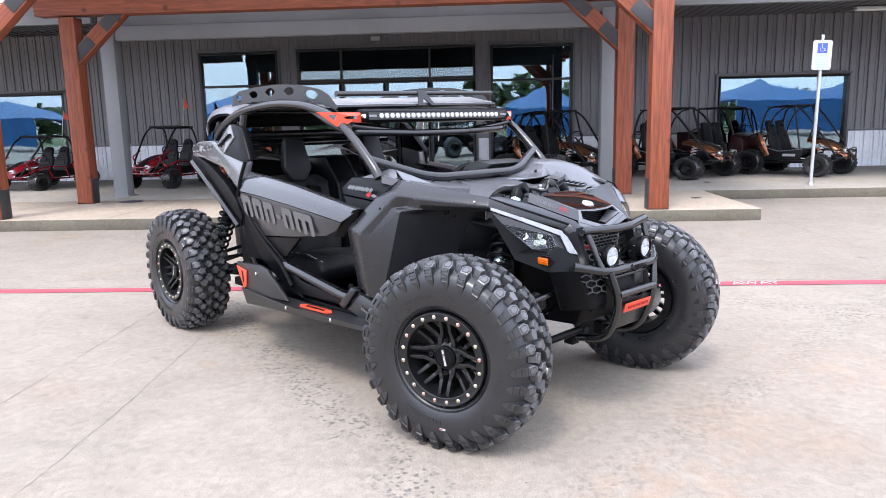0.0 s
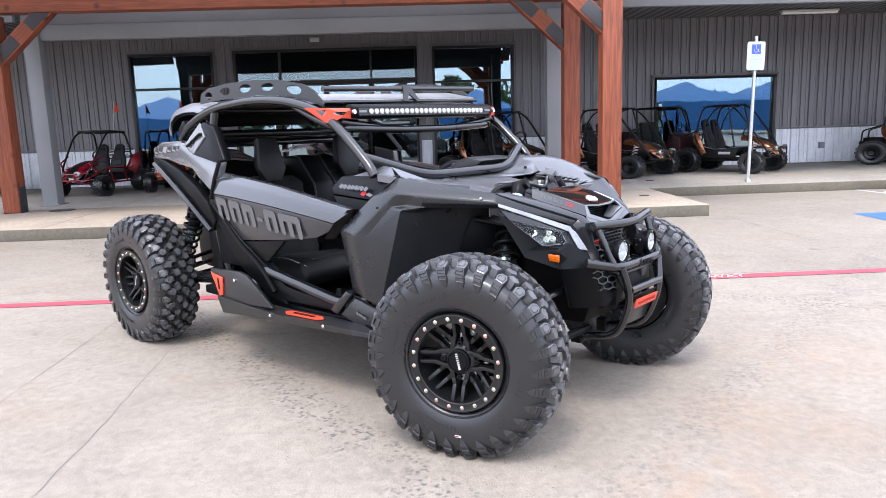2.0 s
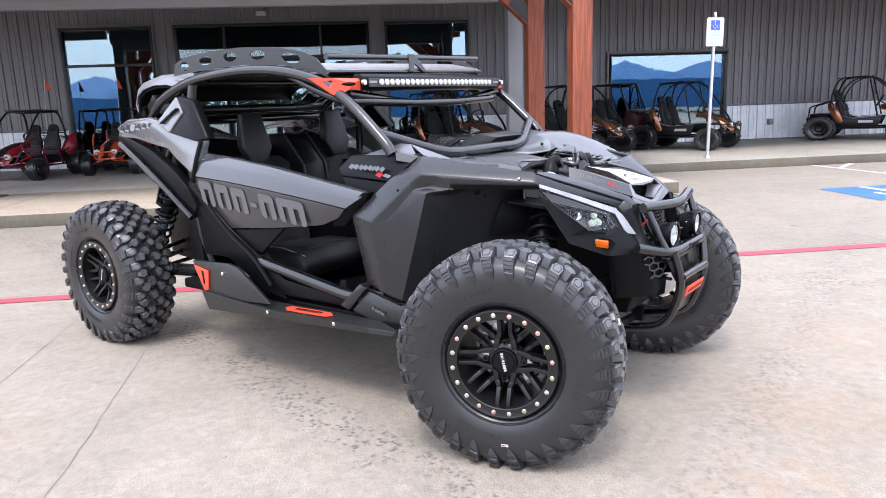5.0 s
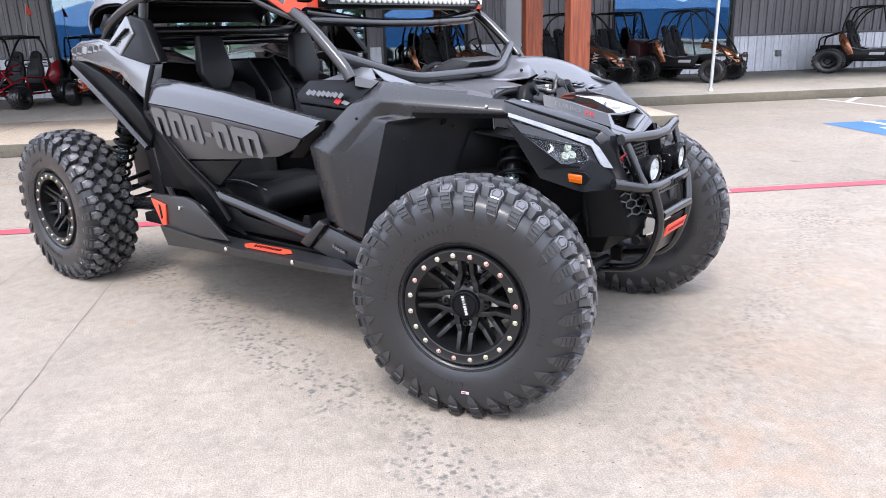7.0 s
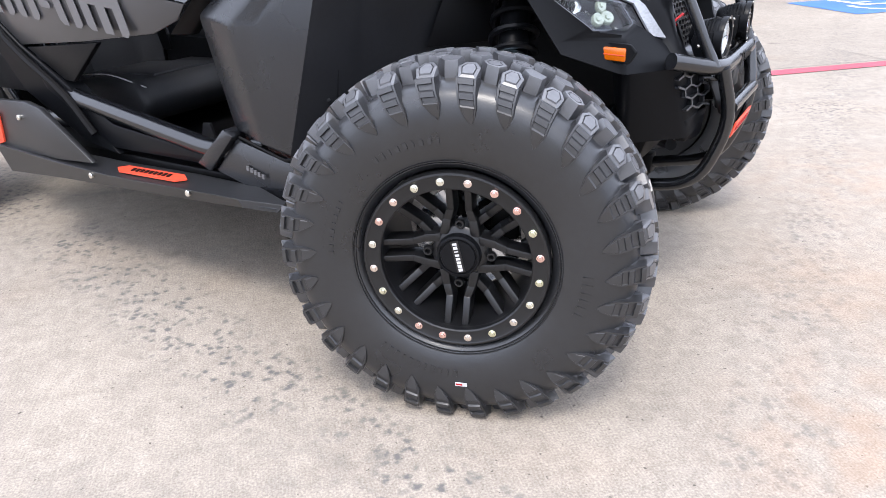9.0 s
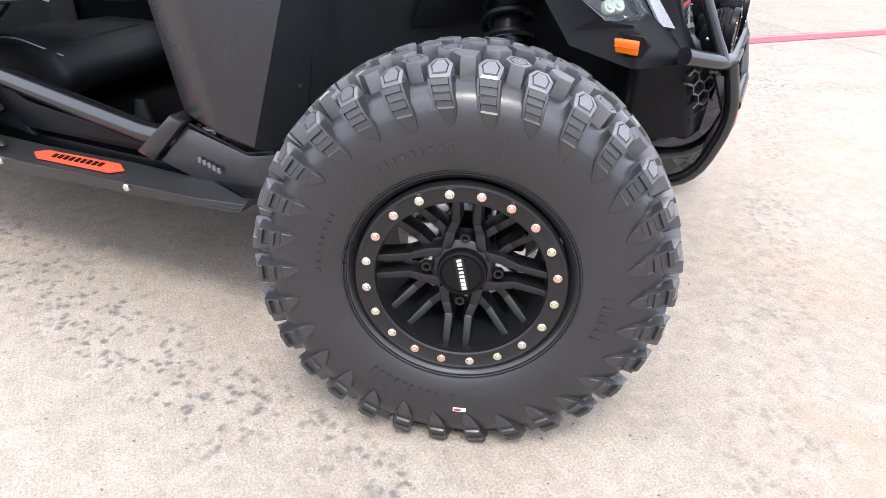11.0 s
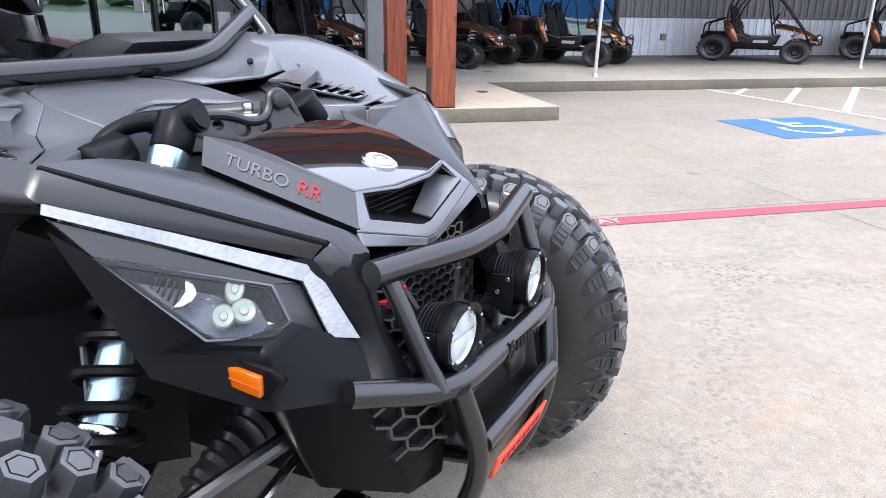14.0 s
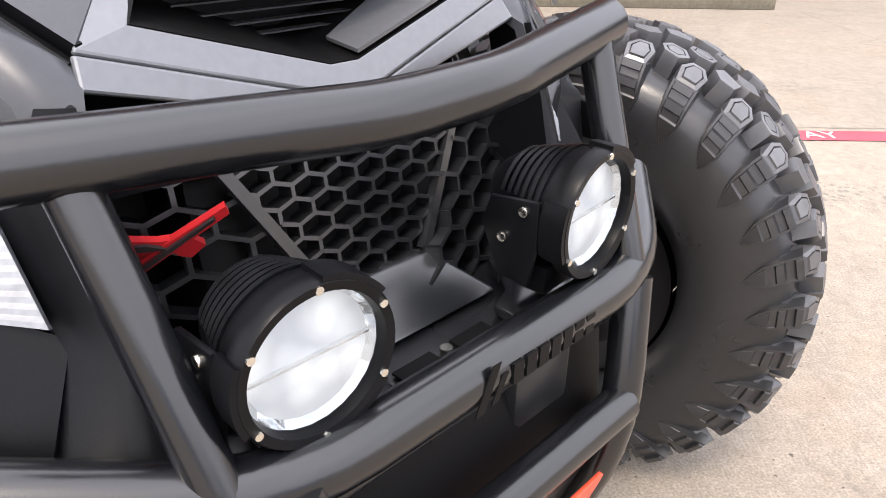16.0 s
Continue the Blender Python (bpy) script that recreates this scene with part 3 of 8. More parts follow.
part("wheelchair_mark", sym, PAINT_WHITE, pad, "white wheelchair symbol", smooth=0)
for k, (a, b) in enumerate([((7.56, 12.40), (7.90, 8.6)), ((7.64, 11.80), (8.28, 12.40)), ((7.70, 10.82), (9.25, 12.40)), ((7.79, 9.90), (10.35, 12.38)), ((7.88, 8.9), (10.72, 11.6)), ((10.33, 12.4), (10.85, 8.6))]):
    structure("hatch_line_%d" % (k + 1), flat(strip(a, b, 0.10, 0.004 + 0.001 * (k % 3))), PAINT_WHITE, "white hatched access aisle line", "painted line", smooth=0)

walk_top = 0.15
structure("pavement_walkway", Shape().prism([(4.03, 12.45, 0), (40, 12.45, 0), (40, 17.3, 0), (-40, 17.3, 0), (-40, 12.45, 0)], (0, 0, walk_top)), WALK, "raised concrete walkway with worn edge", "pavement", bevel=0.012)
structure("entrance_slab", Shape().prism([(4.03, 12.446, 0), (-40, 12.446, 0), (-40, 9.95, 0), (4.03, 9.95, 0)], (0, 0, walk_top)), SLAB, "pale warm concrete entrance slab", "pavement", bevel=0.010)
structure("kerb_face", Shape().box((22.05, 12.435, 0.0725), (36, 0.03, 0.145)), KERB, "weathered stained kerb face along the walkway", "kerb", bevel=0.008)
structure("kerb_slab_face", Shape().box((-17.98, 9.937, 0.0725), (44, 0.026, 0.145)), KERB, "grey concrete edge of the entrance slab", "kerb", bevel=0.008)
for k, x in enumerate((-10.2, -4.6, 0.1, 9.0, 13.5)):
    structure("walkway_joint_%d" % (k + 1), flat(strip((x, 12.6 if x > 4 else 10.0), (x, 17.2), 0.012, walk_top + 0.003)), JOINT, "tooled joint across the walkway", "joint", smooth=0)
for k, (x, y) in enumerate([(-5.35, 12.2), (4.55, 13.9), (3.6, 11.3)]):
    cover = structure("drain_cover_%d" % (k + 1), Shape().disc((x, y, walk_top + 0.008), (0, 0, 1), 0.19 if k == 0 else 0.07, 0.008, 24), PLATE, "round dark cover set in the slab", "cover", bevel=0.002)

# ---- building front ----
FY = 17.24
OPENINGS = [(-12.8, -9.2, 0.52, 2.21), (-5.95, -4.12, 0.17, 3.01), (-3.69, 0.36, 0.17, 3.03), (0.70, 2.53, 0.17, 3.01), (5.74, 8.57, 0.52, 2.20)]
TOP, WAINSCOT = 3.75, 0.97
wall = Shape()
xs = [-40] + [v for o in OPENINGS for v in o[:2]] + [40]
for i in range(0, len(xs), 2):
    wall.box(((xs[i] + xs[i + 1]) / 2, FY + 0.16, TOP / 2 + 0.07), (xs[i + 1] - xs[i], 0.2, TOP - 0.15))
for x0, x1, z0, z1 in OPENINGS:
    wall.box(((x0 + x1) / 2, FY + 0.16, (z1 + TOP) / 2), (x1 - x0, 0.2, TOP - z1))
    if z0 > 0.3:
        wall.box(((x0 + x1) / 2, FY + 0.16, (z0 + 0.15) / 2), (x1 - x0, 0.2, z0 - 0.15))
wall_front = structure("wall_front", wall, SIDING, "charcoal metal-clad shop front wall", "wall", smooth=0)
# back wall, floor and ceiling share the colour that stands for indoor shade
structure("wall_back", Shape().box((0, 24.5, 1.9), (80, 0.2, 3.8)), ROOM_SHADE, "showroom back wall coloured near black as unlit", "wall", smooth=0)
structure("floor_showroom", Shape().box((0, 20.9, 0.09), (80, 7.1, 0.1)), ROOM_SHADE, "showroom floor coloured near black as unlit", "floor", smooth=0)
structure("ceiling_showroom", Shape().box((0, 20.9, 3.8), (80, 7.1, 0.1)), ROOM_SHADE, "showroom ceiling coloured near black as unlit", "ceiling", smooth=0)
for s in (-1, 1):
    structure("wall_side_%d" % (1 if s < 0 else 2), Shape().box((40 * s, 21, 1.9), (0.2, 7.5, 3.8)), SIDING, "plain closing side wall", "wall", smooth=0)


def glazed(k, x0, x1, z0, z1, bars_x=(), bars_z=(), label="", category="window", name="window", glass=None):
    w = tagged(new("%s_%d" % (name, k)), label, category, kind="structure")
    w.matrix_basis = pose((x0 + x1) / 2, FY, z0)
    hw, h, d = (x1 - x0) / 2, z1 - z0, 0.055
    edge = Shape().box((0, 0.05, h - d / 2), (2 * hw, 0.16, d)).box((0, 0.05, d / 2), (2 * hw, 0.16, d))
    edge.box((-hw + d / 2, 0.05, h / 2), (d, 0.16, h - 2 * d)).box((hw - d / 2, 0.05, h / 2), (d, 0.16, h - 2 * d))
    part("window_frame", edge, FRAME_BLACK, w, bevel=0.004)
    xs_ = [-hw + d, *[b - (x0 + x1) / 2 for b in bars_x], hw - d]
    zs_ = [d, *[b - z0 for b in bars_z], h - d]
    for b in xs_[1:-1]:
        part("mullion", Shape().box((b, 0.05, h / 2), (0.05, 0.13, h - 2 * d - 0.004)), FRAME_BLACK, w, bevel=0.003)
    for b in zs_[1:-1]:
        part("transom_bar", Shape().box((0, 0.05, b), (2 * hw - 2 * d - 0.004, 0.128, 0.05)), FRAME_BLACK, w, bevel=0.003)
    for a, b in zip(xs_, xs_[1:]):
        for c, e in zip(zs_, zs_[1:]):
            pane = part("pane", Shape().box(((a + b) / 2, 0.06, (c + e) / 2), (b - a - 0.008, 0.01, e - c - 0.008)), glass or PANE, w, smooth=0)
            pane.visible_shadow = False
    return w


glazed(1, *OPENINGS[0], bars_x=(-11.0,), label="wide black-framed shop window reflecting trees and blue canopy")
glazed(2, *OPENINGS[1], bars_z=(2.25,), label="tall black-framed storefront window beside the door")
glazed(3, *OPENINGS[2][:2], 2.30, 3.03, bars_x=(-2.68, -0.67), label="three-pane black transom window over the doors", glass=PANE_DIM)
glazed(4, *OPENINGS[3], bars_z=(2.24,), label="tall black-framed storefront window with transom")
glazed(5, *OPENINGS[4], label="wide black-framed shop window reflecting a blue canopy")
for k, (x0, x1) in enumerate([(-3.69, -2.68), (-2.68, -1.675), (-1.675, -0.67), (-0.67, 0.36)]):
    d = glazed(k + 1, x0 + 0.003, x1 - 0.003, 0.17, 2.297, name="door", category="door", label="black-framed glass entrance door, closed")
    part("door_handle", Shape().tube([(0.34 if k % 2 == 0 else -0.34, -0.06, z) for z in (0.75, 1.25)], 0.014), BOLT, d)
    if k == 3:
        for z, t, s in ((1.06, "Monday - Friday 9am - 6pm", 0.062), (0.97, "Saturday 9am - 3pm", 0.062)):
            part("hours_lettering", lettering(t, s, SIGN_WHITE), SIGN_WHITE, d, "white opening hours lettering", pose(-0.02, 0.0505, z, 90))
        for z, w in ((1.32, 0.62), (1.20, 0.66)):
            part("door_graphic", Shape().box((-0.02, 0.051, z), (w, 0.003, 0.05)), SIGN_WHITE, d, "white printed bar", smooth=0)
    if k == 2:
        part("posted_notice", Shape().box((0.28, 0.05, 1.1), (0.22, 0.004, 0.62)), SIGN_WHITE, d, "white posted notice", smooth=0)

lamp = thing("wall_lamp", pose(-1.87, FY - 0.06, 3.22), "small white emergency lamp over the doors", "lamp")
part("body", Shape().box((0, 0.04, 0), (0.20, 0.09, 0.09)), SIGN_WHITE, lamp, bevel=0.012)

# siding: ribbed panels with a raised seam, one piece each
PW = 0.405
panel = Shape()
prof = [(0, 0.0), (0.010, -0.034), (0.034, -0.034), (0.044, 0.0), (0.150, 0.0), (0.156, -0.010), (0.170, -0.010), (0.176, 0.0), (0.203, 0.0), (0.213, -0.034), (0.237, -0.034), (0.247, 0.0), (0.330, 0.0), (0.336, -0.010), (0.350, -0.010), (0.356, 0.0), (PW - 0.001, 0.0)]
panel.add([(x, y - 0.002, z) for z in (0, 1) for x, y in prof], [(i, i + 1, i + 1 + len(prof), i + len(prof)) for i in range(len(prof) - 1)])
panel_mesh = built("siding_panel", panel, SIDING, smooth=0)
corr = Shape()
wave = [(x + 0.405 * k, y * 0.85) for k in (0, 1) for x, y in prof]
corr.add([(x, y - 0.012, z) for z in (0, 1) for x, y in wave], [(i, i + 1, i + 1 + len(wave), i + len(wave)) for i in range(len(wave) - 1)])
corr_mesh = built("corrugated_panel", corr, GALV, smooth=0)


def spans(x0, x1, low, high):
    """The free height spans of a panel between the openings."""
    cuts = [(z0, z1) for a, b, z0, z1 in OPENINGS if a < x1 - 0.02 and b > x0 + 0.02]
    out, z = [], low
    for z0, z1 in sorted(cuts):
        if z0 > z + 0.02:
            out.append((z, min(z0, high)))
        z = max(z, z1)
    if z < high - 0.02:
        out.append((z, high))
    return out


edges = sorted({-20.25, 24.3, *[v for o in OPENINGS for v in o[:2]]})
SIDING_RUNS = []
for a, b in zip(edges, edges[1:]):
    n = max(1, round((b - a) / PW))
    SIDING_RUNS += [(a + (b - a) * i / n, a + (b - a) * (i + 1) / n) for i in range(n)]
CORR_RUNS = []
for a, b in zip(edges, edges[1:]):
    n = max(1, round((b - a) / 0.81))
    CORR_RUNS += [(a + (b - a) * i / n, a + (b - a) * (i + 1) / n) for i in range(n)]


def clad():
    for a, b in SIDING_RUNS:
        for z0, z1 in spans(a, b, WAINSCOT, TOP - 0.1):
            part("siding_panel", panel_mesh, SIDING, wall_front, place=Matrix.LocRotScale((a, FY + 0.056, z0), None, ((b - a) / PW, 1, z1 - z0)))
    for a, b in CORR_RUNS:
        for z0, z1 in spans(a, b, 0.16, WAINSCOT - 0.01):
            part("corrugated_panel", corr_mesh, GALV, wall_front, place=Matrix.LocRotScale((a, FY + 0.056, z0), None, ((b - a) / 0.81, 1, z1 - z0)))


trim = Shape()
for x0, x1 in [(-20, -12.86), (-9.14, -6.05), (2.62, 5.66), (8.65, 24)]:
    trim.box(((x0 + x1) / 2, FY + 0.03, WAINSCOT), (x1 - x0, 0.05, 0.045))
structure("trim_wainscot", trim, TRIM, "charcoal cap trim over the corrugated base", "trim", bevel=0.005)
sur = Shape()
for x0, x1, z0, z1 in OPENINGS:
    sur.box(((x0 + x1) / 2, FY + 0.02, z1 + 0.03), (x1 - x0 + 0.1, 0.085, 0.06)).box((x0 - 0.025, FY + 0.02, (z0 + z1) / 2), (0.05, 0.085, z1 - z0)).box((x1 + 0.025, FY + 0.02, (z0 + z1) / 2), (0.05, 0.085, z1 - z0))
structure("trim_openings", sur, TRIM, "charcoal trim round the shop openings", "trim", bevel=0.005)
outlet = thing("wall_outlet_box", pose(9.72, FY - 0.0, 0.55), "small grey outlet box on the corrugated base", "outlet")
part("box", Shape().box((0, 0.0, 0), (0.11, 0.09, 0.14)), COLUMN, outlet, bevel=0.01)

# walkway roof, soffit ribs and eave
soff = Shape()
n = 300
for i in range(n):
    x = -30 + 60 * i / n
    soff.add([(x, 12.9, 3.50), (x + 0.1, 12.9, 3.50), (x + 0.12, 12.9, 3.48), (x + 0.2, 12.9, 3.48), (x, FY + 0.05, 3.50), (x + 0.1, FY + 0.05, 3.50), (x + 0.12, FY + 0.05, 3.48), (x + 0.2, FY + 0.05, 3.48)],
             [(0, 1, 5, 4), (1, 2, 6, 5), (2, 3, 7, 6)])
structure("ceiling_walkway_soffit", soff, SOFFIT, "dark ribbed metal soffit over the walkway", "soffit", smooth=0)
structure("roof_walkway", Shape().prism([(-30, 13.06, 3.47), (-30, 13.06, 3.53), (-30, 17.6, 4.15), (-30, 17.6, 3.62)], (60, 0, 0)), GALV, "low pitched ribbed metal roof over the walkway", "roof", smooth=0)
structure("eave_beam", Shape().box((-18.1, 13.25, 3.30), (23.7, 0.12, 0.30)).box((21.4, 13.25, 3.30), (37.2, 0.12, 0.30)), COLUMN, "grey steel eave beam", "beam", bevel=0.006)
structure("canopy_beam", Shape().box((-1.68, 13.25, 2.965), (8.3, 0.16, 0.24)), COLUMN, "grey steel beam between the columns", "beam", bevel=0.008)
structure("soffit_entrance", Shape().box((-1.68, 13.25, 3.30), (8.9, 0.10, 0.42)), SOFFIT, "dark ribbed panel above the entrance beam", "soffit", smooth=0)
for x in (-5.97, 2.62, 12.35, 22.0):
    c = thing("steel_column", pose(x, 13.25, walk_top), "square grey painted steel column on the walkway", "column", "walkway columns")
    part("shaft", Shape().box((0, 0, 1.5), (0.25, 0.25, 3.0)), COLUMN, c, bevel=0.012)
    part("base_plate", Shape().box((0, 0, 0.01), (0.33, 0.33, 0.02)), COLUMN, c, bevel=0.003)
strip_light = thing("strip_light", pose(8.75, 16.3, 3.44), "lit white tube lamp under the soffit", "lamp")
part("housing", Shape().box((0, 0, 0.0), (1.25, 0.14, 0.05)), SIGN_WHITE, strip_light, bevel=0.01)
part("diffuser", Shape().box((0, 0, -0.042), (1.2, 0.10, 0.035)), LAMP_WHITE, strip_light, bevel=0.012)

# timber entrance frames
for y, xl, xr, beam_z in ((12.08, -5.99, 2.665, 3.24), (10.09, -6.19, 2.73, 3.30)):
    for x, s in ((xl, 1), (xr, -1)):
        p = thing("timber_post", pose(x, y, walk_top), "red-brown stained timber post with black steel boot", "post", "entrance posts")
        part("shaft", Shape().box((0, 0, (beam_z - 0.32) / 2 + 0.008), (0.25, 0.25, beam_z - 0.33)), TIMBER, p, bevel=0.008)
        for side in (-1, 1):
            part("boot_plate", Shape().box((side * 0.128, 0, 0.2), (0.012, 0.2, 0.40)), PLATE, p, "black steel boot plate", bevel=0.002)
        for zz in (0.1, 0.3):
            part("boot_bolt", Shape().disc((0.140, 0, zz), (1, 0, 0), 0.016, 0.006, 6), PLATE, p)
        # knee brace with its plates
        br = thing("knee_brace", pose(x, y, walk_top), "diagonal red-brown timber knee brace with black plates", "brace", "entrance braces")
        a, b = Vector((s * 0.02, 0, 2.26)), Vector((s * 0.88, 0, 3.05))
        d = (b - a).normalized()
        rot = Matrix.Rotation(-math.atan2(d.z, d.x), 4, "Y")
        mid = (a + b) / 2
        stick = part("stick", Shape().box((0, 0, 0), (0.22, 0.17, (b - a).length)), TIMBER, br, place=Matrix.Translation(mid) @ Matrix.Rotation(math.pi / 2 - math.atan2(d.z, d.x), 4, "Y"), bevel=0.008)
        for t in (0.22, 0.80):
            q = a.lerp(b, t)
            part("brace_plate", Shape().box((0, -0.09, 0), (0.40, 0.012, 0.18), rot), PLATE, br, "black steel plate", place=Matrix.Translation(q), bevel=0.003)
    bm_ = thing("timber_beam", pose((xl + xr) / 2, y, beam_z + walk_top - 0.14, 0, 90, 0), "heavy red-brown stained timber beam across the entrance", "beam")
    part("beam", Shape().box((0.0, 0, 0), (0.30, 0.26, xr - xl + 1.0)), TIMBER, bm_, bevel=0.01)
mid_plate = thing("beam_plate", pose(-1.7, 12.08 - 0.142, 3.36), "black steel splice plate on the timber beam", "plate")
part("plate", Shape().box((0, 0, 0), (0.55, 0.012, 0.09)), PLATE, mid_plate, bevel=0.002)
# steep gabled porch roof on open timber trusses
ridge = (-1.65, 7.10)
for k, (x, z) in enumerate(((-7.60, 3.66), (4.30, 3.66))):
    structure("roof_entrance_%d" % (k + 1), Shape().prism([(x, 9.3, z), (ridge[0], 9.3, ridge[1]), (ridge[0], 9.3, ridge[1] + 0.14), (x, 9.3, z + 0.14)], (0, 7.6, 0)), SOFFIT, "sloping metal roof plane over the entrance", "roof", smooth=0)
for y in (10.09, 12.08):
    truss = thing("timber_truss", pose(ridge[0], y, 3.60), "red-brown timber truss under the porch gable", "truss", "entrance trusses")
    for sgn in (-1, 1):
        a, b = Vector((sgn * 5.55, 0, 0.12)), Vector((0, 0, 3.34))
        d = b - a
        part("rafter", Shape().box((0, 0, 0), (0.24, 0.20, d.length)), TIMBER, truss, place=Matrix.Translation((a + b) / 2) @ Matrix.Rotation(math.atan2(d.x, d.z), 4, "Y"), bevel=0.01)
        a, b = Vector((sgn * 0.15, 0, 0.25)), Vector((sgn * 2.6, 0, 1.70))
        d = b - a
        part("strut", Shape().box((0, 0, 0), (0.18, 0.18, d.length)), TIMBER, truss, place=Matrix.Translation((a + b) / 2) @ Matrix.Rotation(math.atan2(d.x, d.z), 4, "Y"), bevel=0.01)
    part("king_post", Shape().box((0, 0, 1.6), (0.22, 0.19, 3.1)), TIMBER, truss, bevel=0.01)

# accessible parking signs
for x, y in ((5.985, 13.0), (11.95, 14.0)):
    sg = thing("parking_sign", pose(x, y, walk_top, 0, 1.1, 0), "white accessible parking sign on a galvanised post", "sign", "parking signs")
    part("post", Shape().tube([(0, 0, 0), (0, 0, 2.42)], 0.028, 12), GALV_POST, sg)
    part("post_foot", Shape().lathe([(0.0, 0.0), (0.05, 0.0), (0.045, 0.03), (0.03, 0.05)], 14, Matrix.Rotation(math.pi / 2, 4, "X")), GALV_POST, sg)
    part("finial", Shape().box((0, 0, 2.40), (0.045, 0.03, 0.09)), GALV_POST, sg, bevel=0.006)
    rr = 0.03
    outline = [(sx * (0.155 - rr) + rr * math.cos(a), sz * (0.235 - rr) + rr * math.sin(a)) for sx, sz, a0 in ((1, 1, 0), (-1, 1, 90), (-1, -1, 180), (1, -1, 270)) for a in [radians(a0 + k * 30) for k in range(4)]]
    board = part("board", holed(outline, [], lambda u, w: (u - 0.005, -0.036, 2.12 + w), (0, 0.004, 0)), SIGN_WHITE, sg)
    part("symbol_field", Shape().box((-0.005, -0.038, 2.23), (0.155, 0.003, 0.155)), SIGN_BLUE, board, smooth=0)
    ring = [(-0.005 + 0.036 * math.cos(a), 2.212 + 0.034 * math.sin(a)) for a in [radians(d) for d in range(140, 391, 25)]]
    mark = Shape()
    for (u, w), (u2, w2) in zip(ring, ring[1:]):
        mark.tube([(u, -0.040, w), (u2, -0.040, w2)], 0.005, 5)
    mark.tube([(-0.012, -0.040, 2.275), (-0.010, -0.040, 2.232), (0.022, -0.040, 2.228), (0.042, -0.040, 2.19)], 0.006, 5).disc((-0.012, -0.041, 2.292), (0, -1, 0), 0.010, 0.003, 10)
    part("wheelchair_mark", mark, SIGN_WHITE, board)
    part("word", lettering("PARKING", 0.052, SIGN_GREEN), SIGN_GREEN, board, "faded green word", pose(-0.005, -0.0375, 2.065, 90))
    for zz, ww in ((2.12, 0.17), (2.01, 0.19), (1.965, 0.16), (1.925, 0.18)):
        part("printed_bar", Shape().box((-0.005, -0.0375, zz), (ww, 0.003, 0.018)), SIGN_GREEN, board, smooth=0)


# ---- the off-road buggy ----
BUGGY = thing("off_road_buggy", pose(-1.0761, 5.7503, 0, 0, 0, -44.35), "black and grey two-seat off-road buggy with knobbly tyres and roof rack", "off-road vehicle")


HALF = [(0.197, 0.100), (0.205, 0.112), (0.225, 0.124), (0.255, 0.131), (0.29, 0.134), (0.325, 0.131), (0.350, 0.124), (0.368, 0.110), (0.377, 0.085), (0.381, 0.045)]
LUGS, RIM_R = 30, 0.39


def squashed(shape):
    """Flattens a tyre where it meets the ground."""
    shape.v = [(x, y * (1 + 0.10 * max(0, (-0.375 - z) / 0.03)), max(z, -0.386)) for x, y, z in shape.v]
    return shape


def carcass_shape():
    sunk = [(r - max(0.0, min(0.009, (r - 0.335) * 0.26)), y) for r, y in HALF]
    s = Shape().lathe([(r, -y) for r, y in sunk] + [(0.373, 0.0)] + [(r, y) for r, y in reversed(sunk)], 96)
    for q, y in ((0.212, 0.1190), (0.2165, 0.1215)):
        s.lathe([(q, -y + 0.002), (q + 0.0008, -y - 0.0016), (q + 0.0020, -y - 0.0016), (q + 0.0028, -y + 0.002)], 96)
    return squashed(s)


def crown_radius(y):
    y = min(abs(y), 0.1239)
    crown = [(0.382, 0.0)] + HALF[:5:-1]
    for (r0, y0), (r1, y1) in zip(crown, crown[1:]):
        if y <= y1:
            return r0 + (r1 - r0) * (y - y0) / (y1 - y0)


def lug_shape(u, y, poly, h, inset=0.84, cut_line=None):
    """One tread block, tapered, with a thin cut across its top."""
    def at(a, b, z):
        r = crown_radius(b) + z
        return (r * math.cos(a / RIM_R), b, r * math.sin(a / RIM_R))

    n = len(poly)
    rings = [(1.06, -0.014), (inset + 0.05, h - 0.003), (inset, h)]
    if cut_line:
        rings += [(inset * 0.72, h), (inset * 0.69, h - 0.003), (inset * 0.64, h - 0.003), (inset * 0.61, h)]
    pts = [at(u + a * k, y + b * k, z) for k, z in rings for a, b in poly]
    m = len(rings) - 1
    return Shape().add(pts, [tuple(range(m * n, m * n + n))] + [(q * n + i, q * n + (i + 1) % n, q * n + n + (i + 1) % n, q * n + n + i) for q in range(m) for i in range(n)])


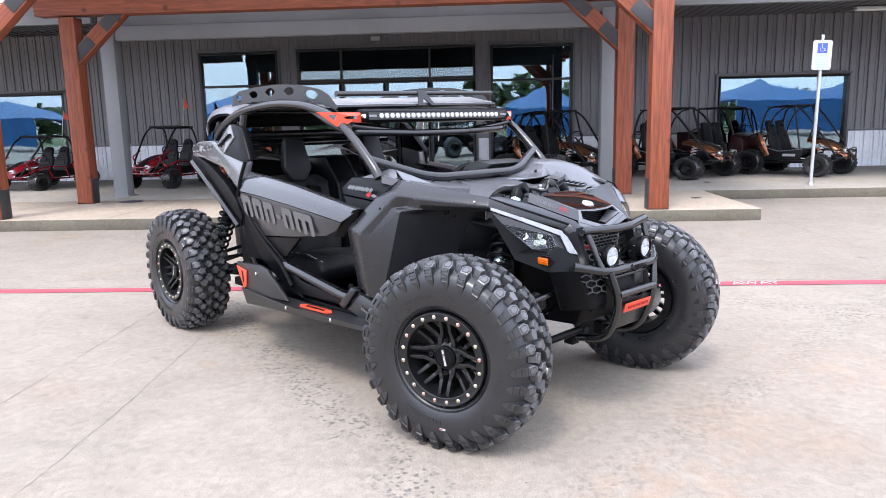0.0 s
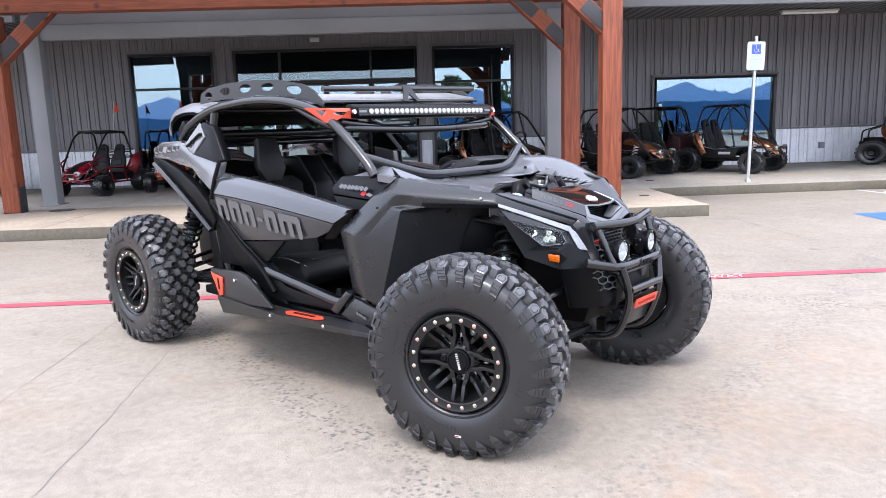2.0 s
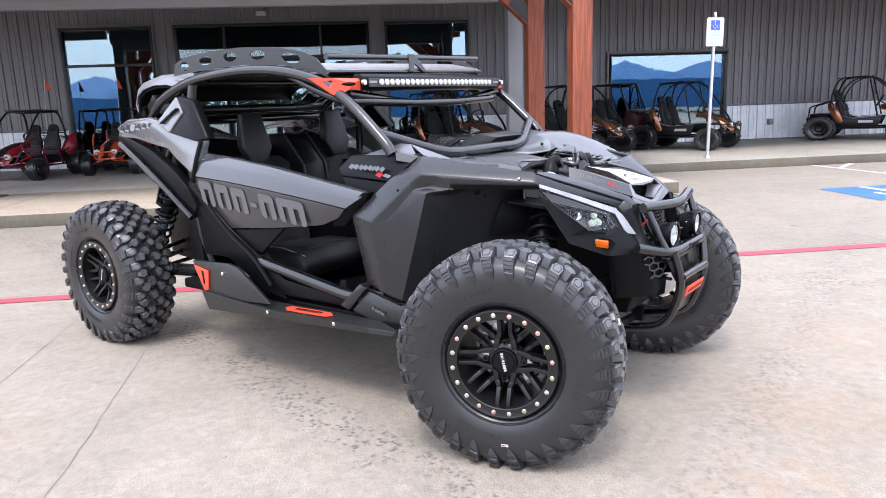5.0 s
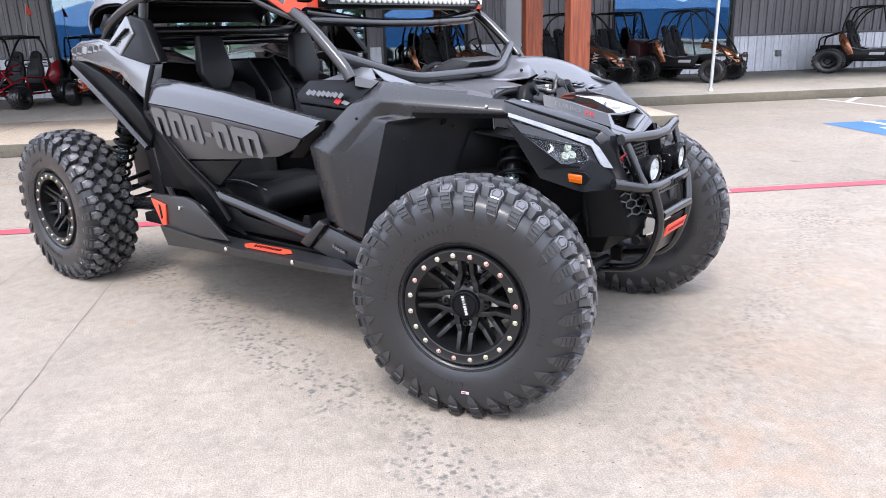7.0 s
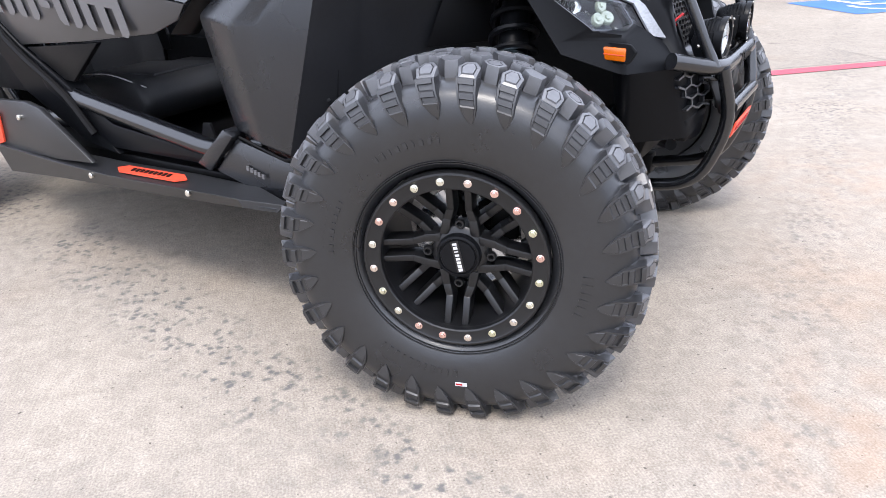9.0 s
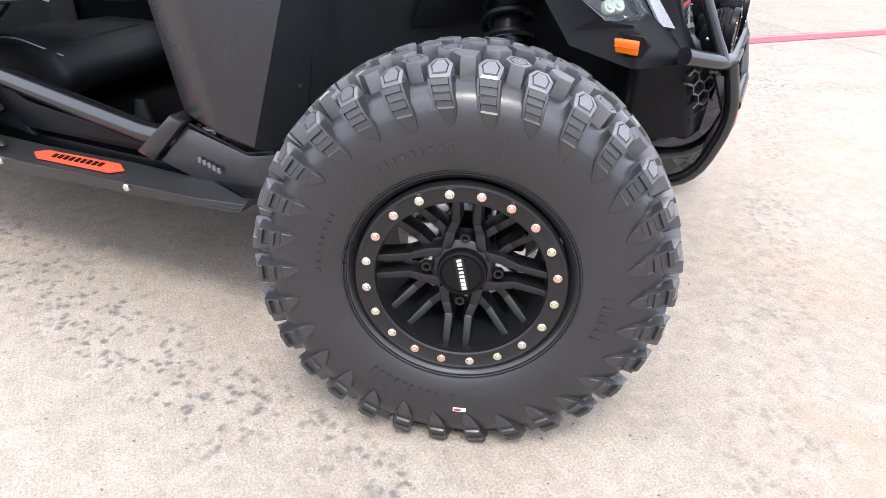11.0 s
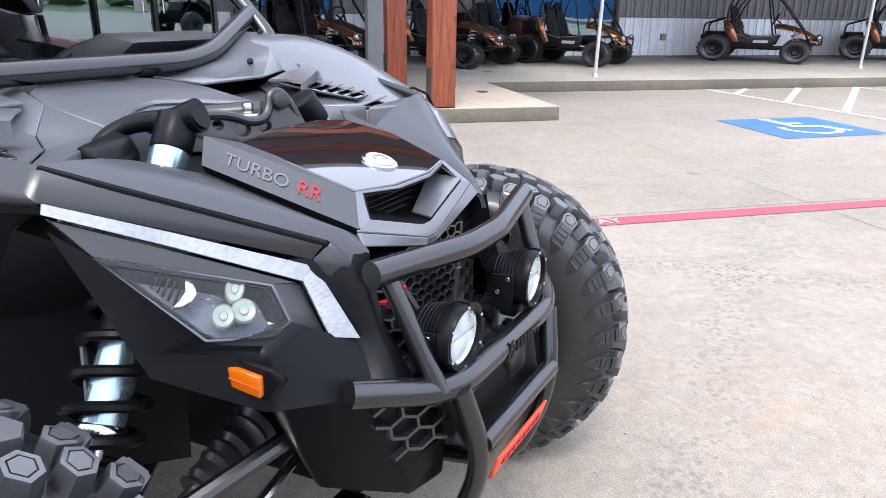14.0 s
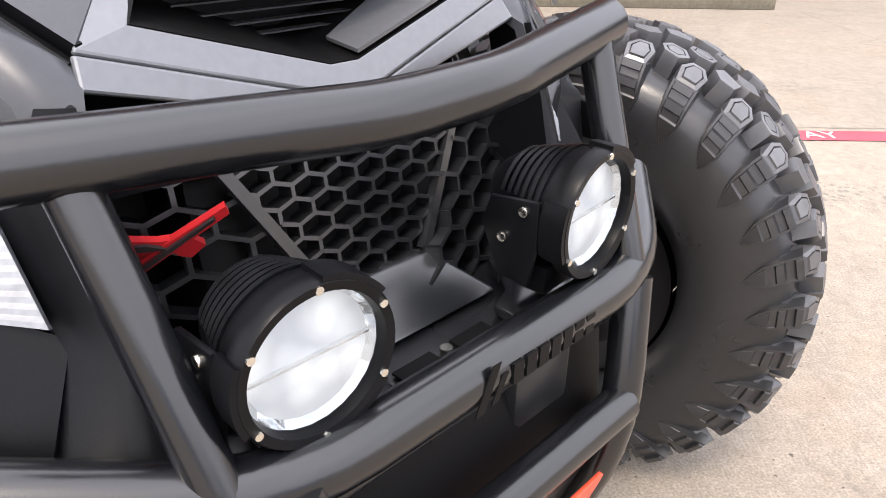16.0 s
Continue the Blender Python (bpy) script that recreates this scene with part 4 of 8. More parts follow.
def rib_shape(f, u=0.0, length=0.082):
    """A shoulder rib: a tongue that runs from its block down the sidewall, raised along both edges, with stepped pads between them."""
    steps = [(0.0, 0.0130), (0.11, 0.0120), (0.14, 0.0055), (0.27, 0.0048), (0.30, 0.0098), (0.42, 0.0088), (0.45, 0.0040), (0.57, 0.0034), (0.60, 0.0062), (0.80, 0.0040), (0.90, 0.0012), (1.0, 0.0002)]
    rows = []
    for q, pad in steps:
        r = 0.378 - length * q
        y = 0.115 + 0.0178 * math.sin(min(1, q * 1.4) * 1.57)
        w = 0.0190 - 0.004 * q if q < 0.6 else 0.0166 - 0.0160 * ((q - 0.6) / 0.4) ** 1.4
        edge = max(pad * 0.7, 0.0085 * (1 - q) + 0.0014)
        c = u / RIM_R + f * (0.012 * q + 0.045 * q * q)
        for k, z in ((-1.18, -0.014), (-1.0, edge), (-0.80, edge), (-0.74, pad), (0.74, pad), (0.80, edge), (1.0, edge), (1.18, -0.014)):
            a = c + k * w / r
            rows.append((r * math.cos(a), f * (y + z), r * math.sin(a)))
    n = len(steps)
    return Shape().add(rows, [(8 * t + k, 8 * t + k + 1, 8 * t + k + 9, 8 * t + k + 8) for t in range(n - 1) for k in range(7)] + [tuple(range(8)), tuple(range(8 * n - 8, 8 * n))])


FIVE = [(-0.026, -0.010), (-0.021, 0.016), (0.006, 0.025), (0.026, 0.006), (0.012, -0.023)]
SIX = [(-0.024, -0.014), (-0.024, 0.010), (-0.004, 0.024), (0.021, 0.016), (0.025, -0.008), (0.002, -0.024)]
SHOULDER = [(-0.019, -0.022), (-0.024, 0.006), (-0.011, 0.030), (0.011, 0.030), (0.024, 0.006), (0.019, -0.022)]
PITCH = 2 * math.pi * RIM_R / LUGS


def tread_plan():
    """Every piece of the tread: its kind, its angle round the tyre and its shape at angle zero."""
    rnd, plan = random.Random(3), []
    for k, (y, off) in enumerate(((-0.021, 0.0), (0.022, 0.5), (-0.064, 0.62), (0.064, 0.12))):
        f = 1 if k % 2 else -1
        for odd in (0, 1):
            t = rnd.uniform(-0.2, 0.2) + (0.5 if k > 1 else 0)
            poly = [(f * (a * math.cos(t) - b * math.sin(t)), f * (a * math.sin(t) + b * math.cos(t))) for a, b in (FIVE if (odd + k) % 2 else SIX)]
            shape = lug_shape(0.0, y + (0.006 if odd else -0.004), poly, 0.0225, 0.84, k % 2 == odd)
            plan += [("tread_block", (i + off + rnd.uniform(-0.04, 0.04)) * PITCH / RIM_R, shape) for i in range(odd, LUGS, 2)]
    for f, off in ((-1, 0.10), (1, 0.60)):
        block = lug_shape(0.0, f * 0.1005, [(a, -b * f) for a, b in SHOULDER], 0.0195, 0.86, True)
        for odd in (0, 1):
            rib = rib_shape(f, 0.0, 0.084 if odd else 0.076)
            plan += [("shoulder_rib", (i + off) * PITCH / RIM_R, rib) for i in range(odd, LUGS, 2)]
        plan += [("shoulder_block", (i + off) * PITCH / RIM_R, block) for i in range(LUGS)]
    return plan


def spun(shape, a):
    """The shape's points turned by the angle a about the wheel's axle."""
    c, s_ = math.cos(a), math.sin(a)
    out = Shape()
    out.v, out.f = [(x * c - z * s_, y, x * s_ + z * c) for x, y, z in shape.v], list(shape.f)
    return out


def worn_lit_tops(me):
    """Each block's flat outer face is scuffed, and coloured lighter still for sky sheen."""
    me.materials.append(TREAD_TOP_LIT)
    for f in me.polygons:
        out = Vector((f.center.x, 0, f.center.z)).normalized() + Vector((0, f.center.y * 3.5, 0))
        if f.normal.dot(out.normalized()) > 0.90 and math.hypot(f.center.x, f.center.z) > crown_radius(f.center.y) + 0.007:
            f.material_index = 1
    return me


PLAN = tread_plan()
TYRE = built("tyre", carcass_shape(), RUBBER, smooth=38)
joined_tread, joined_ribs = Shape(), Shape()
for kind_, a_, shape_ in PLAN:
    turned_ = spun(shape_, a_)
    (joined_ribs if kind_ == "shoulder_rib" else joined_tread).add(turned_.v, turned_.f)
TREAD = worn_lit_tops(built("tread", squashed(joined_tread), TREAD_RUBBER, smooth=20))
RIBS = built("shoulder_ribs", squashed(joined_ribs), RIB_RUBBER, smooth=24)
PIECE = {}
for kind_, a_, shape_ in PLAN:
    if id(shape_) not in PIECE:
        PIECE[id(shape_)] = built(kind_, shape_, RIB_RUBBER, smooth=22) if kind_ == "shoulder_rib" else worn_lit_tops(built(kind_, shape_, TREAD_RUBBER, smooth=22))

BARREL = built("wheel", Shape().lathe([(0.178, -0.112), (0.160, -0.108), (0.158, -0.085), (0.150, -0.04), (0.150, 0.09), (0.185, 0.105), (0.190, 0.11), (0.180, 0.095), (0.186, 0.0), (0.186, -0.09)], 64, closed=True), RIM, smooth=40)
RING = built("beadlock_ring", Shape().lathe([(0.1575, -0.112), (0.1590, -0.1185), (0.1620, -0.1205), (0.1860, -0.1215), (0.1895, -0.1235), (0.1935, -0.1225), (0.1965, -0.117), (0.1965, -0.104), (0.158, -0.104)], 80, closed=True), RIM, smooth=30)
HEXBOLT = built("ring_bolt", Shape().disc((0, -0.0045, 0), (0, -1, 0), 0.0086, 0.006, 14).disc((0, -0.0085, 0), (0, -1, 0), 0.0062, 0.006, 6), PLATED, bevel=0.0012)
spk = Shape()
for k in range(8):
    for side in (-1, 1):
        a = 2 * math.pi * k / 8
        d, n_, yy = Vector((math.cos(a), 0, math.sin(a))), Vector((-math.sin(a), 0, math.cos(a))), Vector((0, 1, 0))
        if k % 2 == 0:
            run = [(0.040, 0.033, -0.074, 0.015), (0.074, 0.027, -0.074, 0.0135), (0.098, 0.0190, -0.078, 0.0118), (0.158, 0.0195, -0.099, 0.0105)]
        else:
            run = [(0.052, 0.024, -0.058, 0.0125), (0.100, 0.0225, -0.062, 0.0120), (0.158, 0.0240, -0.088, 0.0110)]
        for (r0, o0, y0, w0), (r1, o1, y1, w1) in zip(run, run[1:]):
            p, q = d * r0 + n_ * side * o0, d * (r1 + 0.004) + n_ * side * o1
            top = [p - n_ * w0 * 0.66 + yy * y0, p + n_ * w0 * 0.66 + yy * y0, q + n_ * w1 * 0.66 + yy * y1, q - n_ * w1 * 0.66 + yy * y1]
            low = [p - n_ * w0 + yy * (y0 + 0.036), p + n_ * w0 + yy * (y0 + 0.036), q + n_ * w1 + yy * (y1 + 0.036), q - n_ * w1 + yy * (y1 + 0.036)]
            spk.add(top + low, [(0, 1, 2, 3), (7, 6, 5, 4), (0, 4, 5, 1), (1, 5, 6, 2), (2, 6, 7, 3), (3, 7, 4, 0)])
SPOKES = built("spokes", spk, RIM, bevel=0.0028, segments=2)
hub_shape = Shape().lathe([(0.0, -0.074), (0.050, -0.074), (0.060, -0.066), (0.062, -0.02), (0.0, -0.02)], 40)
HUB = built("hub", hub_shape, RIM, smooth=40)
CAP = built("cap", Shape().lathe([(0.0, -0.0905), (0.036, -0.0900), (0.0375, -0.0870), (0.0395, -0.0870), (0.041, -0.0905), (0.0455, -0.0890), (0.0475, -0.083), (0.048, -0.07), (0.0, -0.07)], 44), PLASTIC, smooth=30)
LUG_NUT = built("lug_nut", Shape().lathe([(0.0050, -0.010), (0.0060, -0.012), (0.0090, -0.012), (0.0105, -0.008), (0.0105, 0.0), (0.0, 0.0), (0.0, -0.006)], 20), RIM, smooth=40)
DISC = built("brake_disc", Shape().lathe([(0.05, 0.02), (0.118, 0.02), (0.118, 0.026), (0.05, 0.026)], 48, closed=True), CHROME, smooth=40)
CALIPER = built("brake_caliper", Shape().box((0.085, 0.024, 0.05), (0.06, 0.05, 0.09)).box((0.1, 0.03, 0.04), (0.03, 0.02, 0.05)), PLASTIC_DARK, bevel=0.008)
WHEEL_AT = [("front", 2.62, -1, 18), ("front", 2.62, 1, 18), ("rear", 0.0, -1, 0), ("rear", 0.0, 1, 0)]
NEAR_WHEEL = None
for end, x, s, steer in WHEEL_AT:
    spin = 2 if end == "front" else 36
    m = pose(x, s * 0.695, 0.386, 0, 0, steer + (0 if s < 0 else 180))
    turned = Matrix.Rotation(radians(spin), 4, "Y")
    w = part("wheel", BARREL, RIM, BUGGY, "satin black beadlock wheel", m)
    ty = part("tyre", TYRE, RUBBER, w, "black knobbly off-road tyre")
    if end == "front" and s < 0:
        NEAR_WHEEL = w
    else:
        tagged(part("tread", TREAD, TREAD_RUBBER, w, "dusty worn tread blocks, tops coloured lighter for sky sheen"), kind="stuff")
        tagged(part("shoulder_ribs", RIBS, RIB_RUBBER, w, "stepped rubber shoulder ribs"), kind="stuff")
    part("beadlock_ring", RING, RIM, w)
    part("spokes", SPOKES, RIM, w, place=turned)
    part("hub", HUB, RIM, w)
    cap = part("cap", CAP, PLASTIC, w, place=turned)
    lean = Matrix.Rotation(radians(-12 if end == "front" else 20), 4, "Y")
    part("cap_band", Shape().prism([(-0.0085, -0.0905, -0.036), (0.0085, -0.0905, -0.036), (0.0085, -0.0905, 0.036), (-0.0085, -0.0905, 0.036)], (0, -0.0012, 0)), RIM, w, place=lean, smooth=0)
    for k, wide in enumerate((0.0066, 0.0070, 0.0062, 0.0052, 0.0050, 0.0026, 0.0066, 0.0052)):
        part("cap_graphic", Shape().box((0, -0.0922, -0.0295 + 0.0084 * k), (0.0090, 0.0012, wide)), DECAL_WHITE, w, "white printed block" if k == 0 else "", place=lean, smooth=0)
    for k in range(20):
        a = 2 * math.pi * k / 20 + 0.14
        part("ring_bolt", HEXBOLT, PLATED, w, place=pose(0.1760 * math.cos(a), -0.1190, 0.1760 * math.sin(a), 0, 37 * k))
    for k in range(4):
        a = math.pi / 2 * k + radians(-spin)
        part("lug_nut", LUG_NUT, RIM, w, place=pose(0.068 * math.cos(a), -0.066, 0.068 * math.sin(a)))
    part("brake_disc", DISC, CHROME, w, "bright steel brake disc")
    part("brake_caliper", CALIPER, PLASTIC_DARK, w)
    part("valve_stem", Shape().tube([(0.118, -0.075, 0.10), (0.110, -0.10, 0.094)], 0.004, 8), PLASTIC_DARK, w)
    if end == "front" and s < 0:
        part("tyre_label", Shape().box((0.010, -0.1352, -0.287), (0.026, 0.0016, 0.009), Matrix.Rotation(0.05, 4, "X")), DECAL_WHITE, w, "small white sticker on the tyre", smooth=0)
        part("label_print", Shape().box((0.006, -0.1362, -0.287), (0.014, 0.0010, 0.004), Matrix.Rotation(0.05, 4, "X")), DECAL_RED, w, smooth=0)
    # raised size and maker's marks on the sidewall, as plain bars
    mark = Shape()
    for start, count, r, tall in ((-128, 11, 0.262, 0.017), (-205, 7, 0.285, 0.013), (-208, 8, 0.262, 0.010), (-20, 6, 0.270, 0.022), (95, 9, 0.262, 0.012)):
        for k in range(count):
            a = radians(start + k * 0.017 / r * 57.3)
            mark.box((r * math.cos(a), -0.1326, r * math.sin(a)), (tall, 0.0022, 0.0085 if k % 3 else 0.005), Matrix.Rotation(-a, 4, "Y"))
    tagged(part("sidewall_marking", mark, RUBBER, w, "raised marks in the tyre's sidewall", smooth=0), kind="stuff")


def tread_pieces():
    """The tyre that the camera passes nearest: each block and rib by itself."""
    for kind, a, shape in PLAN:
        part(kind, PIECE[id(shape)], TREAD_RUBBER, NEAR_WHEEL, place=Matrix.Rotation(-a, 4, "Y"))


def pair(name, shape, mat, label="", parent=None, **how):
    """The same part on both sides; the shape is written for the side with positive y."""
    out = []
    for s in (-1, 1):
        out.append(part(name, shape.mirrored() if s < 0 else shape, mat, parent or BUGGY, label, **how))
    return out


def mirror_pts(pts):
    """A path written from the positive-y end to the middle, carried on to the other side."""
    return pts + [(x, -y, z) for x, y, z in reversed(pts) if y > 1e-6]


# cage tubes
pair("cage_side_tube", Shape().tube([(0.20, 0.53, 1.12), (0.36, 0.575, 1.30), (0.70, 0.595, 1.412), (1.13, 0.60, 1.446), (1.46, 0.60, 1.425), (1.74, 0.60, 1.345), (1.998, 0.60, 1.122), (2.03, 0.598, 1.072)], 0.0225, 14, 0.16), TUBE)
pair("cage_inner_tube", Shape().tube([(1.42, 0.575, 1.415), (1.60, 0.57, 1.335), (1.74, 0.55, 1.285), (1.80, 0.50, 1.282), (1.80, 0.22, 1.272)], 0.019, 12, 0.09), TUBE)
part("cage_header_tube", Shape().tube(mirror_pts([(1.77, 0.56, 1.315), (1.80, 0.22, 1.270)]), 0.019, 12, 0.08), TUBE, BUGGY)
part("windscreen_brace_tube", Shape().tube(mirror_pts([(1.955, 0.60, 1.155), (2.075, 0.31, 1.055)]), 0.0235, 14, 0.10), TUBE, BUGGY)
for name, x, z, hw in (("roof_cross_tube", 0.72, 1.405, 0.59), ("harness_tube", 0.62, 1.215, 0.57), ("rear_cross_tube", 0.30, 1.24, 0.55)):
    part(name, Shape().tube([(x, -hw, z), (x, hw, z)], 0.0205, 12), TUBE, BUGGY)
pair("cage_main_hoop", Shape().tube([(0.74, 0.585, 1.40), (0.70, 0.62, 1.10), (0.72, 0.60, 0.62), (0.78, 0.56, 0.42)], 0.0225, 12, 0.12), TUBE)
pair("cage_rear_brace", Shape().tube([(0.62, 0.55, 1.36), (0.14, 0.42, 0.92), (0.02, 0.40, 0.74)], 0.019, 12, 0.1), TUBE)
pair("sill_tube", Shape().tube([(1.08, 0.60, 0.70), (1.20, 0.655, 0.572), (1.84, 0.655, 0.470), (1.98, 0.62, 0.50)], 0.027, 14, 0.08), TUBE)

# roof rack
rack_low = [(0.56, 1.445), (0.80, 1.462), (1.12, 1.468), (1.40, 1.452), (1.60, 1.410), (1.665, 1.385)]
rack_high = [(1.655, 1.415), (1.60, 1.468), (1.52, 1.502), (1.32, 1.535), (1.10, 1.548), (0.86, 1.545), (0.66, 1.530), (0.575, 1.502)]
holes = [oval(0.655, 1.487, 0.036, 0.022), oval(0.83, 1.504, 0.050, 0.021), oval(1.02, 1.510, 0.052, 0.022), oval(1.22, 1.506, 0.054, 0.021), oval(1.44, 1.480, 0.062, 0.022, turn=-0.16)]
pair("rack_side_plate", holed(rack_low + rack_high, holes, lambda u, w: (u, 0.565, w), (0, -0.006, 0)), RACK, "grey steel rack plate with cut-outs")
part("rack_front_tube", Shape().tube([(1.655, -0.56, 1.472), (1.655, 0.56, 1.490)], 0.014, 12), TUBE, BUGGY)
part("rack_lower_tube", Shape().tube([(1.67, -0.57, 1.408), (1.67, 0.57, 1.424)], 0.010, 12), TUBE, BUGGY)
part("rack_rear_tube", Shape().tube([(0.58, -0.56, 1.475), (0.58, 0.56, 1.475)], 0.014, 12), TUBE, BUGGY)
part("rack_bracket", Shape().prism([(1.660, -0.030, 1.495), (1.682, -0.045, 1.415), (1.682, -0.020, 1.415), (1.672, 0.0, 1.452), (1.682, 0.050, 1.415), (1.682, 0.075, 1.415), (1.660, 0.015, 1.495)], (0.008, 0, 0.003)), RACK, BUGGY)
part("rack_deck", Shape().prism([(1.668, -0.555, 1.420), (1.668, 0.555, 1.438), (1.48, 0.555, 1.474), (1.48, -0.555, 1.456)], (0, 0, -0.006)), ROOF_ALU, BUGGY, "bright aluminium deck behind the rack tube", bevel=0.001)
for k in range(5):
    y = -0.44 + 0.22 * k
    part("rack_slat", Shape().box((1.02, y, 1.454), (0.88, 0.05, 0.012)), RACK, BUGGY, bevel=0.003)
part("roof_sheet", Shape().prism([(1.10, -0.56, 1.438), (1.645, -0.56, 1.408), (1.645, 0.56, 1.408), (1.10, 0.56, 1.438)], (0, 0, -0.006)), ROOF_ALU, BUGGY, "bare aluminium roof sheet", bevel=0.001)
part("roof_sheet_rear", Shape().prism([(0.55, -0.56, 1.425), (1.099, -0.56, 1.438), (1.099, 0.56, 1.438), (0.55, 0.56, 1.425)], (0, 0, -0.006)), ROOF_ALU, BUGGY, "bare aluminium roof sheet", bevel=0.001)

# light bar with its brackets
bar = part("light_bar", Shape().prism([(1.765, -0.52, 1.325), (1.815, -0.52, 1.330), (1.828, -0.52, 1.348), (1.822, -0.52, 1.382), (1.80, -0.52, 1.396), (1.765, -0.52, 1.392)], (0, 1.04, 0)), PLASTIC, BUGGY, "black LED light bar", bevel=0.004)
part("bar_face", Shape().prism([(1.829, -0.49, 1.342), (1.829, 0.49, 1.342), (1.826, 0.49, 1.378), (1.826, -0.49, 1.378)], (-0.006, 0, 0)), SKID, bar, "bright reflector strip")
for k in range(25):
    y = -0.415 + 0.83 * k / 24
    part("led_lens", Shape().disc((1.836, y, 1.361), (1, 0, 0.05), 0.0132, 0.01, 14), LED, bar, "lit LED lens", bevel=0.003)
for y in (-0.47, 0.47):
    part("bar_badge", Shape().box((1.832, y, 1.361), (0.004, 0.045, 0.010)), DECAL_LIGHT, bar)
bk = holed([(0.515, 1.395), (0.66, 1.398), (0.735, 1.402), (0.70, 1.36), (0.66, 1.312), (0.625, 1.322), (0.605, 1.338), (0.515, 1.330)], [oval(0.60, 1.365, 0.032, 0.010), [(0.655, 1.385), (0.695, 1.386), (0.668, 1.345)]],
           lambda u, w: (1.805 - max(0, u - 0.60) * 0.85, u * 0.955, 1.350 + (w - 1.36) * 0.78), (-0.008, 0, 0))
pair("bar_bracket", bk, ORANGE, "orange-red steel light bar bracket")
pair("bar_bolt", Shape().disc((1.838, 0.525, 1.36), (1, 0, 0), 0.011, 0.012, 10), BOLT, "")

# doors
door_top = Shape()
up = [(0.885, 0.655, 1.072), (1.10, 0.665, 1.055), (1.40, 0.672, 1.020), (1.70, 0.672, 0.972), (1.945, 0.665, 0.932)]
shoulder = [(0.868, 0.700, 1.030), (1.10, 0.708, 1.015), (1.40, 0.712, 0.982), (1.70, 0.708, 0.936), (1.930, 0.690, 0.905)]
split = [(0.852, 0.715, 0.962), (1.10, 0.722, 0.947), (1.40, 0.724, 0.920), (1.70, 0.716, 0.884), (1.850, 0.700, 0.860)]
inner = [(x, 0.600, z - 0.02) for x, y, z in up]
rows = [inner, up, shoulder, split]
door_top.add([p for r in rows for p in r], [(5 * j + i, 5 * j + i + 1, 5 * j + i + 6, 5 * j + i + 5) for j in range(3) for i in range(4)])
doors = pair("door", door_top, DOOR_TOP, "satin grey upper door skin", solid=0.012, soft=0.016, smooth=40)
low = [(0.852, 0.713, 0.957), (1.10, 0.720, 0.942), (1.40, 0.722, 0.915), (1.70, 0.714, 0.879), (1.846, 0.699, 0.856)]
base = [(0.852, 0.700, 0.90), (1.085, 0.690, 0.718), (1.40, 0.692, 0.744), (1.70, 0.690, 0.778), (1.80, 0.690, 0.815)]
door_low = Shape().add(low + base, [(i, i + 1, i + 6, i + 5) for i in range(4)])
tri_low = Shape().prism([(1.10, 0.688, 0.712), (1.455, 0.690, 0.744), (1.275, 0.675, 0.618), (1.235, 0.675, 0.622)], (0, -0.02, 0))
for d, s in zip(doors, (-1, 1)):
    part("lower_panel", door_low.mirrored() if s < 0 else door_low, DOOR_LOW, d, "dark grey lower door panel", solid=0.012, bevel=0.003)
    part("door_gusset", tri_low.mirrored() if s < 0 else tri_low, PLASTIC, d, bevel=0.004)
    # large block graphic across the panel: plain cut shapes
    x = 0.905
    for wide, low, tall in ((0.121, 0.0, 1.0), (0.121, 0.0, 1.0), (0.121, 0.0, 1.0), (0.07, 0.35, 0.53), (0.121, 0.0, 1.0), (0.19, 0.0, 1.0)):
        z0 = 0.946 - (x - 0.905) * 0.10
        h = 0.120 - 0.02 * (x - 0.905)
        a, b, c = h * low, h * tall, min(0.012, h * (tall - low) * 0.3)
        end = wide - 0.022
        notches = 0 if low else 2 if wide > 0.15 else 1
        loop, pitch_ = [(0, a + c), (c, a)], end / (2 * notches + 1)
        for k in range(notches):
            u0, u1, top = pitch_ * (2 * k + 1), pitch_ * (2 * k + 2), a + (b - a) * 0.66
            loop += [(u0 + 0.001, a), (u0 + 0.001, top), (u1 - 0.001, top), (u1 - 0.001, a)]
        loop += [(end - c, a), (end, a + c), (end, b - c), (end - c, b), (c, b), (0, b - c)]

        def lift(u, w, x=x, z0=z0):
            px, pz = x + u - 0.10 * (w - 0.05), z0 - h + w - u * 0.10
            yb = 0.7255 - max(0.0, 0.948 - 0.095 * (px - 1.0) - pz) * 0.135 - 0.006 * max(0.0, px - 1.4)
            return (px, s * yb, pz)

        part("graphic_shape", holed(loop, [], lift, (0, -0.0015 * s, 0)), DECAL_GREY, d, "grey block graphic", smooth=0)
        x += wide


def grid(rows):
    """A sheet through rows of points."""
    n = len(rows[0])
    return Shape().add([p for r in rows for p in r], [(n * j + i, n * j + i + 1, n * j + n + i + 1, n * j + n + i) for j in range(len(rows) - 1) for i in range(n - 1)])


def faceted(faces):
    """A shell from polygons of points."""
    s = Shape()
    for f in faces:
        s.add(f, [tuple(range(len(f)))])
    return s


# front fenders
A0, A1, A2 = (1.868, 0.678, 0.828), (1.922, 0.664, 0.545), (2.105, 0.640, 0.485)
B0, B1, K0, C0, D0, E0 = (1.985, 0.700, 0.815), (2.030, 0.684, 0.520), (2.055, 0.640, 0.985), (2.160, 0.572, 1.066), (2.190, 0.632, 1.004), (2.262, 0.600, 0.996)
P0, P1, P2, P3 = (2.056, 0.680, 0.820), (2.066, 0.681, 0.512), (2.112, 0.676, 0.502), (2.160, 0.637, 0.940)
L1, L2, L3 = (2.225, 0.640, 0.934), (2.300, 0.585, 0.944), (2.204, 0.607, 0.952)
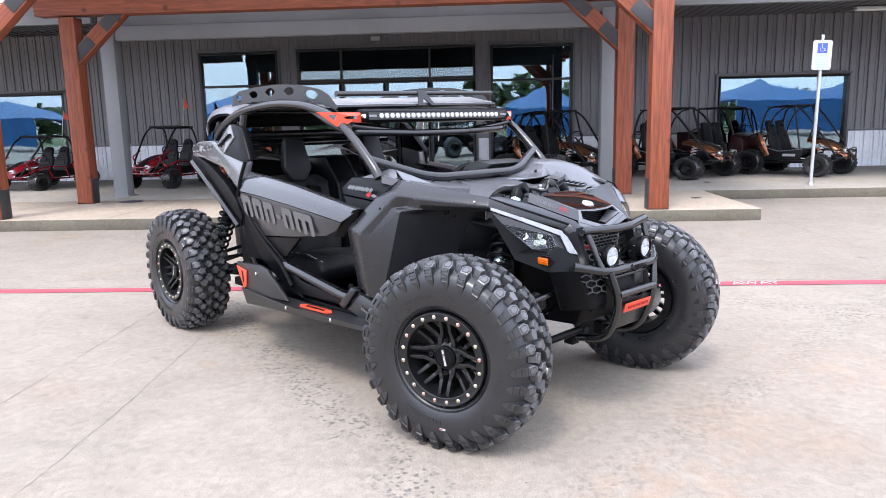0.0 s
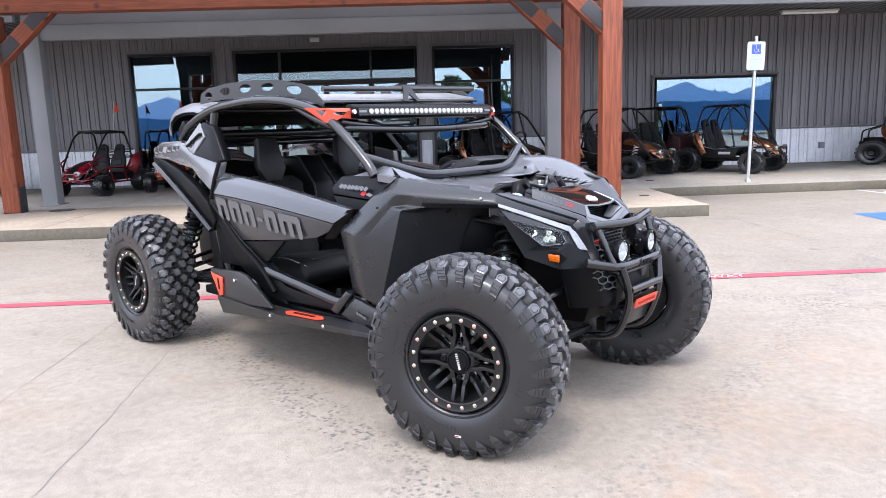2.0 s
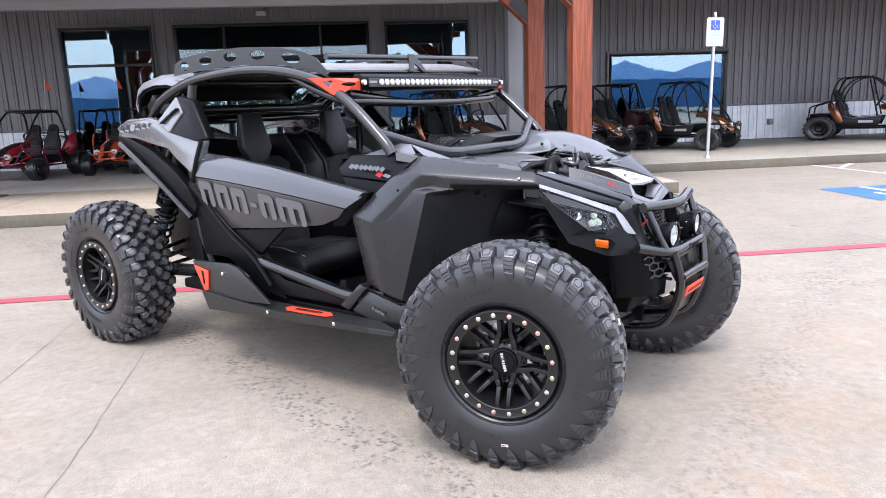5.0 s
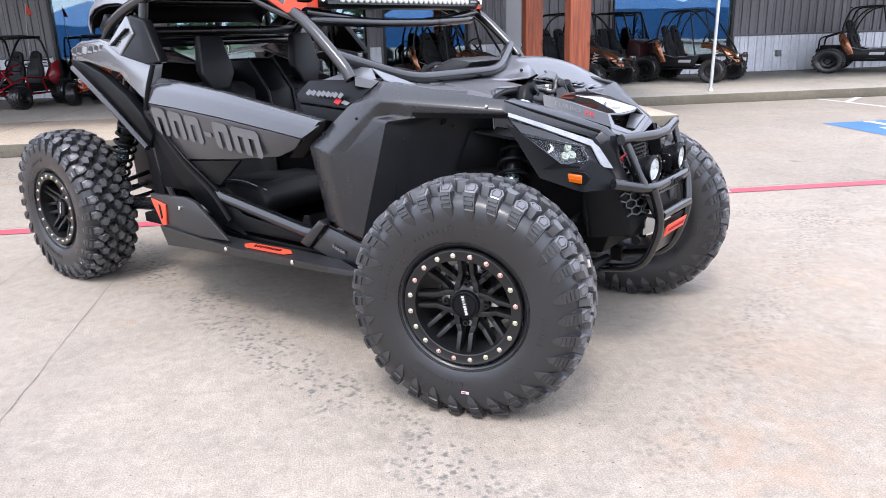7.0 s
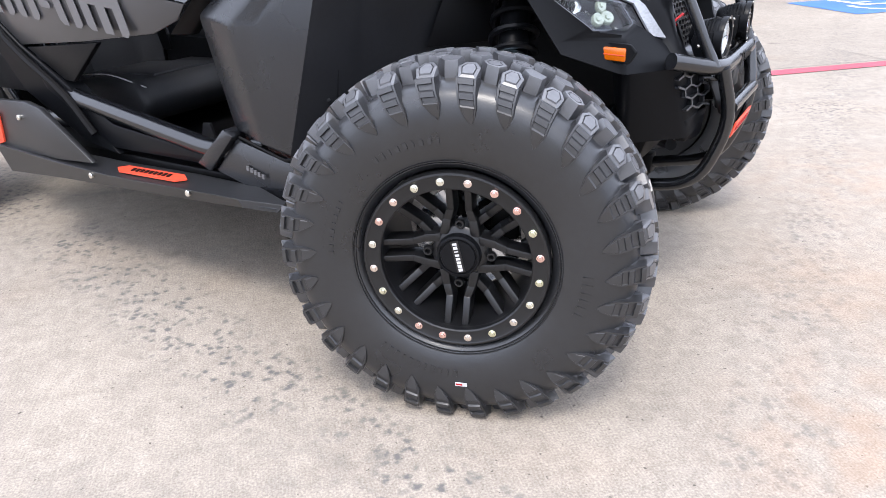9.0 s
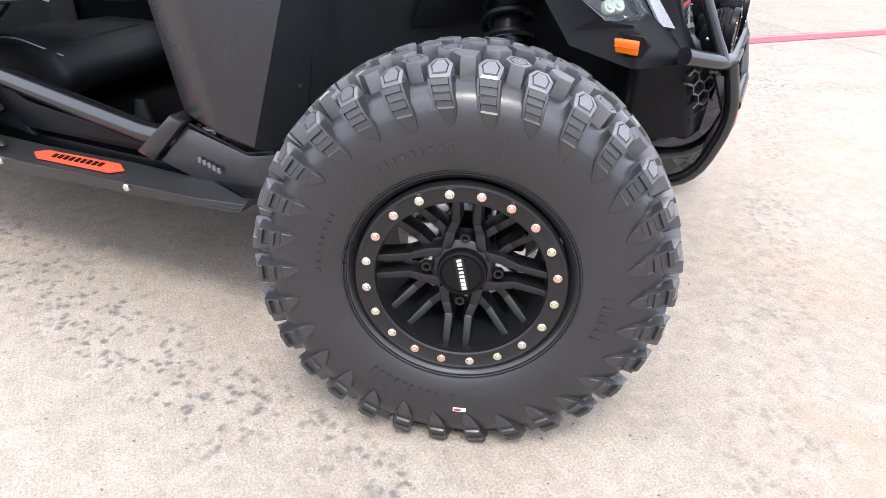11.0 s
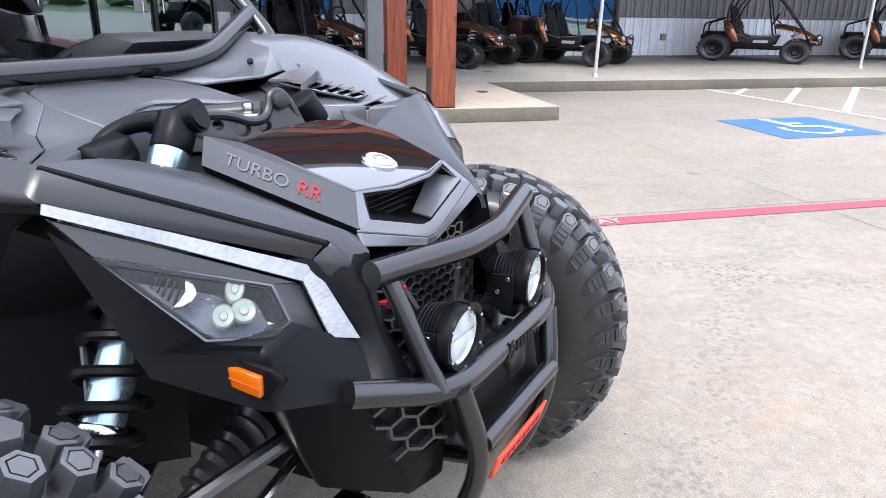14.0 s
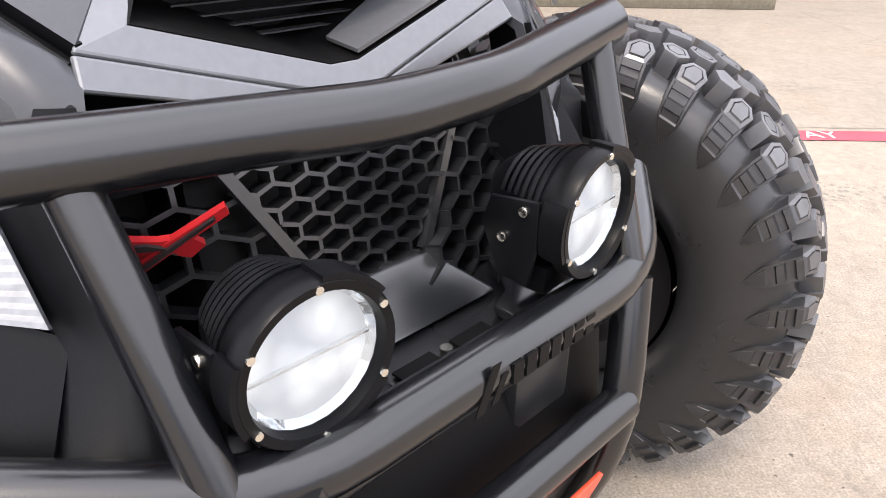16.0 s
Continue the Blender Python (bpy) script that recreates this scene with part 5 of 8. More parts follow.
d0, d1, g0, g1 = (2.60, 0.470, 0.968), (2.585, 0.445, 1.002), (2.818, 0.232, 0.862), (2.832, 0.214, 0.886)
n0, n2 = (2.34, 0.44, 0.955), (2.32, 0.44, 0.44)
L2b = (2.300, 0.588, 0.964)
fender = faceted([(A0, A1, B1, B0), (B0, B1, P1, P0), (P0, P1, P2, L1, P3), (P3, L1, L2, L3), (A0, B0, D0, K0), (K0, D0, C0), (B0, P0, P3, D0), (D0, P3, L3, E0), (E0, L3, L2, L2b),
                  (A1, A2, P2, P1, B1), (D0, E0, d0, d1, C0), (d0, g0, g1, d1), (E0, L2b, (2.60, 0.458, 0.954), d0)])
fenders = pair("fender", fender, FLARE, "grained black faceted fender flare", solid=0.010, smooth=40, soft=0.018, bevel=0.002)
for f, s in zip(fenders, (-1, 1)):
    for x, y, z in ((2.172, 0.636, 0.905), (2.10, 0.652, 0.940), (2.545, 0.487, 0.984)):
        part("fender_screw", Shape().disc((x, s * (y + 0.006), z), (0.25, s, 0.1), 0.0055, 0.010, 10), PLASTIC_DARK if z < 0.98 else BOLT, f, bevel=0.002)
inner = pair("wheel_arch_liner", faceted([(L2, L2b, (2.60, 0.457, 0.953), (2.60, 0.435, 0.940)), (L1, P2, (2.20, 0.585, 0.47), (2.285, 0.560, 0.925)), (L1, (2.285, 0.560, 0.925), L2), ((2.285, 0.560, 0.925), (2.20, 0.585, 0.47), n2, n0), (L2, (2.285, 0.560, 0.925), n0), (n0, n2, (2.50, 0.20, 0.42), (2.52, 0.20, 0.90))]), LINER, "deep black wheel arch liner", solid=0.008, smooth=40, soft=0.014)
for f, s in zip(inner, (-1, 1)):
    for x, y, z in ((2.205, 0.603, 0.742), (2.198, 0.606, 0.635), (2.262, 0.583, 0.87), (2.36, 0.425, 0.90)):
        part("liner_rivet", Shape().disc((x, s * (y + 0.006), z), (0.5, s, 0.1), 0.0060, 0.009, 10), PLASTIC, f, bevel=0.002)
    part("liner_seam", Shape().tube([(2.262, s * 0.572, 0.90), (2.225, s * 0.592, 0.74), (2.195, s * 0.602, 0.50)], 0.0025, 6, 0.05), PLASTIC, f)
    part("liner_port", Shape().lathe([(0.010, 0.0), (0.017, 0.0), (0.017, -0.008), (0.013, -0.010), (0.010, -0.008)], 18, closed=True), PLASTIC, f, place=Matrix.Translation((2.33, s * 0.452, 0.925)) @ Matrix.Rotation(radians(0 if s < 0 else 180), 4, "Z"))
pair("liner_panel", Shape().prism([(2.40, 0.372, 0.88), (2.50, 0.235, 0.88), (2.49, 0.235, 0.74), (2.365, 0.420, 0.74)], (0, 0.006, 0)), PLASTIC_DARK, bevel=0.002)
side_panels = pair("side_panel", Shape().prism([(1.735, 0.605, 1.012), (1.80, 0.590, 1.066), (2.15, 0.560, 1.074), (2.115, 0.612, 1.030), (2.03, 0.628, 0.968), (1.76, 0.618, 0.985)], (0, -0.03, 0)), PLASTIC, "black side panel with red and grey graphic", bevel=0.004)
for p, s in zip(side_panels, (-1, 1)):
    for x0, x1, z, h, mat in ((1.815, 1.835, 1.020, 0.015, DECAL_FAINT), (1.842, 1.862, 1.018, 0.015, DECAL_FAINT), (1.869, 1.887, 1.017, 0.015, DECAL_FAINT), (1.894, 1.912, 1.016, 0.015, DECAL_FAINT), (1.919, 1.937, 1.015, 0.015, DECAL_FAINT), (1.944, 1.950, 1.014, 0.015, DECAL_FAINT), (1.957, 1.975, 1.013, 0.015, DECAL_FAINT), (1.982, 2.000, 1.012, 0.015, DECAL_FAINT), (1.962, 1.990, 0.990, 0.016, DECAL_RED), (1.996, 2.030, 0.990, 0.009, DECAL_GREY)):
        part("graphic_bar", Shape().add([(x0, s * 0.628, z), (x1, s * 0.632, z - 0.008), (x1 + 0.01, s * 0.622, z + h - 0.008), (x0 + 0.01, s * 0.618, z + h)], [(0, 1, 2, 3)]), mat, p, solid=0.002, smooth=0)
pair("side_panel_lower", Shape().prism([(1.755, 0.615, 0.978), (2.025, 0.627, 0.962), (1.865, 0.638, 0.835), (1.83, 0.63, 0.86), (1.80, 0.62, 0.92)], (0, -0.05, 0)), PLASTIC, bevel=0.006)
pair("door_hinge_cover", Shape().prism([(1.935, 0.690, 0.925), (1.965, 0.675, 0.928), (1.93, 0.66, 0.885), (1.80, 0.655, 0.775), (1.74, 0.675, 0.775), (1.855, 0.692, 0.858)], (0, -0.03, 0)), PLASTIC_DARK, bevel=0.005)

# rock sliders
xs_ = [0.905, 1.20, 1.45, 1.75, 1.98, 2.10]
lowz = [0.306, 0.325, 0.336, 0.350, 0.362, 0.370]
crz = [0.402, 0.384, 0.377, 0.386, 0.392, 0.382]
upz = [0.408, 0.392, 0.392, 0.400, 0.398, 0.385]
lowr = [(x, 0.735, z) for x, z in zip(xs_, lowz)]
crr = [(x - 0.02 * (i == 0), 0.752 - 0.04 * (i == 5), z) for i, (x, z) in enumerate(zip(xs_, crz))]
upr = [(x, 0.668 + 0.03 * (i == 5), z) for i, (x, z) in enumerate(zip(xs_, upz))]
inr = [(x, 0.60, z - 0.005) for x, z in zip(xs_, lowz)]
slider = faceted([q for i in range(5) for q in ((lowr[i], crr[i], crr[i + 1], lowr[i + 1]), (crr[i], upr[i], upr[i + 1], crr[i + 1]), (lowr[i], lowr[i + 1], inr[i + 1], inr[i]))] + [(lowr[0], inr[0], upr[0], crr[0]), (lowr[5], crr[5], upr[5], inr[5])])
sliders = pair("rock_slider", slider, SKID, "satin black steel rock slider", solid=0.006, smooth=10, bevel=0.003)
for p, s in zip(sliders, (-1, 1)):
    kick = Shape().prism([(0.812, s * 0.738, 0.545), (1.095, s * 0.738, 0.556), (1.165, s * 0.738, 0.542), (1.375, s * 0.738, 0.398), (1.20, s * 0.742, 0.388), (0.885, s * 0.742, 0.400)], (0, -0.02 * s, 0))
    part("kick_panel", kick, SKID, p, bevel=0.004)
    part("corner_plate", Shape().prism([(0.832, s * 0.748, 0.526), (0.945, s * 0.748, 0.508), (0.935, s * 0.748, 0.412), (0.905, s * 0.748, 0.402)], (0, -0.008 * s, 0)), ORANGE, p, "orange-red triangular corner plate", bevel=0.002)
    part("corner_mark", Shape().add([(0.895, s * 0.7495, 0.505), (0.905, s * 0.7495, 0.435), (0.917, s * 0.7495, 0.445), (0.910, s * 0.7495, 0.502), (0.918, s * 0.7495, 0.455)][:4], [(0, 1, 2, 3)]), PLASTIC_DARK, p, solid=0.001, smooth=0)
    for x, y, z in ((1.37, 0.747, 0.364), (1.795, 0.749, 0.378), (1.055, 0.742, 0.505)):
        part("slider_bolt", Shape().disc((x, s * (y + 0.006), z), (0, s, 0.1), 0.0095, 0.012, 10), BOLT, p, "zinc bolt", bevel=0.002)
    loop = [(1.455 + u, v) for u, v in [(0.0, 0.0), (0.03, 0.019), (0.27, 0.019), (0.30, 0.0), (0.27, -0.019), (0.03, -0.019)]]
    tag = part("slider_tag", holed(loop, [], lambda u, v: (u, s * (0.714 - v * 0.98), 0.3915 + (u - 1.455) * 0.03 + v * 0.16), (0, 0.0, -0.004)), ORANGE, p, "orange-red name tag on the slider")
    for k in range(9):
        u = 1.53 + 0.019 * k
        part("tag_bar", Shape().box((u, s * 0.714, 0.3925 + (u - 1.455) * 0.03), (0.010, 0.016, 0.003), Matrix.Rotation(-s * 0.16, 4, "X")), PLASTIC_DARK, p, smooth=0)

# sills and body sides
pair("sill", Shape().prism([(1.12, 0.662, 0.545), (1.25, 0.662, 0.470), (1.38, 0.660, 0.425), (2.05, 0.650, 0.425), (2.06, 0.650, 0.458), (1.83, 0.655, 0.452), (1.40, 0.660, 0.500), (1.27, 0.665, 0.565), (1.12, 0.675, 0.690), (1.08, 0.675, 0.68)], (0, -0.06, 0)), PLASTIC, bevel=0.006)
boots = pair("sill_boot", Shape().prism([(1.835, 0.678, 0.425), (1.919, 0.670, 0.521), (2.083, 0.662, 0.477), (2.155, 0.655, 0.490), (2.105, 0.660, 0.352), (2.040, 0.668, 0.362)], (0, -0.05, 0)), FLARE, "satin black sill boot", bevel=0.006)
for p, s in zip(boots, (-1, 1)):
    part("boot_flange", Shape().prism([(1.777, s * 0.690, 0.442), (1.897, s * 0.690, 0.549), (1.930, s * 0.690, 0.532), (1.826, s * 0.690, 0.424)], (0, -0.06 * s, 0)), FLARE, p, bevel=0.006)
    part("boot_seam", Shape().tube([(1.931, s * 0.666, 0.526), (2.083, s * 0.668, 0.484), (2.15, s * 0.66, 0.496)], 0.0035, 6), PLASTIC_DARK, p)
    for k in range(5):
        part("boot_mark", Shape().box((1.955 + 0.013 * k, s * 0.6755, 0.448 - 0.004 * k), (0.009, 0.003, 0.012)), DECAL_GREY, p, smooth=0)
pair("body_side", Shape().prism([(0.690, 0.650, 0.90), (0.80, 0.68, 0.95), (0.845, 0.698, 0.905), (1.065, 0.690, 0.720), (1.245, 0.675, 0.600), (1.335, 0.662, 0.470), (1.40, 0.662, 0.405), (1.26, 0.672, 0.435), (1.03, 0.684, 0.570), (0.80, 0.655, 0.560), (0.765, 0.655, 0.750)], (0, -0.06, 0)), PLASTIC, bevel=0.008)
pair("body_side_rib", Shape().tube([(0.86, 0.700, 0.885), (1.06, 0.700, 0.70), (1.23, 0.685, 0.585), (1.32, 0.675, 0.465)], 0.012, 8, 0.08), PLASTIC_DARK)
pair("tail_sweep", Shape().prism([(0.030, 0.615, 1.150), (0.055, 0.62, 1.095), (0.10, 0.625, 1.085), (0.28, 0.645, 1.005), (0.52, 0.66, 0.875), (0.735, 0.66, 0.735), (0.80, 0.675, 0.80), (0.74, 0.68, 0.905), (0.62, 0.675, 0.985), (0.40, 0.655, 1.080), (0.20, 0.635, 1.130)], (0, -0.05, 0)), PLASTIC, "black plastic sweep behind the door", bevel=0.010)
pair("tail_sweep_edge", Shape().tube([(0.10, 0.642, 1.105), (0.28, 0.662, 1.025), (0.52, 0.676, 0.895), (0.76, 0.682, 0.745)], 0.014, 8, 0.1), FLARE)
shoulders = pair("shoulder_panel", Shape().prism([(0.015, 0.600, 1.195), (0.16, 0.615, 1.235), (0.40, 0.640, 1.243), (0.57, 0.655, 1.215), (0.72, 0.668, 1.160), (0.90, 0.676, 1.128), (0.888, 0.700, 1.040), (0.852, 0.702, 0.965), (0.79, 0.690, 0.975), (0.66, 0.682, 1.045), (0.60, 0.675, 1.085), (0.45, 0.66, 1.105), (0.25, 0.64, 1.135), (0.045, 0.61, 1.135)], (0, -0.05, 0)), GREY_BODY, "satin grey rear shoulder panel", bevel=0.010)
for p, s in zip(shoulders, (-1, 1)):
    for k in range(6):
        x = 0.075 + 0.062 * k
        y = s * (0.618 + 0.022 * k / 5)
        tall = 0.036 - 0.002 * k
        for shift, mat in ((0.0, DECAL_LIGHT), (0.010, SKID)):
            q = [(x + shift, y + s * (0.004 + shift * 0.1), 1.168 + 0.004 * k + shift), (x + 0.040 + shift * 0.5, y + s * (0.004 + shift * 0.1), 1.164 + 0.004 * k + shift), (x + 0.060 - shift * 0.4, y + s * (0.004 + shift * 0.1), 1.166 + 0.004 * k + tall), (x + 0.018 + shift * 0.8, y + s * (0.004 + shift * 0.1), 1.170 + 0.004 * k + tall)]
            part("graphic_bar", Shape().add(q, [(0, 1, 2, 3)]), mat, p, solid=0.002, smooth=0)
    part("shoulder_gap", Shape().tube([(0.905, s * 0.685, 1.125), (0.885, s * 0.712, 1.03), (0.848, s * 0.715, 0.93)], 0.011, 8, 0.05), PLASTIC_DARK, p)
pair("rear_deck", faceted([((0.02, 0.60, 1.19), (0.16, 0.615, 1.232), (0.40, 0.64, 1.240), (0.46, 0.28, 1.175), (0.06, 0.28, 1.13)), ((0.40, 0.64, 1.240), (0.72, 0.665, 1.158), (0.70, 0.28, 1.11), (0.46, 0.28, 1.175))]), GREY_BODY, solid=0.01, smooth=10, bevel=0.004)
pair("pillar_cover", faceted([((0.500, 0.660, 1.215), (0.685, 0.655, 1.340), (0.750, 0.670, 1.260), (0.650, 0.690, 1.165))]), GREY_BODY, solid=0.02, smooth=10, bevel=0.006)
pair("pillar_intake", Shape().prism([(0.690, 0.650, 1.343), (0.800, 0.640, 1.315), (0.950, 0.680, 1.136), (0.860, 0.695, 1.126), (0.660, 0.690, 1.162), (0.757, 0.667, 1.257)], (0, -0.05, 0)), PLASTIC, bevel=0.010)
for k in range(3):
    pair("intake_slot", Shape().box((0.60 + 0.05 * k, 0.676, 1.222 + 0.024 * k), (0.05, 0.02, 0.008), Matrix.Rotation(-0.4, 4, "Y")), PLASTIC_DARK)
dome = []
for x, z in ((0.56, 1.440), (0.44, 1.462), (0.32, 1.462), (0.22, 1.444), (0.155, 1.408), (0.135, 1.365), (0.150, 1.325)):
    dome += [(x + 0.02, -0.555, z - 0.055), (x + 0.006, -0.535, z - 0.018), (x, -0.48, z), (x - 0.01, 0.0, z + 0.008), (x, 0.48, z + 0.008), (x + 0.006, 0.535, z - 0.010), (x + 0.02, 0.555, z - 0.045)]
part("roof_visor", Shape().add(dome, [(7 * i + k, 7 * i + k + 1, 7 * i + k + 8, 7 * i + k + 7) for i in range(6) for k in range(6)]), VISOR, BUGGY, "pale rounded rear roof visor", solid=0.006, smooth=60)
part("headliner", Shape().add([(x + 0.012, y * 0.985, z - 0.014) for x, y, z in dome], [(7 * i + k, 7 * i + k + 1, 7 * i + k + 8, 7 * i + k + 7) for i in range(6) for k in range(6)]), PLASTIC_DARK, BUGGY, "black headliner", solid=0.004, smooth=60)
part("roof_lining", Shape().prism([(0.56, -0.55, 1.414), (1.10, -0.55, 1.426), (1.10, 0.55, 1.426), (0.56, 0.55, 1.414)], (0, 0, -0.004)).prism([(1.10, -0.55, 1.426), (1.64, -0.55, 1.396), (1.64, 0.55, 1.396), (1.10, 0.55, 1.426)], (0, 0, -0.004)), PLASTIC_DARK, BUGGY, "black roof lining")
pair("tail_lamp_bracket", Shape().prism([(0.27, 0.56, 1.30), (0.36, 0.575, 1.36), (0.40, 0.58, 1.33), (0.31, 0.565, 1.24)], (0, -0.04, 0)), PLASTIC, bevel=0.006)

# tub, bulkheads, engine bay
part("floor_pan", Shape().box((1.35, 0, 0.375), (1.60, 1.26, 0.05)), PLASTIC_DARK, BUGGY, bevel=0.01)
part("firewall", Shape().prism([(2.10, -0.56, 0.36), (2.16, -0.56, 0.36), (2.19, -0.54, 0.95), (2.14, -0.54, 0.95)], (0, 1.10, 0)), PLASTIC_DARK, BUGGY, bevel=0.01)
part("rear_bulkhead", Shape().prism([(0.70, -0.58, 0.38), (0.60, -0.58, 0.38), (0.46, -0.56, 1.10), (0.54, -0.56, 1.12)], (0, 1.14, 0)), PLASTIC_DARK, BUGGY, bevel=0.01)
part("cabin_box", Shape().prism([(0.56, -0.085, 0.60), (0.55, -0.085, 1.115), (0.80, -0.085, 1.125), (0.935, -0.085, 0.965), (1.00, -0.085, 0.60)], (0, 0.17, 0)), PLASTIC, BUGGY, "black moulded box between the seats", bevel=0.014)
pair("box_edge", Shape().tube([(0.80, 0.080, 1.128), (0.938, 0.080, 0.965), (0.99, 0.080, 0.66)], 0.006, 8, 0.02), SEAT_GREY)
part("rear_cross_bar", Shape().tube([(0.48, -0.56, 1.272), (0.48, 0.56, 1.268)], 0.024, 14), RUBBER, BUGGY, "padded black cross bar behind the seats")
part("engine_cover", Shape().prism([(0.54, -0.30, 0.36), (-0.10, -0.28, 0.40), (-0.16, -0.26, 0.80), (0.05, -0.30, 1.08), (0.46, -0.34, 1.12)], (0, 0.62, 0)), PLASTIC_DARK, BUGGY, bevel=0.02)
part("nose_core", Shape().prism([(2.16, -0.18, 0.40), (2.82, -0.14, 0.42), (2.88, -0.12, 0.60), (2.84, -0.12, 0.80), (2.70, -0.13, 0.87), (2.16, -0.2, 0.90)], (0, 0.30, 0)), PLASTIC_DARK, BUGGY, bevel=0.01)
part("dashboard", Shape().prism([(1.86, -0.55, 0.82), (2.12, -0.55, 0.78), (2.10, -0.55, 0.95), (1.985, -0.55, 1.040), (1.90, -0.55, 1.00), (1.84, -0.55, 0.92)], (0, 1.10, 0)), PLASTIC, BUGGY, bevel=0.02)
part("dash_hood", Shape().prism([(1.80, 0.14, 1.00), (1.96, 0.14, 1.04), (2.06, 0.14, 1.10), (1.93, 0.14, 1.115), (1.83, 0.14, 1.075)], (0, 0.30, 0)), RACK, BUGGY, "dark grey instrument hood", bevel=0.015)
part("dash_screen", Shape().box((1.808, 0.29, 1.045), (0.012, 0.20, 0.07), Matrix.Rotation(-0.3, 4, "Y")), GLOSS, BUGGY, "gloss black instrument screen", bevel=0.004)
part("console", Shape().prism([(0.95, -0.085, 0.40), (1.95, -0.085, 0.40), (1.95, -0.085, 0.86), (1.78, -0.085, 0.84), (1.45, -0.075, 0.66), (0.95, -0.075, 0.66)], (0, 0.17, 0)), PLASTIC, BUGGY, bevel=0.02)
part("glove_panel", Shape().prism([(1.845, -0.50, 0.86), (1.84, -0.16, 0.86), (1.87, -0.16, 0.98), (1.875, -0.50, 0.98)], (-0.015, 0, 0)), GREY_BODY, BUGGY, "grey dash panel", bevel=0.006)
part("grab_handle", Shape().tube([(1.82, -0.42, 0.93), (1.74, -0.42, 0.96), (1.74, -0.24, 0.96), (1.82, -0.24, 0.93)], 0.014, 10, 0.03), RUBBER, BUGGY)
sw = Shape().tube([(0.165 * math.cos(a), 0, 0.165 * math.sin(a)) for a in [2 * math.pi * k / 28 for k in range(28)]], 0.014, 10, closed=True)
for a in (0.35, 2.8, 4.71):
    sw.tube([(0.03 * math.cos(a), 0.02, 0.03 * math.sin(a)), (0.16 * math.cos(a), 0, 0.16 * math.sin(a))], 0.011, 8)
wheel_st = part("steering_wheel", sw, SEAT, BUGGY, place=Matrix.Translation((1.66, 0.30, 0.93)) @ Matrix.Rotation(radians(-90), 4, "Z") @ Matrix.Rotation(radians(-26), 4, "X"))
part("steering_boss", Shape().disc((0, -0.02, 0), (0, -1, 0), 0.045, 0.05, 18), PLASTIC, wheel_st, bevel=0.008)
part("steering_column", Shape().tube([(1.62, 0.30, 0.98), (1.88, 0.30, 0.90)], 0.028, 12), PLASTIC_DARK, BUGGY)

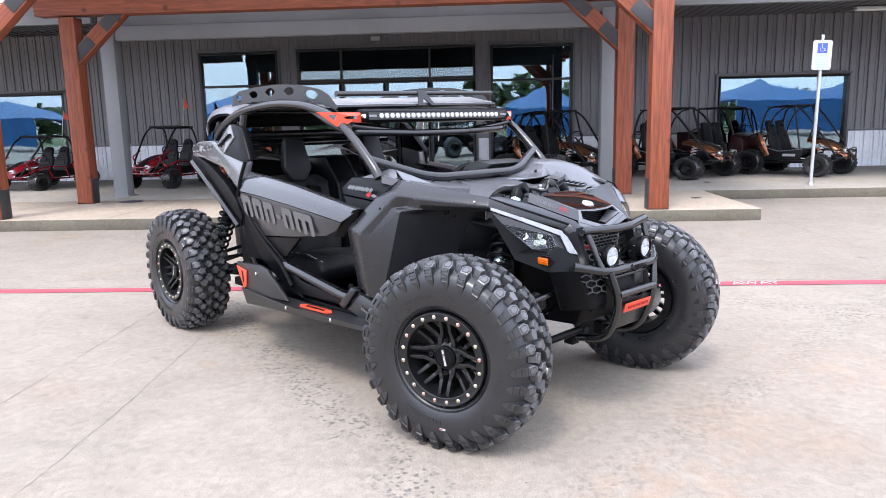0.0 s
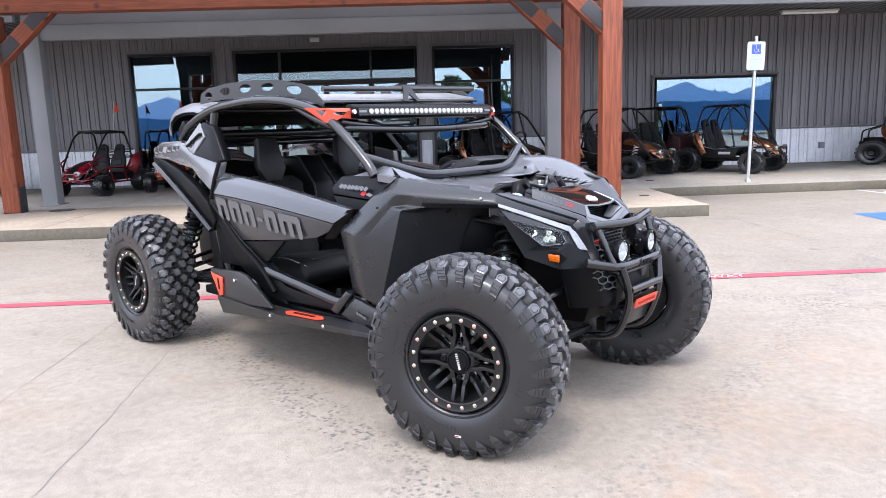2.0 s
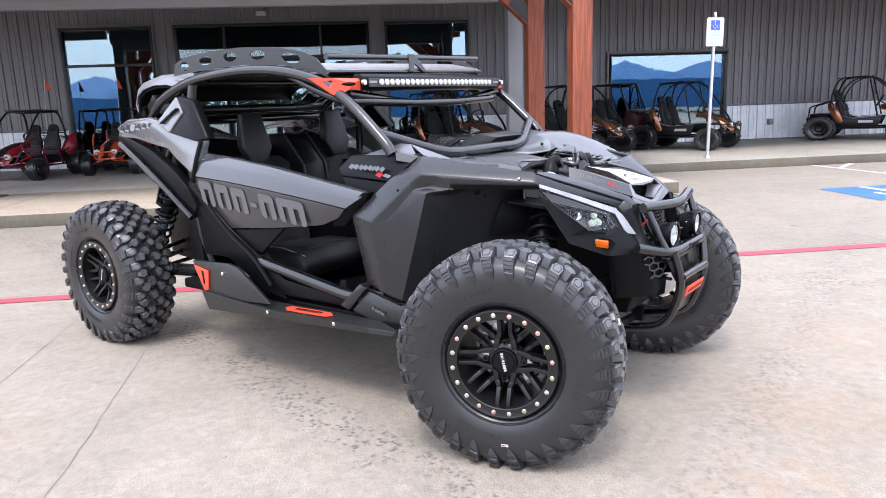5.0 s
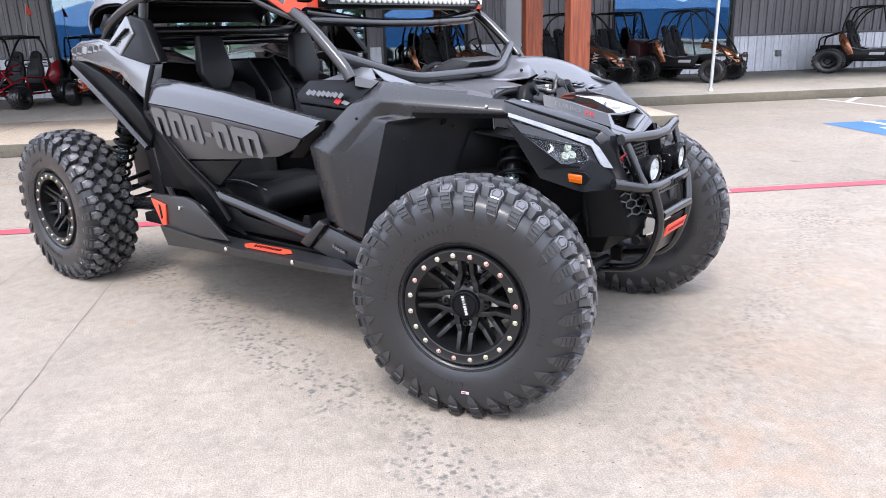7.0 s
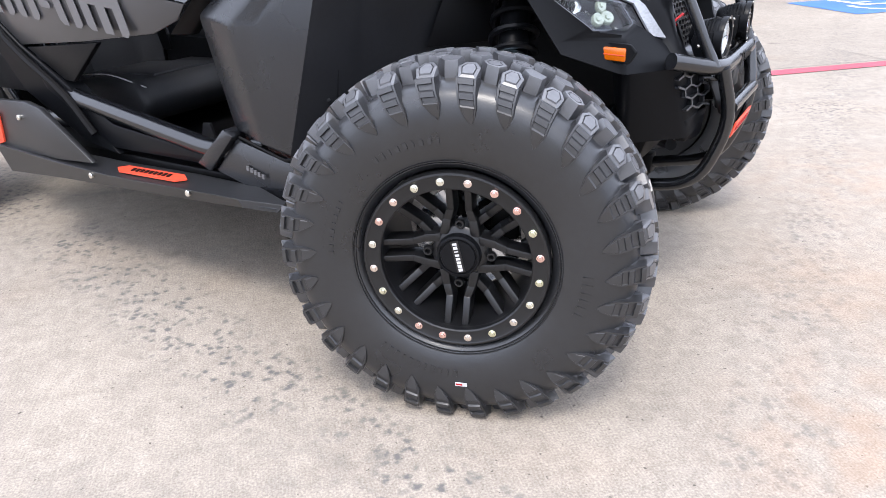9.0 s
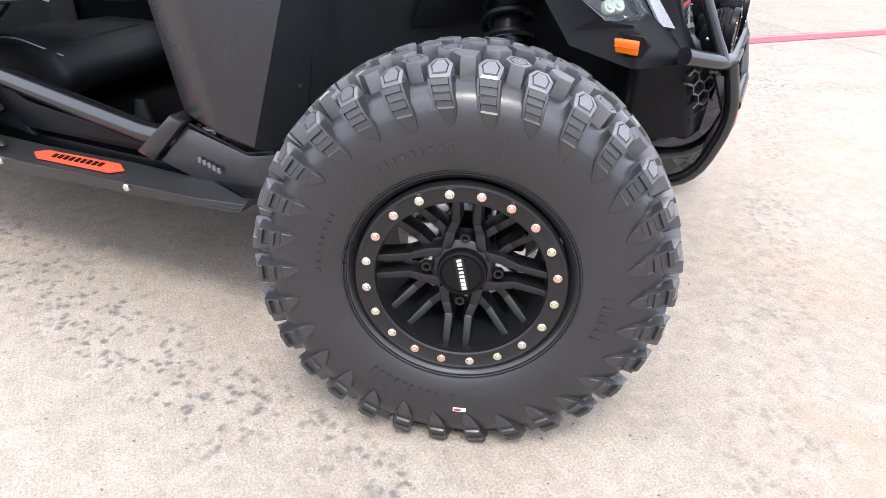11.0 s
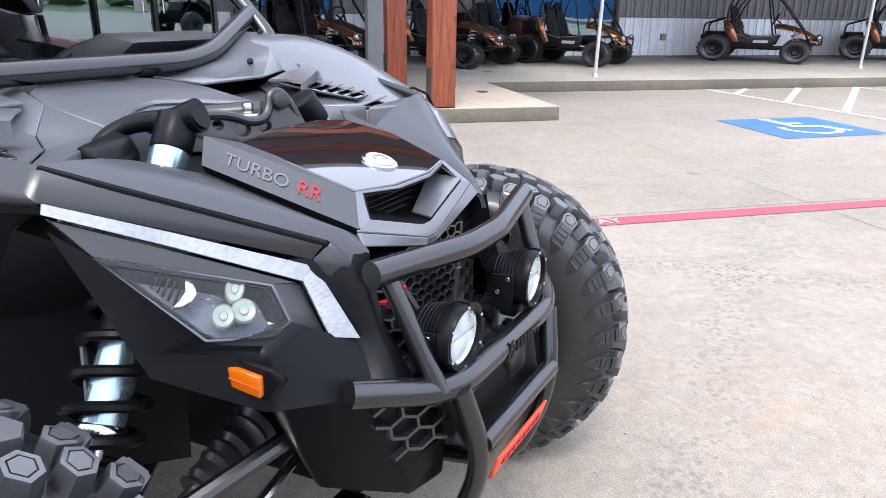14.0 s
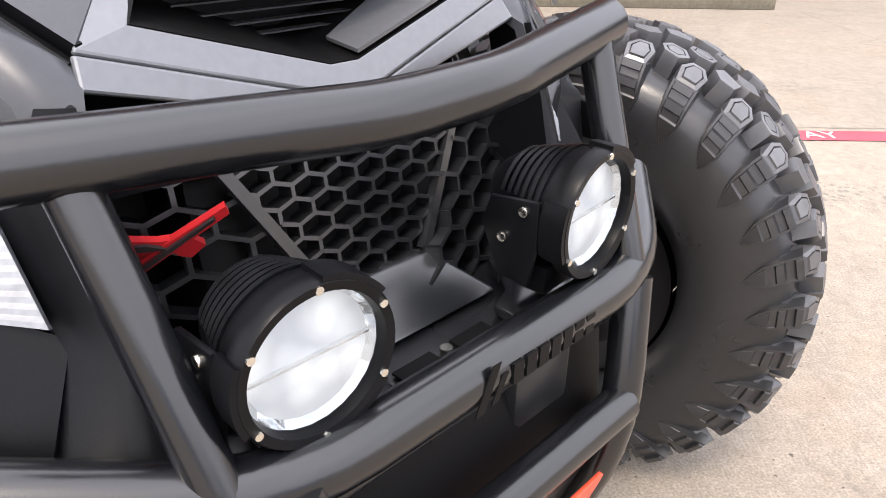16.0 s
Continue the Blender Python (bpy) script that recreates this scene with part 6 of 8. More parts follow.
for s in (-1, 1):
    yc = s * 0.295

    def seat_row(x, z, hw, back, rim=0.05):
        return [(x + back, yc - hw, z), (x + back, yc + hw, z), (x, yc + hw * 0.72, z + 0.01), (x, yc - hw * 0.72, z + 0.01)]

    rows = [(0.93, 0.52, 0.20, -0.16), (0.88, 0.70, 0.235, -0.15), (0.82, 0.86, 0.25, -0.12), (0.79, 0.96, 0.235, -0.10), (0.775, 1.02, 0.15, -0.09)]
    back = Shape()
    pts = []
    for x, z, hw, dx in rows:
        pts += [(x + 0.055, yc - hw, z), (x, yc - hw * 0.62, z), (x, yc + hw * 0.62, z), (x + 0.055, yc + hw, z), (x + dx, yc + hw * 0.9, z), (x + dx, yc - hw * 0.9, z)]
    back.add(pts, [(6 * i + k, 6 * i + (k + 1) % 6, 6 * i + 6 + (k + 1) % 6, 6 * i + 6 + k) for i in range(4) for k in range(6)] + [(5, 4, 3, 2, 1, 0), (24, 25, 26, 27, 28, 29)])
    st = part("seat", back, SEAT, BUGGY, "black faceted bucket seat", bevel=0.018, segments=3)
    head = Shape().add([(0.850, yc - 0.050, 0.985), (0.850, yc + 0.050, 0.985), (0.840, yc + 0.100, 1.065), (0.800, yc + 0.066, 1.250), (0.800, yc - 0.066, 1.250), (0.840, yc - 0.100, 1.065),
                        (0.785, yc - 0.050, 0.99), (0.785, yc + 0.050, 0.99), (0.765, yc + 0.085, 1.08), (0.750, yc + 0.060, 1.240), (0.750, yc - 0.060, 1.240), (0.765, yc - 0.085, 1.08)],
                       [(0, 1, 2, 5), (5, 2, 3, 4), (6, 11, 8, 7), (11, 10, 9, 8), (0, 6, 7, 1), (1, 7, 8, 2), (2, 8, 9, 3), (3, 9, 10, 4), (4, 10, 11, 5), (5, 11, 6, 0)])
    part("headrest", head, SEAT_GREY, st, bevel=0.014, segments=3)
    for k in (-1, 1):
        part("harness_slot", Shape().prism([(0.835, yc + k * 0.075, 0.955), (0.835, yc + k * 0.155, 0.945), (0.85, yc + k * 0.150, 0.895), (0.85, yc + k * 0.085, 0.905)], (-0.06, 0, 0)), PLASTIC_DARK, st, bevel=0.006)
        part("bolster", Shape().prism([(0.845, yc + k * 0.15, 0.87), (0.88, yc + k * 0.24, 0.84), (0.955, yc + k * 0.225, 0.56), (0.92, yc + k * 0.14, 0.56)], (-0.03, 0, 0)), SEAT_GREY, st, bevel=0.012)
    cush = Shape().prism([(0.86, yc - 0.22, 0.42), (1.36, yc - 0.23, 0.46), (1.40, yc - 0.23, 0.53), (1.34, yc - 0.22, 0.595), (1.10, yc - 0.20, 0.585), (0.92, yc - 0.20, 0.55)], (0, 0.44, 0))
    cu = part("seat_cushion", cush, SEAT, st, bevel=0.028, segments=3)
    part("cushion_insert", Shape().prism([(0.98, yc - 0.12, 0.578), (1.32, yc - 0.13, 0.602), (1.32, yc + 0.13, 0.602), (0.98, yc + 0.12, 0.578)], (0, 0, -0.02)), SEAT_GREY, st, bevel=0.008)
    part("seat_stitching", Shape().tube([(1.37, yc - 0.205, 0.575), (1.20, yc - 0.206, 0.604), (1.0, yc - 0.19, 0.585)], 0.0022, 5, 0.05), STITCH, st)
    part("belt", Shape().prism([(0.845, yc + s * 0.10, 0.94), (0.845, yc + s * 0.15, 0.94), (0.97, yc + s * 0.16, 0.58), (0.97, yc + s * 0.11, 0.58)], (0.008, 0, 0)), PLASTIC_DARK, st)
    part("seat_bracket", Shape().prism([(1.55, yc - 0.18, 0.41), (1.62, yc - 0.18, 0.41), (1.60, yc - 0.18, 0.48), (1.57, yc - 0.18, 0.48)], (0, 0.01, 0)), SKID, BUGGY, bevel=0.002)


# suspension
def coil(a, b, r, wire, turns, n=160):
    a, b = Vector(a), Vector(b)
    t = (b - a).normalized()
    s = t.orthogonal().normalized()
    u = t.cross(s)
    return Shape().tube([a.lerp(b, k / n) + (s * math.cos(2 * math.pi * turns * k / n) + u * math.sin(2 * math.pi * turns * k / n)) * r for k in range(n + 1)], wire, 7)


SILVER = 0.555


def shock(top, low, turns, name):
    for s in (-1, 1):
        a, b = Vector((top[0], s * top[1], top[2])), Vector((low[0], s * low[1], low[2]))
        body = part(name, Shape().tube([a, a.lerp(b, 0.30)], 0.028, 16), PLASTIC, BUGGY, "black coil-over shock absorber")
        part("shock_sleeve", Shape().tube([a.lerp(b, 0.055), a.lerp(b, 0.135)], 0.030, 20), CAN_BLUE, body, "pale blue anodised sleeve")
        part("shock_cap", Shape().tube([a.lerp(b, -0.045), a.lerp(b, 0.055)], 0.032, 20), PLASTIC, body, bevel=0.004)
        part("shock_collar", Shape().tube([a.lerp(b, 0.137), a.lerp(b, 0.17)], 0.036, 20), PLASTIC_DARK, body)
        part("preload_ring", Shape().tube([a.lerp(b, 0.30), a.lerp(b, 0.325)], 0.040, 20), CHROME, body, "bright preload ring", bevel=0.003)
        part("shock_body", Shape().tube([a.lerp(b, 0.325), a.lerp(b, SILVER)], 0.037, 18), PLASTIC, body)
        part("shock_cylinder", Shape().tube([a.lerp(b, SILVER), a.lerp(b, SILVER + 0.19)], 0.031, 20).tube([a.lerp(b, SILVER + 0.085), a.lerp(b, SILVER + 0.105)], 0.034, 20), CAN_BLUE, body, "bright shock cylinder")
        part("cylinder_cap", Shape().tube([a.lerp(b, SILVER + 0.19), a.lerp(b, SILVER + 0.225)], 0.036, 20), CHROME, body, bevel=0.004)
        part("shock_shaft", Shape().tube([a.lerp(b, SILVER + 0.20), a.lerp(b, 0.96)], 0.0115, 12), CHROME, body, "polished shaft")
        part("spring", coil(a.lerp(b, 0.24), a.lerp(b, 0.93), 0.054, 0.0085, turns), PLASTIC, body, "black coil spring")
        part("spring_seat", Shape().tube([a.lerp(b, 0.925), a.lerp(b, 0.96)], 0.050, 18), PLASTIC_DARK, body)
        part("shock_eye", Shape().tube([b - Vector((0.03, 0, 0)), b + Vector((0.03, 0, 0))], 0.022, 12), PLASTIC_DARK, body)


shock((2.497, 0.160, 0.990), (2.602, 0.490, 0.50), 8.5, "front_shock")
shock((0.42, 0.47, 1.02), (0.14, 0.56, 0.44), 9.5, "rear_shock")
for s in (-1, 1):
    def sy(p, s=s):
        return (p[0], s * p[1], p[2])

    part("lower_arm", Shape().tube([sy((2.84, 0.13, 0.405)), sy((2.66, 0.56, 0.30))], 0.017, 10).tube([sy((2.38, 0.15, 0.42)), sy((2.58, 0.56, 0.30))], 0.017, 10).tube([sy((2.62, 0.52, 0.31)), sy((2.62, 0.60, 0.30))], 0.028, 10), PLASTIC, BUGGY)
    part("upper_arm", Shape().tube([sy((2.80, 0.19, 0.60)), sy((2.66, 0.54, 0.49))], 0.015, 10).tube([sy((2.40, 0.19, 0.60)), sy((2.58, 0.54, 0.49))], 0.015, 10), TUBE, BUGGY)
    part("steering_knuckle", Shape().prism([sy((2.56, 0.585, 0.28)), sy((2.68, 0.585, 0.28)), sy((2.69, 0.57, 0.42)), sy((2.66, 0.555, 0.52)), sy((2.58, 0.555, 0.52)), sy((2.55, 0.57, 0.42))], (0, 0.03 * s, 0)), PLASTIC_DARK, BUGGY, bevel=0.01)
    part("tie_rod", Shape().tube([sy((2.74, 0.14, 0.52)), sy((2.75, 0.56, 0.40))], 0.009, 8), CHROME, BUGGY)
    boot = Shape()
    a, b = Vector(sy((2.62, 0.16, 0.50))), Vector(sy((2.62, 0.56, 0.386)))
    boot.tube([a, b], 0.014, 10)
    boot.tube([a.lerp(b, k / 40) for k in range(0, 15)], lambda q: 0.042 - 0.016 * q + 0.005 * math.cos(q * 38), 14)
    boot.tube([a.lerp(b, 0.72 + k / 60) for k in range(0, 15)], lambda q: 0.026 + 0.018 * q + 0.005 * math.cos(q * 38), 14)
    part("drive_shaft", boot, RUBBER, BUGGY, "black drive shaft with bellows boot")
    part("trailing_arm", Shape().tube([sy((1.02, 0.50, 0.44)), sy((0.50, 0.545, 0.42)), sy((0.02, 0.575, 0.386))], 0.034, 12, 0.1).prism([sy((0.12, 0.56, 0.33)), sy((-0.10, 0.56, 0.34)), sy((-0.08, 0.56, 0.46)), sy((0.12, 0.56, 0.47))], (0, 0.03 * s, 0)), TUBE, BUGGY, bevel=0.0)
    for z0, z1 in ((0.36, 0.33), (0.43, 0.42), (0.52, 0.47)):
        part("radius_rod", Shape().tube([sy((-0.06 + (z0 - 0.36) * 0.6, 0.16, z0)), sy((-0.04 + (z0 - 0.36), 0.57, z1))], 0.013, 10), TUBE, BUGGY)
    part("rear_drive_shaft", Shape().tube([sy((0.0, 0.16, 0.45)), sy((0.0, 0.57, 0.386))], 0.016, 10), RUBBER, BUGGY)
    part("brake_hose", Shape().tube([sy((2.52, 0.38, 0.72)), sy((2.60, 0.44, 0.60)), sy((2.57, 0.50, 0.50)), sy((2.62, 0.56, 0.44))], 0.006, 8, 0.05), RUBBER, BUGGY)

# cowl, hood, nose
lip_ = [(2.375, 0.180, 0.987), (2.330, 0.125, 0.991), (2.285, 0.065, 0.997), (2.262, 0.0, 1.000)]
front_ = [(x, -y, z) for x, y, z in lip_[:3]] + lip_[::-1]
rear_ = [(2.205, -0.180, 1.015), (2.12, -0.15, 1.026), (2.04, -0.07, 1.034), (2.03, 0.0, 1.035), (2.04, 0.07, 1.034), (2.12, 0.15, 1.026), (2.205, 0.180, 1.015)]
cowl = Shape().add(rear_ + front_ + [(x + 0.012, y, 0.90) for x, y, z in front_], [(i, i + 7, i + 8, i + 1) for i in range(6)] + [(i + 7, i + 14, i + 15, i + 8) for i in range(6)])
part("cowl", cowl, HOOD_GREY, BUGGY, "dark grey moulded cowl", solid=0.008, smooth=35, bevel=0.006)
part("cowl_lip", Shape().tube([(x, y, z + 0.001) for x, y, z in front_], 0.0055, 8), HOOD_GREY, BUGGY)
S0, SE, SF, SC, SB = (2.205, 0.180, 1.015), (2.375, 0.180, 0.987), (2.495, 0.366, 0.975), (2.255, 0.235, 0.972), (2.335, 0.275, 0.962)
pair("cowl_side", faceted([(S0, SE, SB, SC), (SE, (2.42, 0.25, 0.980), (2.465, 0.392, 0.968), SB), ((2.42, 0.25, 0.980), SF, (2.50, 0.392, 0.970), (2.465, 0.392, 0.968)), (SE, (2.38, 0.182, 0.89), (2.43, 0.25, 0.89), (2.42, 0.25, 0.980)), ((2.42, 0.25, 0.980), (2.43, 0.25, 0.89), (2.50, 0.37, 0.89), SF)]), HOOD_GREY, "dark grey cowl side beside the shock well", solid=0.007, smooth=25, bevel=0.005)
pair("cowl_ledge", faceted([(S0, SC, (2.16, 0.24, 0.975), (1.99, 0.28, 0.985), (2.03, 0.12, 1.030)), (SC, SB, (2.28, 0.33, 0.970), (2.16, 0.40, 0.985), (2.16, 0.24, 0.975))]), HOOD_GREY, "dark grey recessed cowl ledge", solid=0.006, smooth=25, bevel=0.004)
pair("cowl_valley", faceted([((2.16, 0.40, 0.985), (2.28, 0.33, 0.970), SB, (2.465, 0.392, 0.966), (2.50, 0.445, 0.985), (2.36, 0.50, 1.00), (2.16, 0.50, 1.02))]), HOOD_GREY, solid=0.006, bevel=0.003)
pair("pillar_shroud", faceted([((2.00, 0.52, 1.112), (2.075, 0.535, 1.110), (2.165, 0.44, 1.058), (2.06, 0.36, 1.052)), ((2.06, 0.36, 1.052), (2.165, 0.44, 1.058), (2.205, 0.37, 1.020), (2.185, 0.20, 1.018), (2.05, 0.18, 1.026)), ((2.075, 0.535, 1.110), (2.16, 0.56, 1.070), (2.19, 0.47, 1.030), (2.165, 0.44, 1.058)), ((2.165, 0.44, 1.058), (2.19, 0.47, 1.030), (2.205, 0.37, 1.020)), ((1.84, 0.585, 1.062), (2.00, 0.575, 1.072), (2.13, 0.566, 1.064), (2.075, 0.535, 1.110), (2.00, 0.52, 1.112), (1.92, 0.53, 1.085))]), HOOD_GREY, "dark grey shroud at the pillar foot", solid=0.007, smooth=25, bevel=0.008)
for s in (-1, 1):
    for x, y, z in ((2.059, 0.524, 1.110), (2.157, 0.376, 1.050), (2.07, 0.25, 1.042)):
        part("shroud_screw", Shape().disc((x, s * y, z + 0.004), (0.4, -0.5 * s, 0.8), 0.008, 0.008, 10), PLASTIC_DARK, BUGGY, bevel=0.002)
ledge_in, ledge_out = [(1.982, 0.552, 1.085), (2.085, 0.539, 1.072), (2.175, 0.499, 1.056), (2.257, 0.439, 1.040), (2.300, 0.278, 1.026)], [(2.051, 0.601, 1.080), (2.131, 0.575, 1.066), (2.212, 0.530, 1.050), (2.288, 0.469, 1.034), (2.353, 0.329, 1.018)]
pair("fender_ledge", grid([[Vector(v) for v in ledge_in], [Vector(a).lerp(Vector(b), 0.5) + Vector((0, 0, 0.004)) for a, b in zip(ledge_in, ledge_out)], [Vector(v) for v in ledge_out], [Vector(v) - Vector((0, 0, 0.03)) for v in ledge_out]]), HOOD_GREY, "smooth grey ledge inside the fender", solid=0.005, smooth=40)
# the far fender stands proud of the cowl as one smooth crown
crown_rows = []
for x, y, zc, zi in ((2.06, 0.545, 1.104, 1.075), (2.12, 0.540, 1.108, 1.050), (2.20, 0.535, 1.104, 1.026), (2.28, 0.530, 1.089, 1.008), (2.36, 0.525, 1.064, 0.995), (2.44, 0.518, 1.030, 0.985), (2.52, 0.505, 0.998, 0.975), (2.60, 0.480, 0.960, 0.955), (2.66, 0.440, 0.912, 0.920)):
    crown_rows.append([(x, y - 0.085, zi), (x, y - 0.060, zi + (zc - zi) * 0.55), (x, y - 0.028, zi + (zc - zi) * 0.90), (x, y, zc), (x, y + 0.035, zc - 0.008), (x, y + 0.068, zc - 0.034), (x, y + 0.085, zc - 0.085)])
nr = len(crown_rows)
part("fender_crown", Shape().add([p for r in crown_rows for p in r], [(7 * i + k, 7 * i + k + 1, 7 * i + k + 8, 7 * i + k + 7) for i in range(nr - 1) for k in range(6)]), HOOD_GREY, BUGGY, "smooth dark grey fender crown", solid=0.006, smooth=50)
part("crown_seam", Shape().tube([(2.494, 0.557, 0.992), (2.558, 0.450, 0.978), (2.611, 0.429, 0.952), (2.648, 0.441, 0.924)], 0.003, 6), PLASTIC_DARK, BUGGY)
part("crown_seam", Shape().tube([(2.515, 0.470, 0.995), (2.525, 0.515, 1.002), (2.535, 0.56, 0.985), (2.545, 0.590, 0.94)], 0.0035, 6), PLASTIC_DARK, BUGGY)
pair("well_rim", faceted([((2.495, 0.392, 0.972), (2.585, 0.445, 1.0), (2.60, 0.395, 0.985), (2.50, 0.366, 0.970)), ((2.50, 0.366, 0.970), (2.60, 0.395, 0.985), (2.60, 0.385, 0.90), (2.50, 0.36, 0.90))]), HOOD_GREY, solid=0.008, smooth=10, bevel=0.004)
part("well_floor", faceted([((2.27, -0.18, 0.895), (2.27, 0.18, 0.895), (2.44, 0.40, 0.885), (2.66, 0.37, 0.86), (2.66, -0.37, 0.86), (2.44, -0.40, 0.885))]), PLASTIC_DARK, BUGGY, solid=0.01)
part("well_cover", Shape().prism([(2.405, -0.205, 0.92), (2.470, -0.205, 0.92), (2.472, -0.205, 0.965), (2.455, -0.205, 0.990), (2.42, -0.205, 0.996), (2.405, -0.205, 0.985)], (0.02, -0.085, -0.012)), PLASTIC, BUGGY, bevel=0.010)
slab = []
for t in (0.0, 0.12, 0.3, 0.5, 0.7, 0.88, 1.0):
    a, b = Vector((2.608, 0.204, 0.946)).lerp(Vector((2.852, 0.168, 0.880)), t), Vector((2.588, 0.441, 1.001)).lerp(Vector((2.834, 0.216, 0.887)), t)
    slab.append([a.lerp(b, v) + Vector((0, 0, (0.026 - 0.012 * t) * math.sin(math.pi * v ** 1.25) * min(1.0, 0.55 + t))) for v in (0.0, 0.15, 0.32, 0.5, 0.68, 0.84, 0.94, 1.0)])
slab.append([Vector((2.874, 0.178, 0.868)).lerp(Vector((2.858, 0.207, 0.868)), v) for v in (0.0, 0.15, 0.32, 0.5, 0.68, 0.84, 0.94, 1.0)])
slab.append([Vector((2.880, 0.182, 0.846)).lerp(Vector((2.866, 0.206, 0.842)), v) for v in (0.0, 0.15, 0.32, 0.5, 0.68, 0.84, 0.94, 1.0)])
pair("bonnet_side", grid(slab), BONNET, "satin grey crowned bonnet side", solid=0.008, smooth=50)
pair("bonnet_gap", Shape().tube([(2.586, 0.444, 0.998), (2.70, 0.338, 0.944), (2.833, 0.217, 0.882)], 0.0035, 6), PLASTIC_DARK)
strips = []
for s, rear in ((-1, ((2.592, 0.190, 1.000), (2.608, 0.214, 0.962), (2.608, 0.206, 0.946), (2.627, 0.150, 0.987))), (1, ((2.592, 0.146, 1.000), (2.606, 0.172, 0.966), (2.606, 0.166, 0.950), (2.627, 0.112, 0.988)))):
    tip, foot = Vector((2.820, 0.131, 0.932)), Vector((2.852, 0.169, 0.893))
    top_, low_ = Vector(rear[0]), Vector(rear[1])

    def on_strip(u, v, lift=0.0, s=s, top_=top_, low_=low_, tip=tip, foot=foot):
        """A place on the strip's twisted face: u along it from the rear, v from its upper to its lower edge."""
        p = top_.lerp(tip, u).lerp(low_.lerp(foot, u), v)
        n = (tip.lerp(foot, v) - top_.lerp(low_, v)).cross(top_.lerp(tip, u) - low_.lerp(foot, u)).normalized()
        n = n if n.z > 0 else -n
        p += n * lift
        return Vector((p.x, s * p.y, p.z))

    face = [[on_strip(i / 10, j / 3) for j in range(4)] for i in range(11)]
    p = part("bonnet_strip", grid(face), BONNET, BUGGY, "grey bonnet strip with lettering" if s < 0 else "", solid=0.003, smooth=30)
    strips.append(p)
    edge = [[on_strip(i / 10, 1.0) for i in range(11)], [Vector((rear[2][0], s * rear[2][1], rear[2][2])).lerp(Vector((2.850, s * 0.166, 0.880)), i / 10) for i in range(11)]]
    part("strip_edge", grid(edge), PLASTIC, p, solid=0.004, smooth=30)
    part("strip_shelf", faceted([tuple((x, s * y, z) for x, y, z in (rear[0], (2.820, 0.131, 0.932), (2.709, 0.137, 0.966), rear[3]))]), BONNET, p, solid=0.004)
    part("strip_groove", Shape().tube([(2.606, s * rear[1][1], 0.948), (2.850, s * 0.172, 0.880)], 0.005, 6), PLASTIC_DARK, p)
    if s < 0:
        for word, size, mat, at, label in (("TURBO", 0.027, DECAL_FAINT, 0.36, "light grey word"), ("RR", 0.028, DECAL_RED, 0.70, "red printed letters")):
            me = lettering(word, size, mat, 0.0)
            for v in me.vertices:
                v.co = on_strip(at + (v.co.x * 1.25 + v.co.y * 0.25) / 0.262, 0.50 - v.co.y / 0.046, 0.0022)
            part("strip_lettering", me, mat, p, label)
ins = [(2.628, 0.152, 0.985), (2.818, 0.129, 0.934), (2.836, 0.050, 0.930), (2.836, -0.050, 0.930), (2.818, -0.129, 0.934), (2.628, -0.152, 0.985), (2.600, -0.06, 0.992), (2.600, 0.06, 0.992)]
mid = [(2.617, 0.065, 0.991), (2.700, 0.072, 0.973), (2.80, 0.060, 0.942), (2.80, -0.060, 0.942), (2.700, -0.072, 0.973), (2.617, -0.065, 0.991)]
el, er = (2.710, 0.145, 0.966), (2.710, -0.145, 0.966)
part("bonnet_insert", faceted([(mid[0], mid[1], mid[4], mid[5]), (mid[1], mid[2], mid[3], mid[4]), (ins[0], el, mid[1], mid[0]), (el, ins[1], mid[2], mid[1]), (ins[5], mid[5], mid[4], er), (er, mid[4], mid[3], ins[4]), (ins[1], ins[2], mid[2]), (ins[2], ins[3], mid[3], mid[2]), (ins[3], ins[4], mid[3]), (ins[7], ins[0], mid[0]), (ins[6], mid[5], ins[5]), (ins[7], mid[0], mid[5], ins[6])]), GLOSS, BUGGY, "gloss black bonnet insert", solid=0.006, smooth=14, bevel=0.004)
nrm = Vector((0.29, 0, 0.957))
bc = Vector((2.776, -0.005, 0.9475))
bdg = part("round_badge", Shape().disc(bc + nrm * 0.006, nrm, 0.030, 0.012, 32), CHROME, BUGGY, "round silver badge", bevel=0.003)
part("badge_face", Shape().disc(bc + nrm * 0.0085, nrm, 0.023, 0.003, 28), DECAL_WHITE, bdg, bevel=0.001)
part("badge_mark", Shape().tube([bc + nrm * 0.009 + Vector((0.010 * math.cos(a), 0.013 * math.sin(a), -0.003 * math.cos(a))) for a in [0.6, 1.6, 2.6, 3.6, 4.6]], 0.0022, 6), DECAL_LIGHT, bdg)
V0, V1, V2, V3 = Vector((2.195, 0.455, 1.026)), Vector((2.455, 0.452, 0.990)), Vector((2.455, 0.388, 0.986)), Vector((2.235, 0.345, 1.014))
vents = pair("louvre_vent", faceted([(V0, V1, V2, V3)]), GLOSS, "gloss black louvred vent panel", solid=0.006, bevel=0.002)
for p, s in zip(vents, (-1, 1)):
    for k in range(8):
        t = (k + 0.35) / 8.4
        a, b = V0.lerp(V1, t), V3.lerp(V2, t)
        q = [Vector((v.x, v.y * s, v.z + 0.0025)) for v in (a.lerp(b, 0.14), a.lerp(b, 0.86))]
        up = Vector((0.017, 0, 0.0012))
        part("louvre", Shape().prism([q[0], q[1], q[1] + up, q[0] + up], (0, 0, 0.0015)), GLOSS, p, smooth=0)
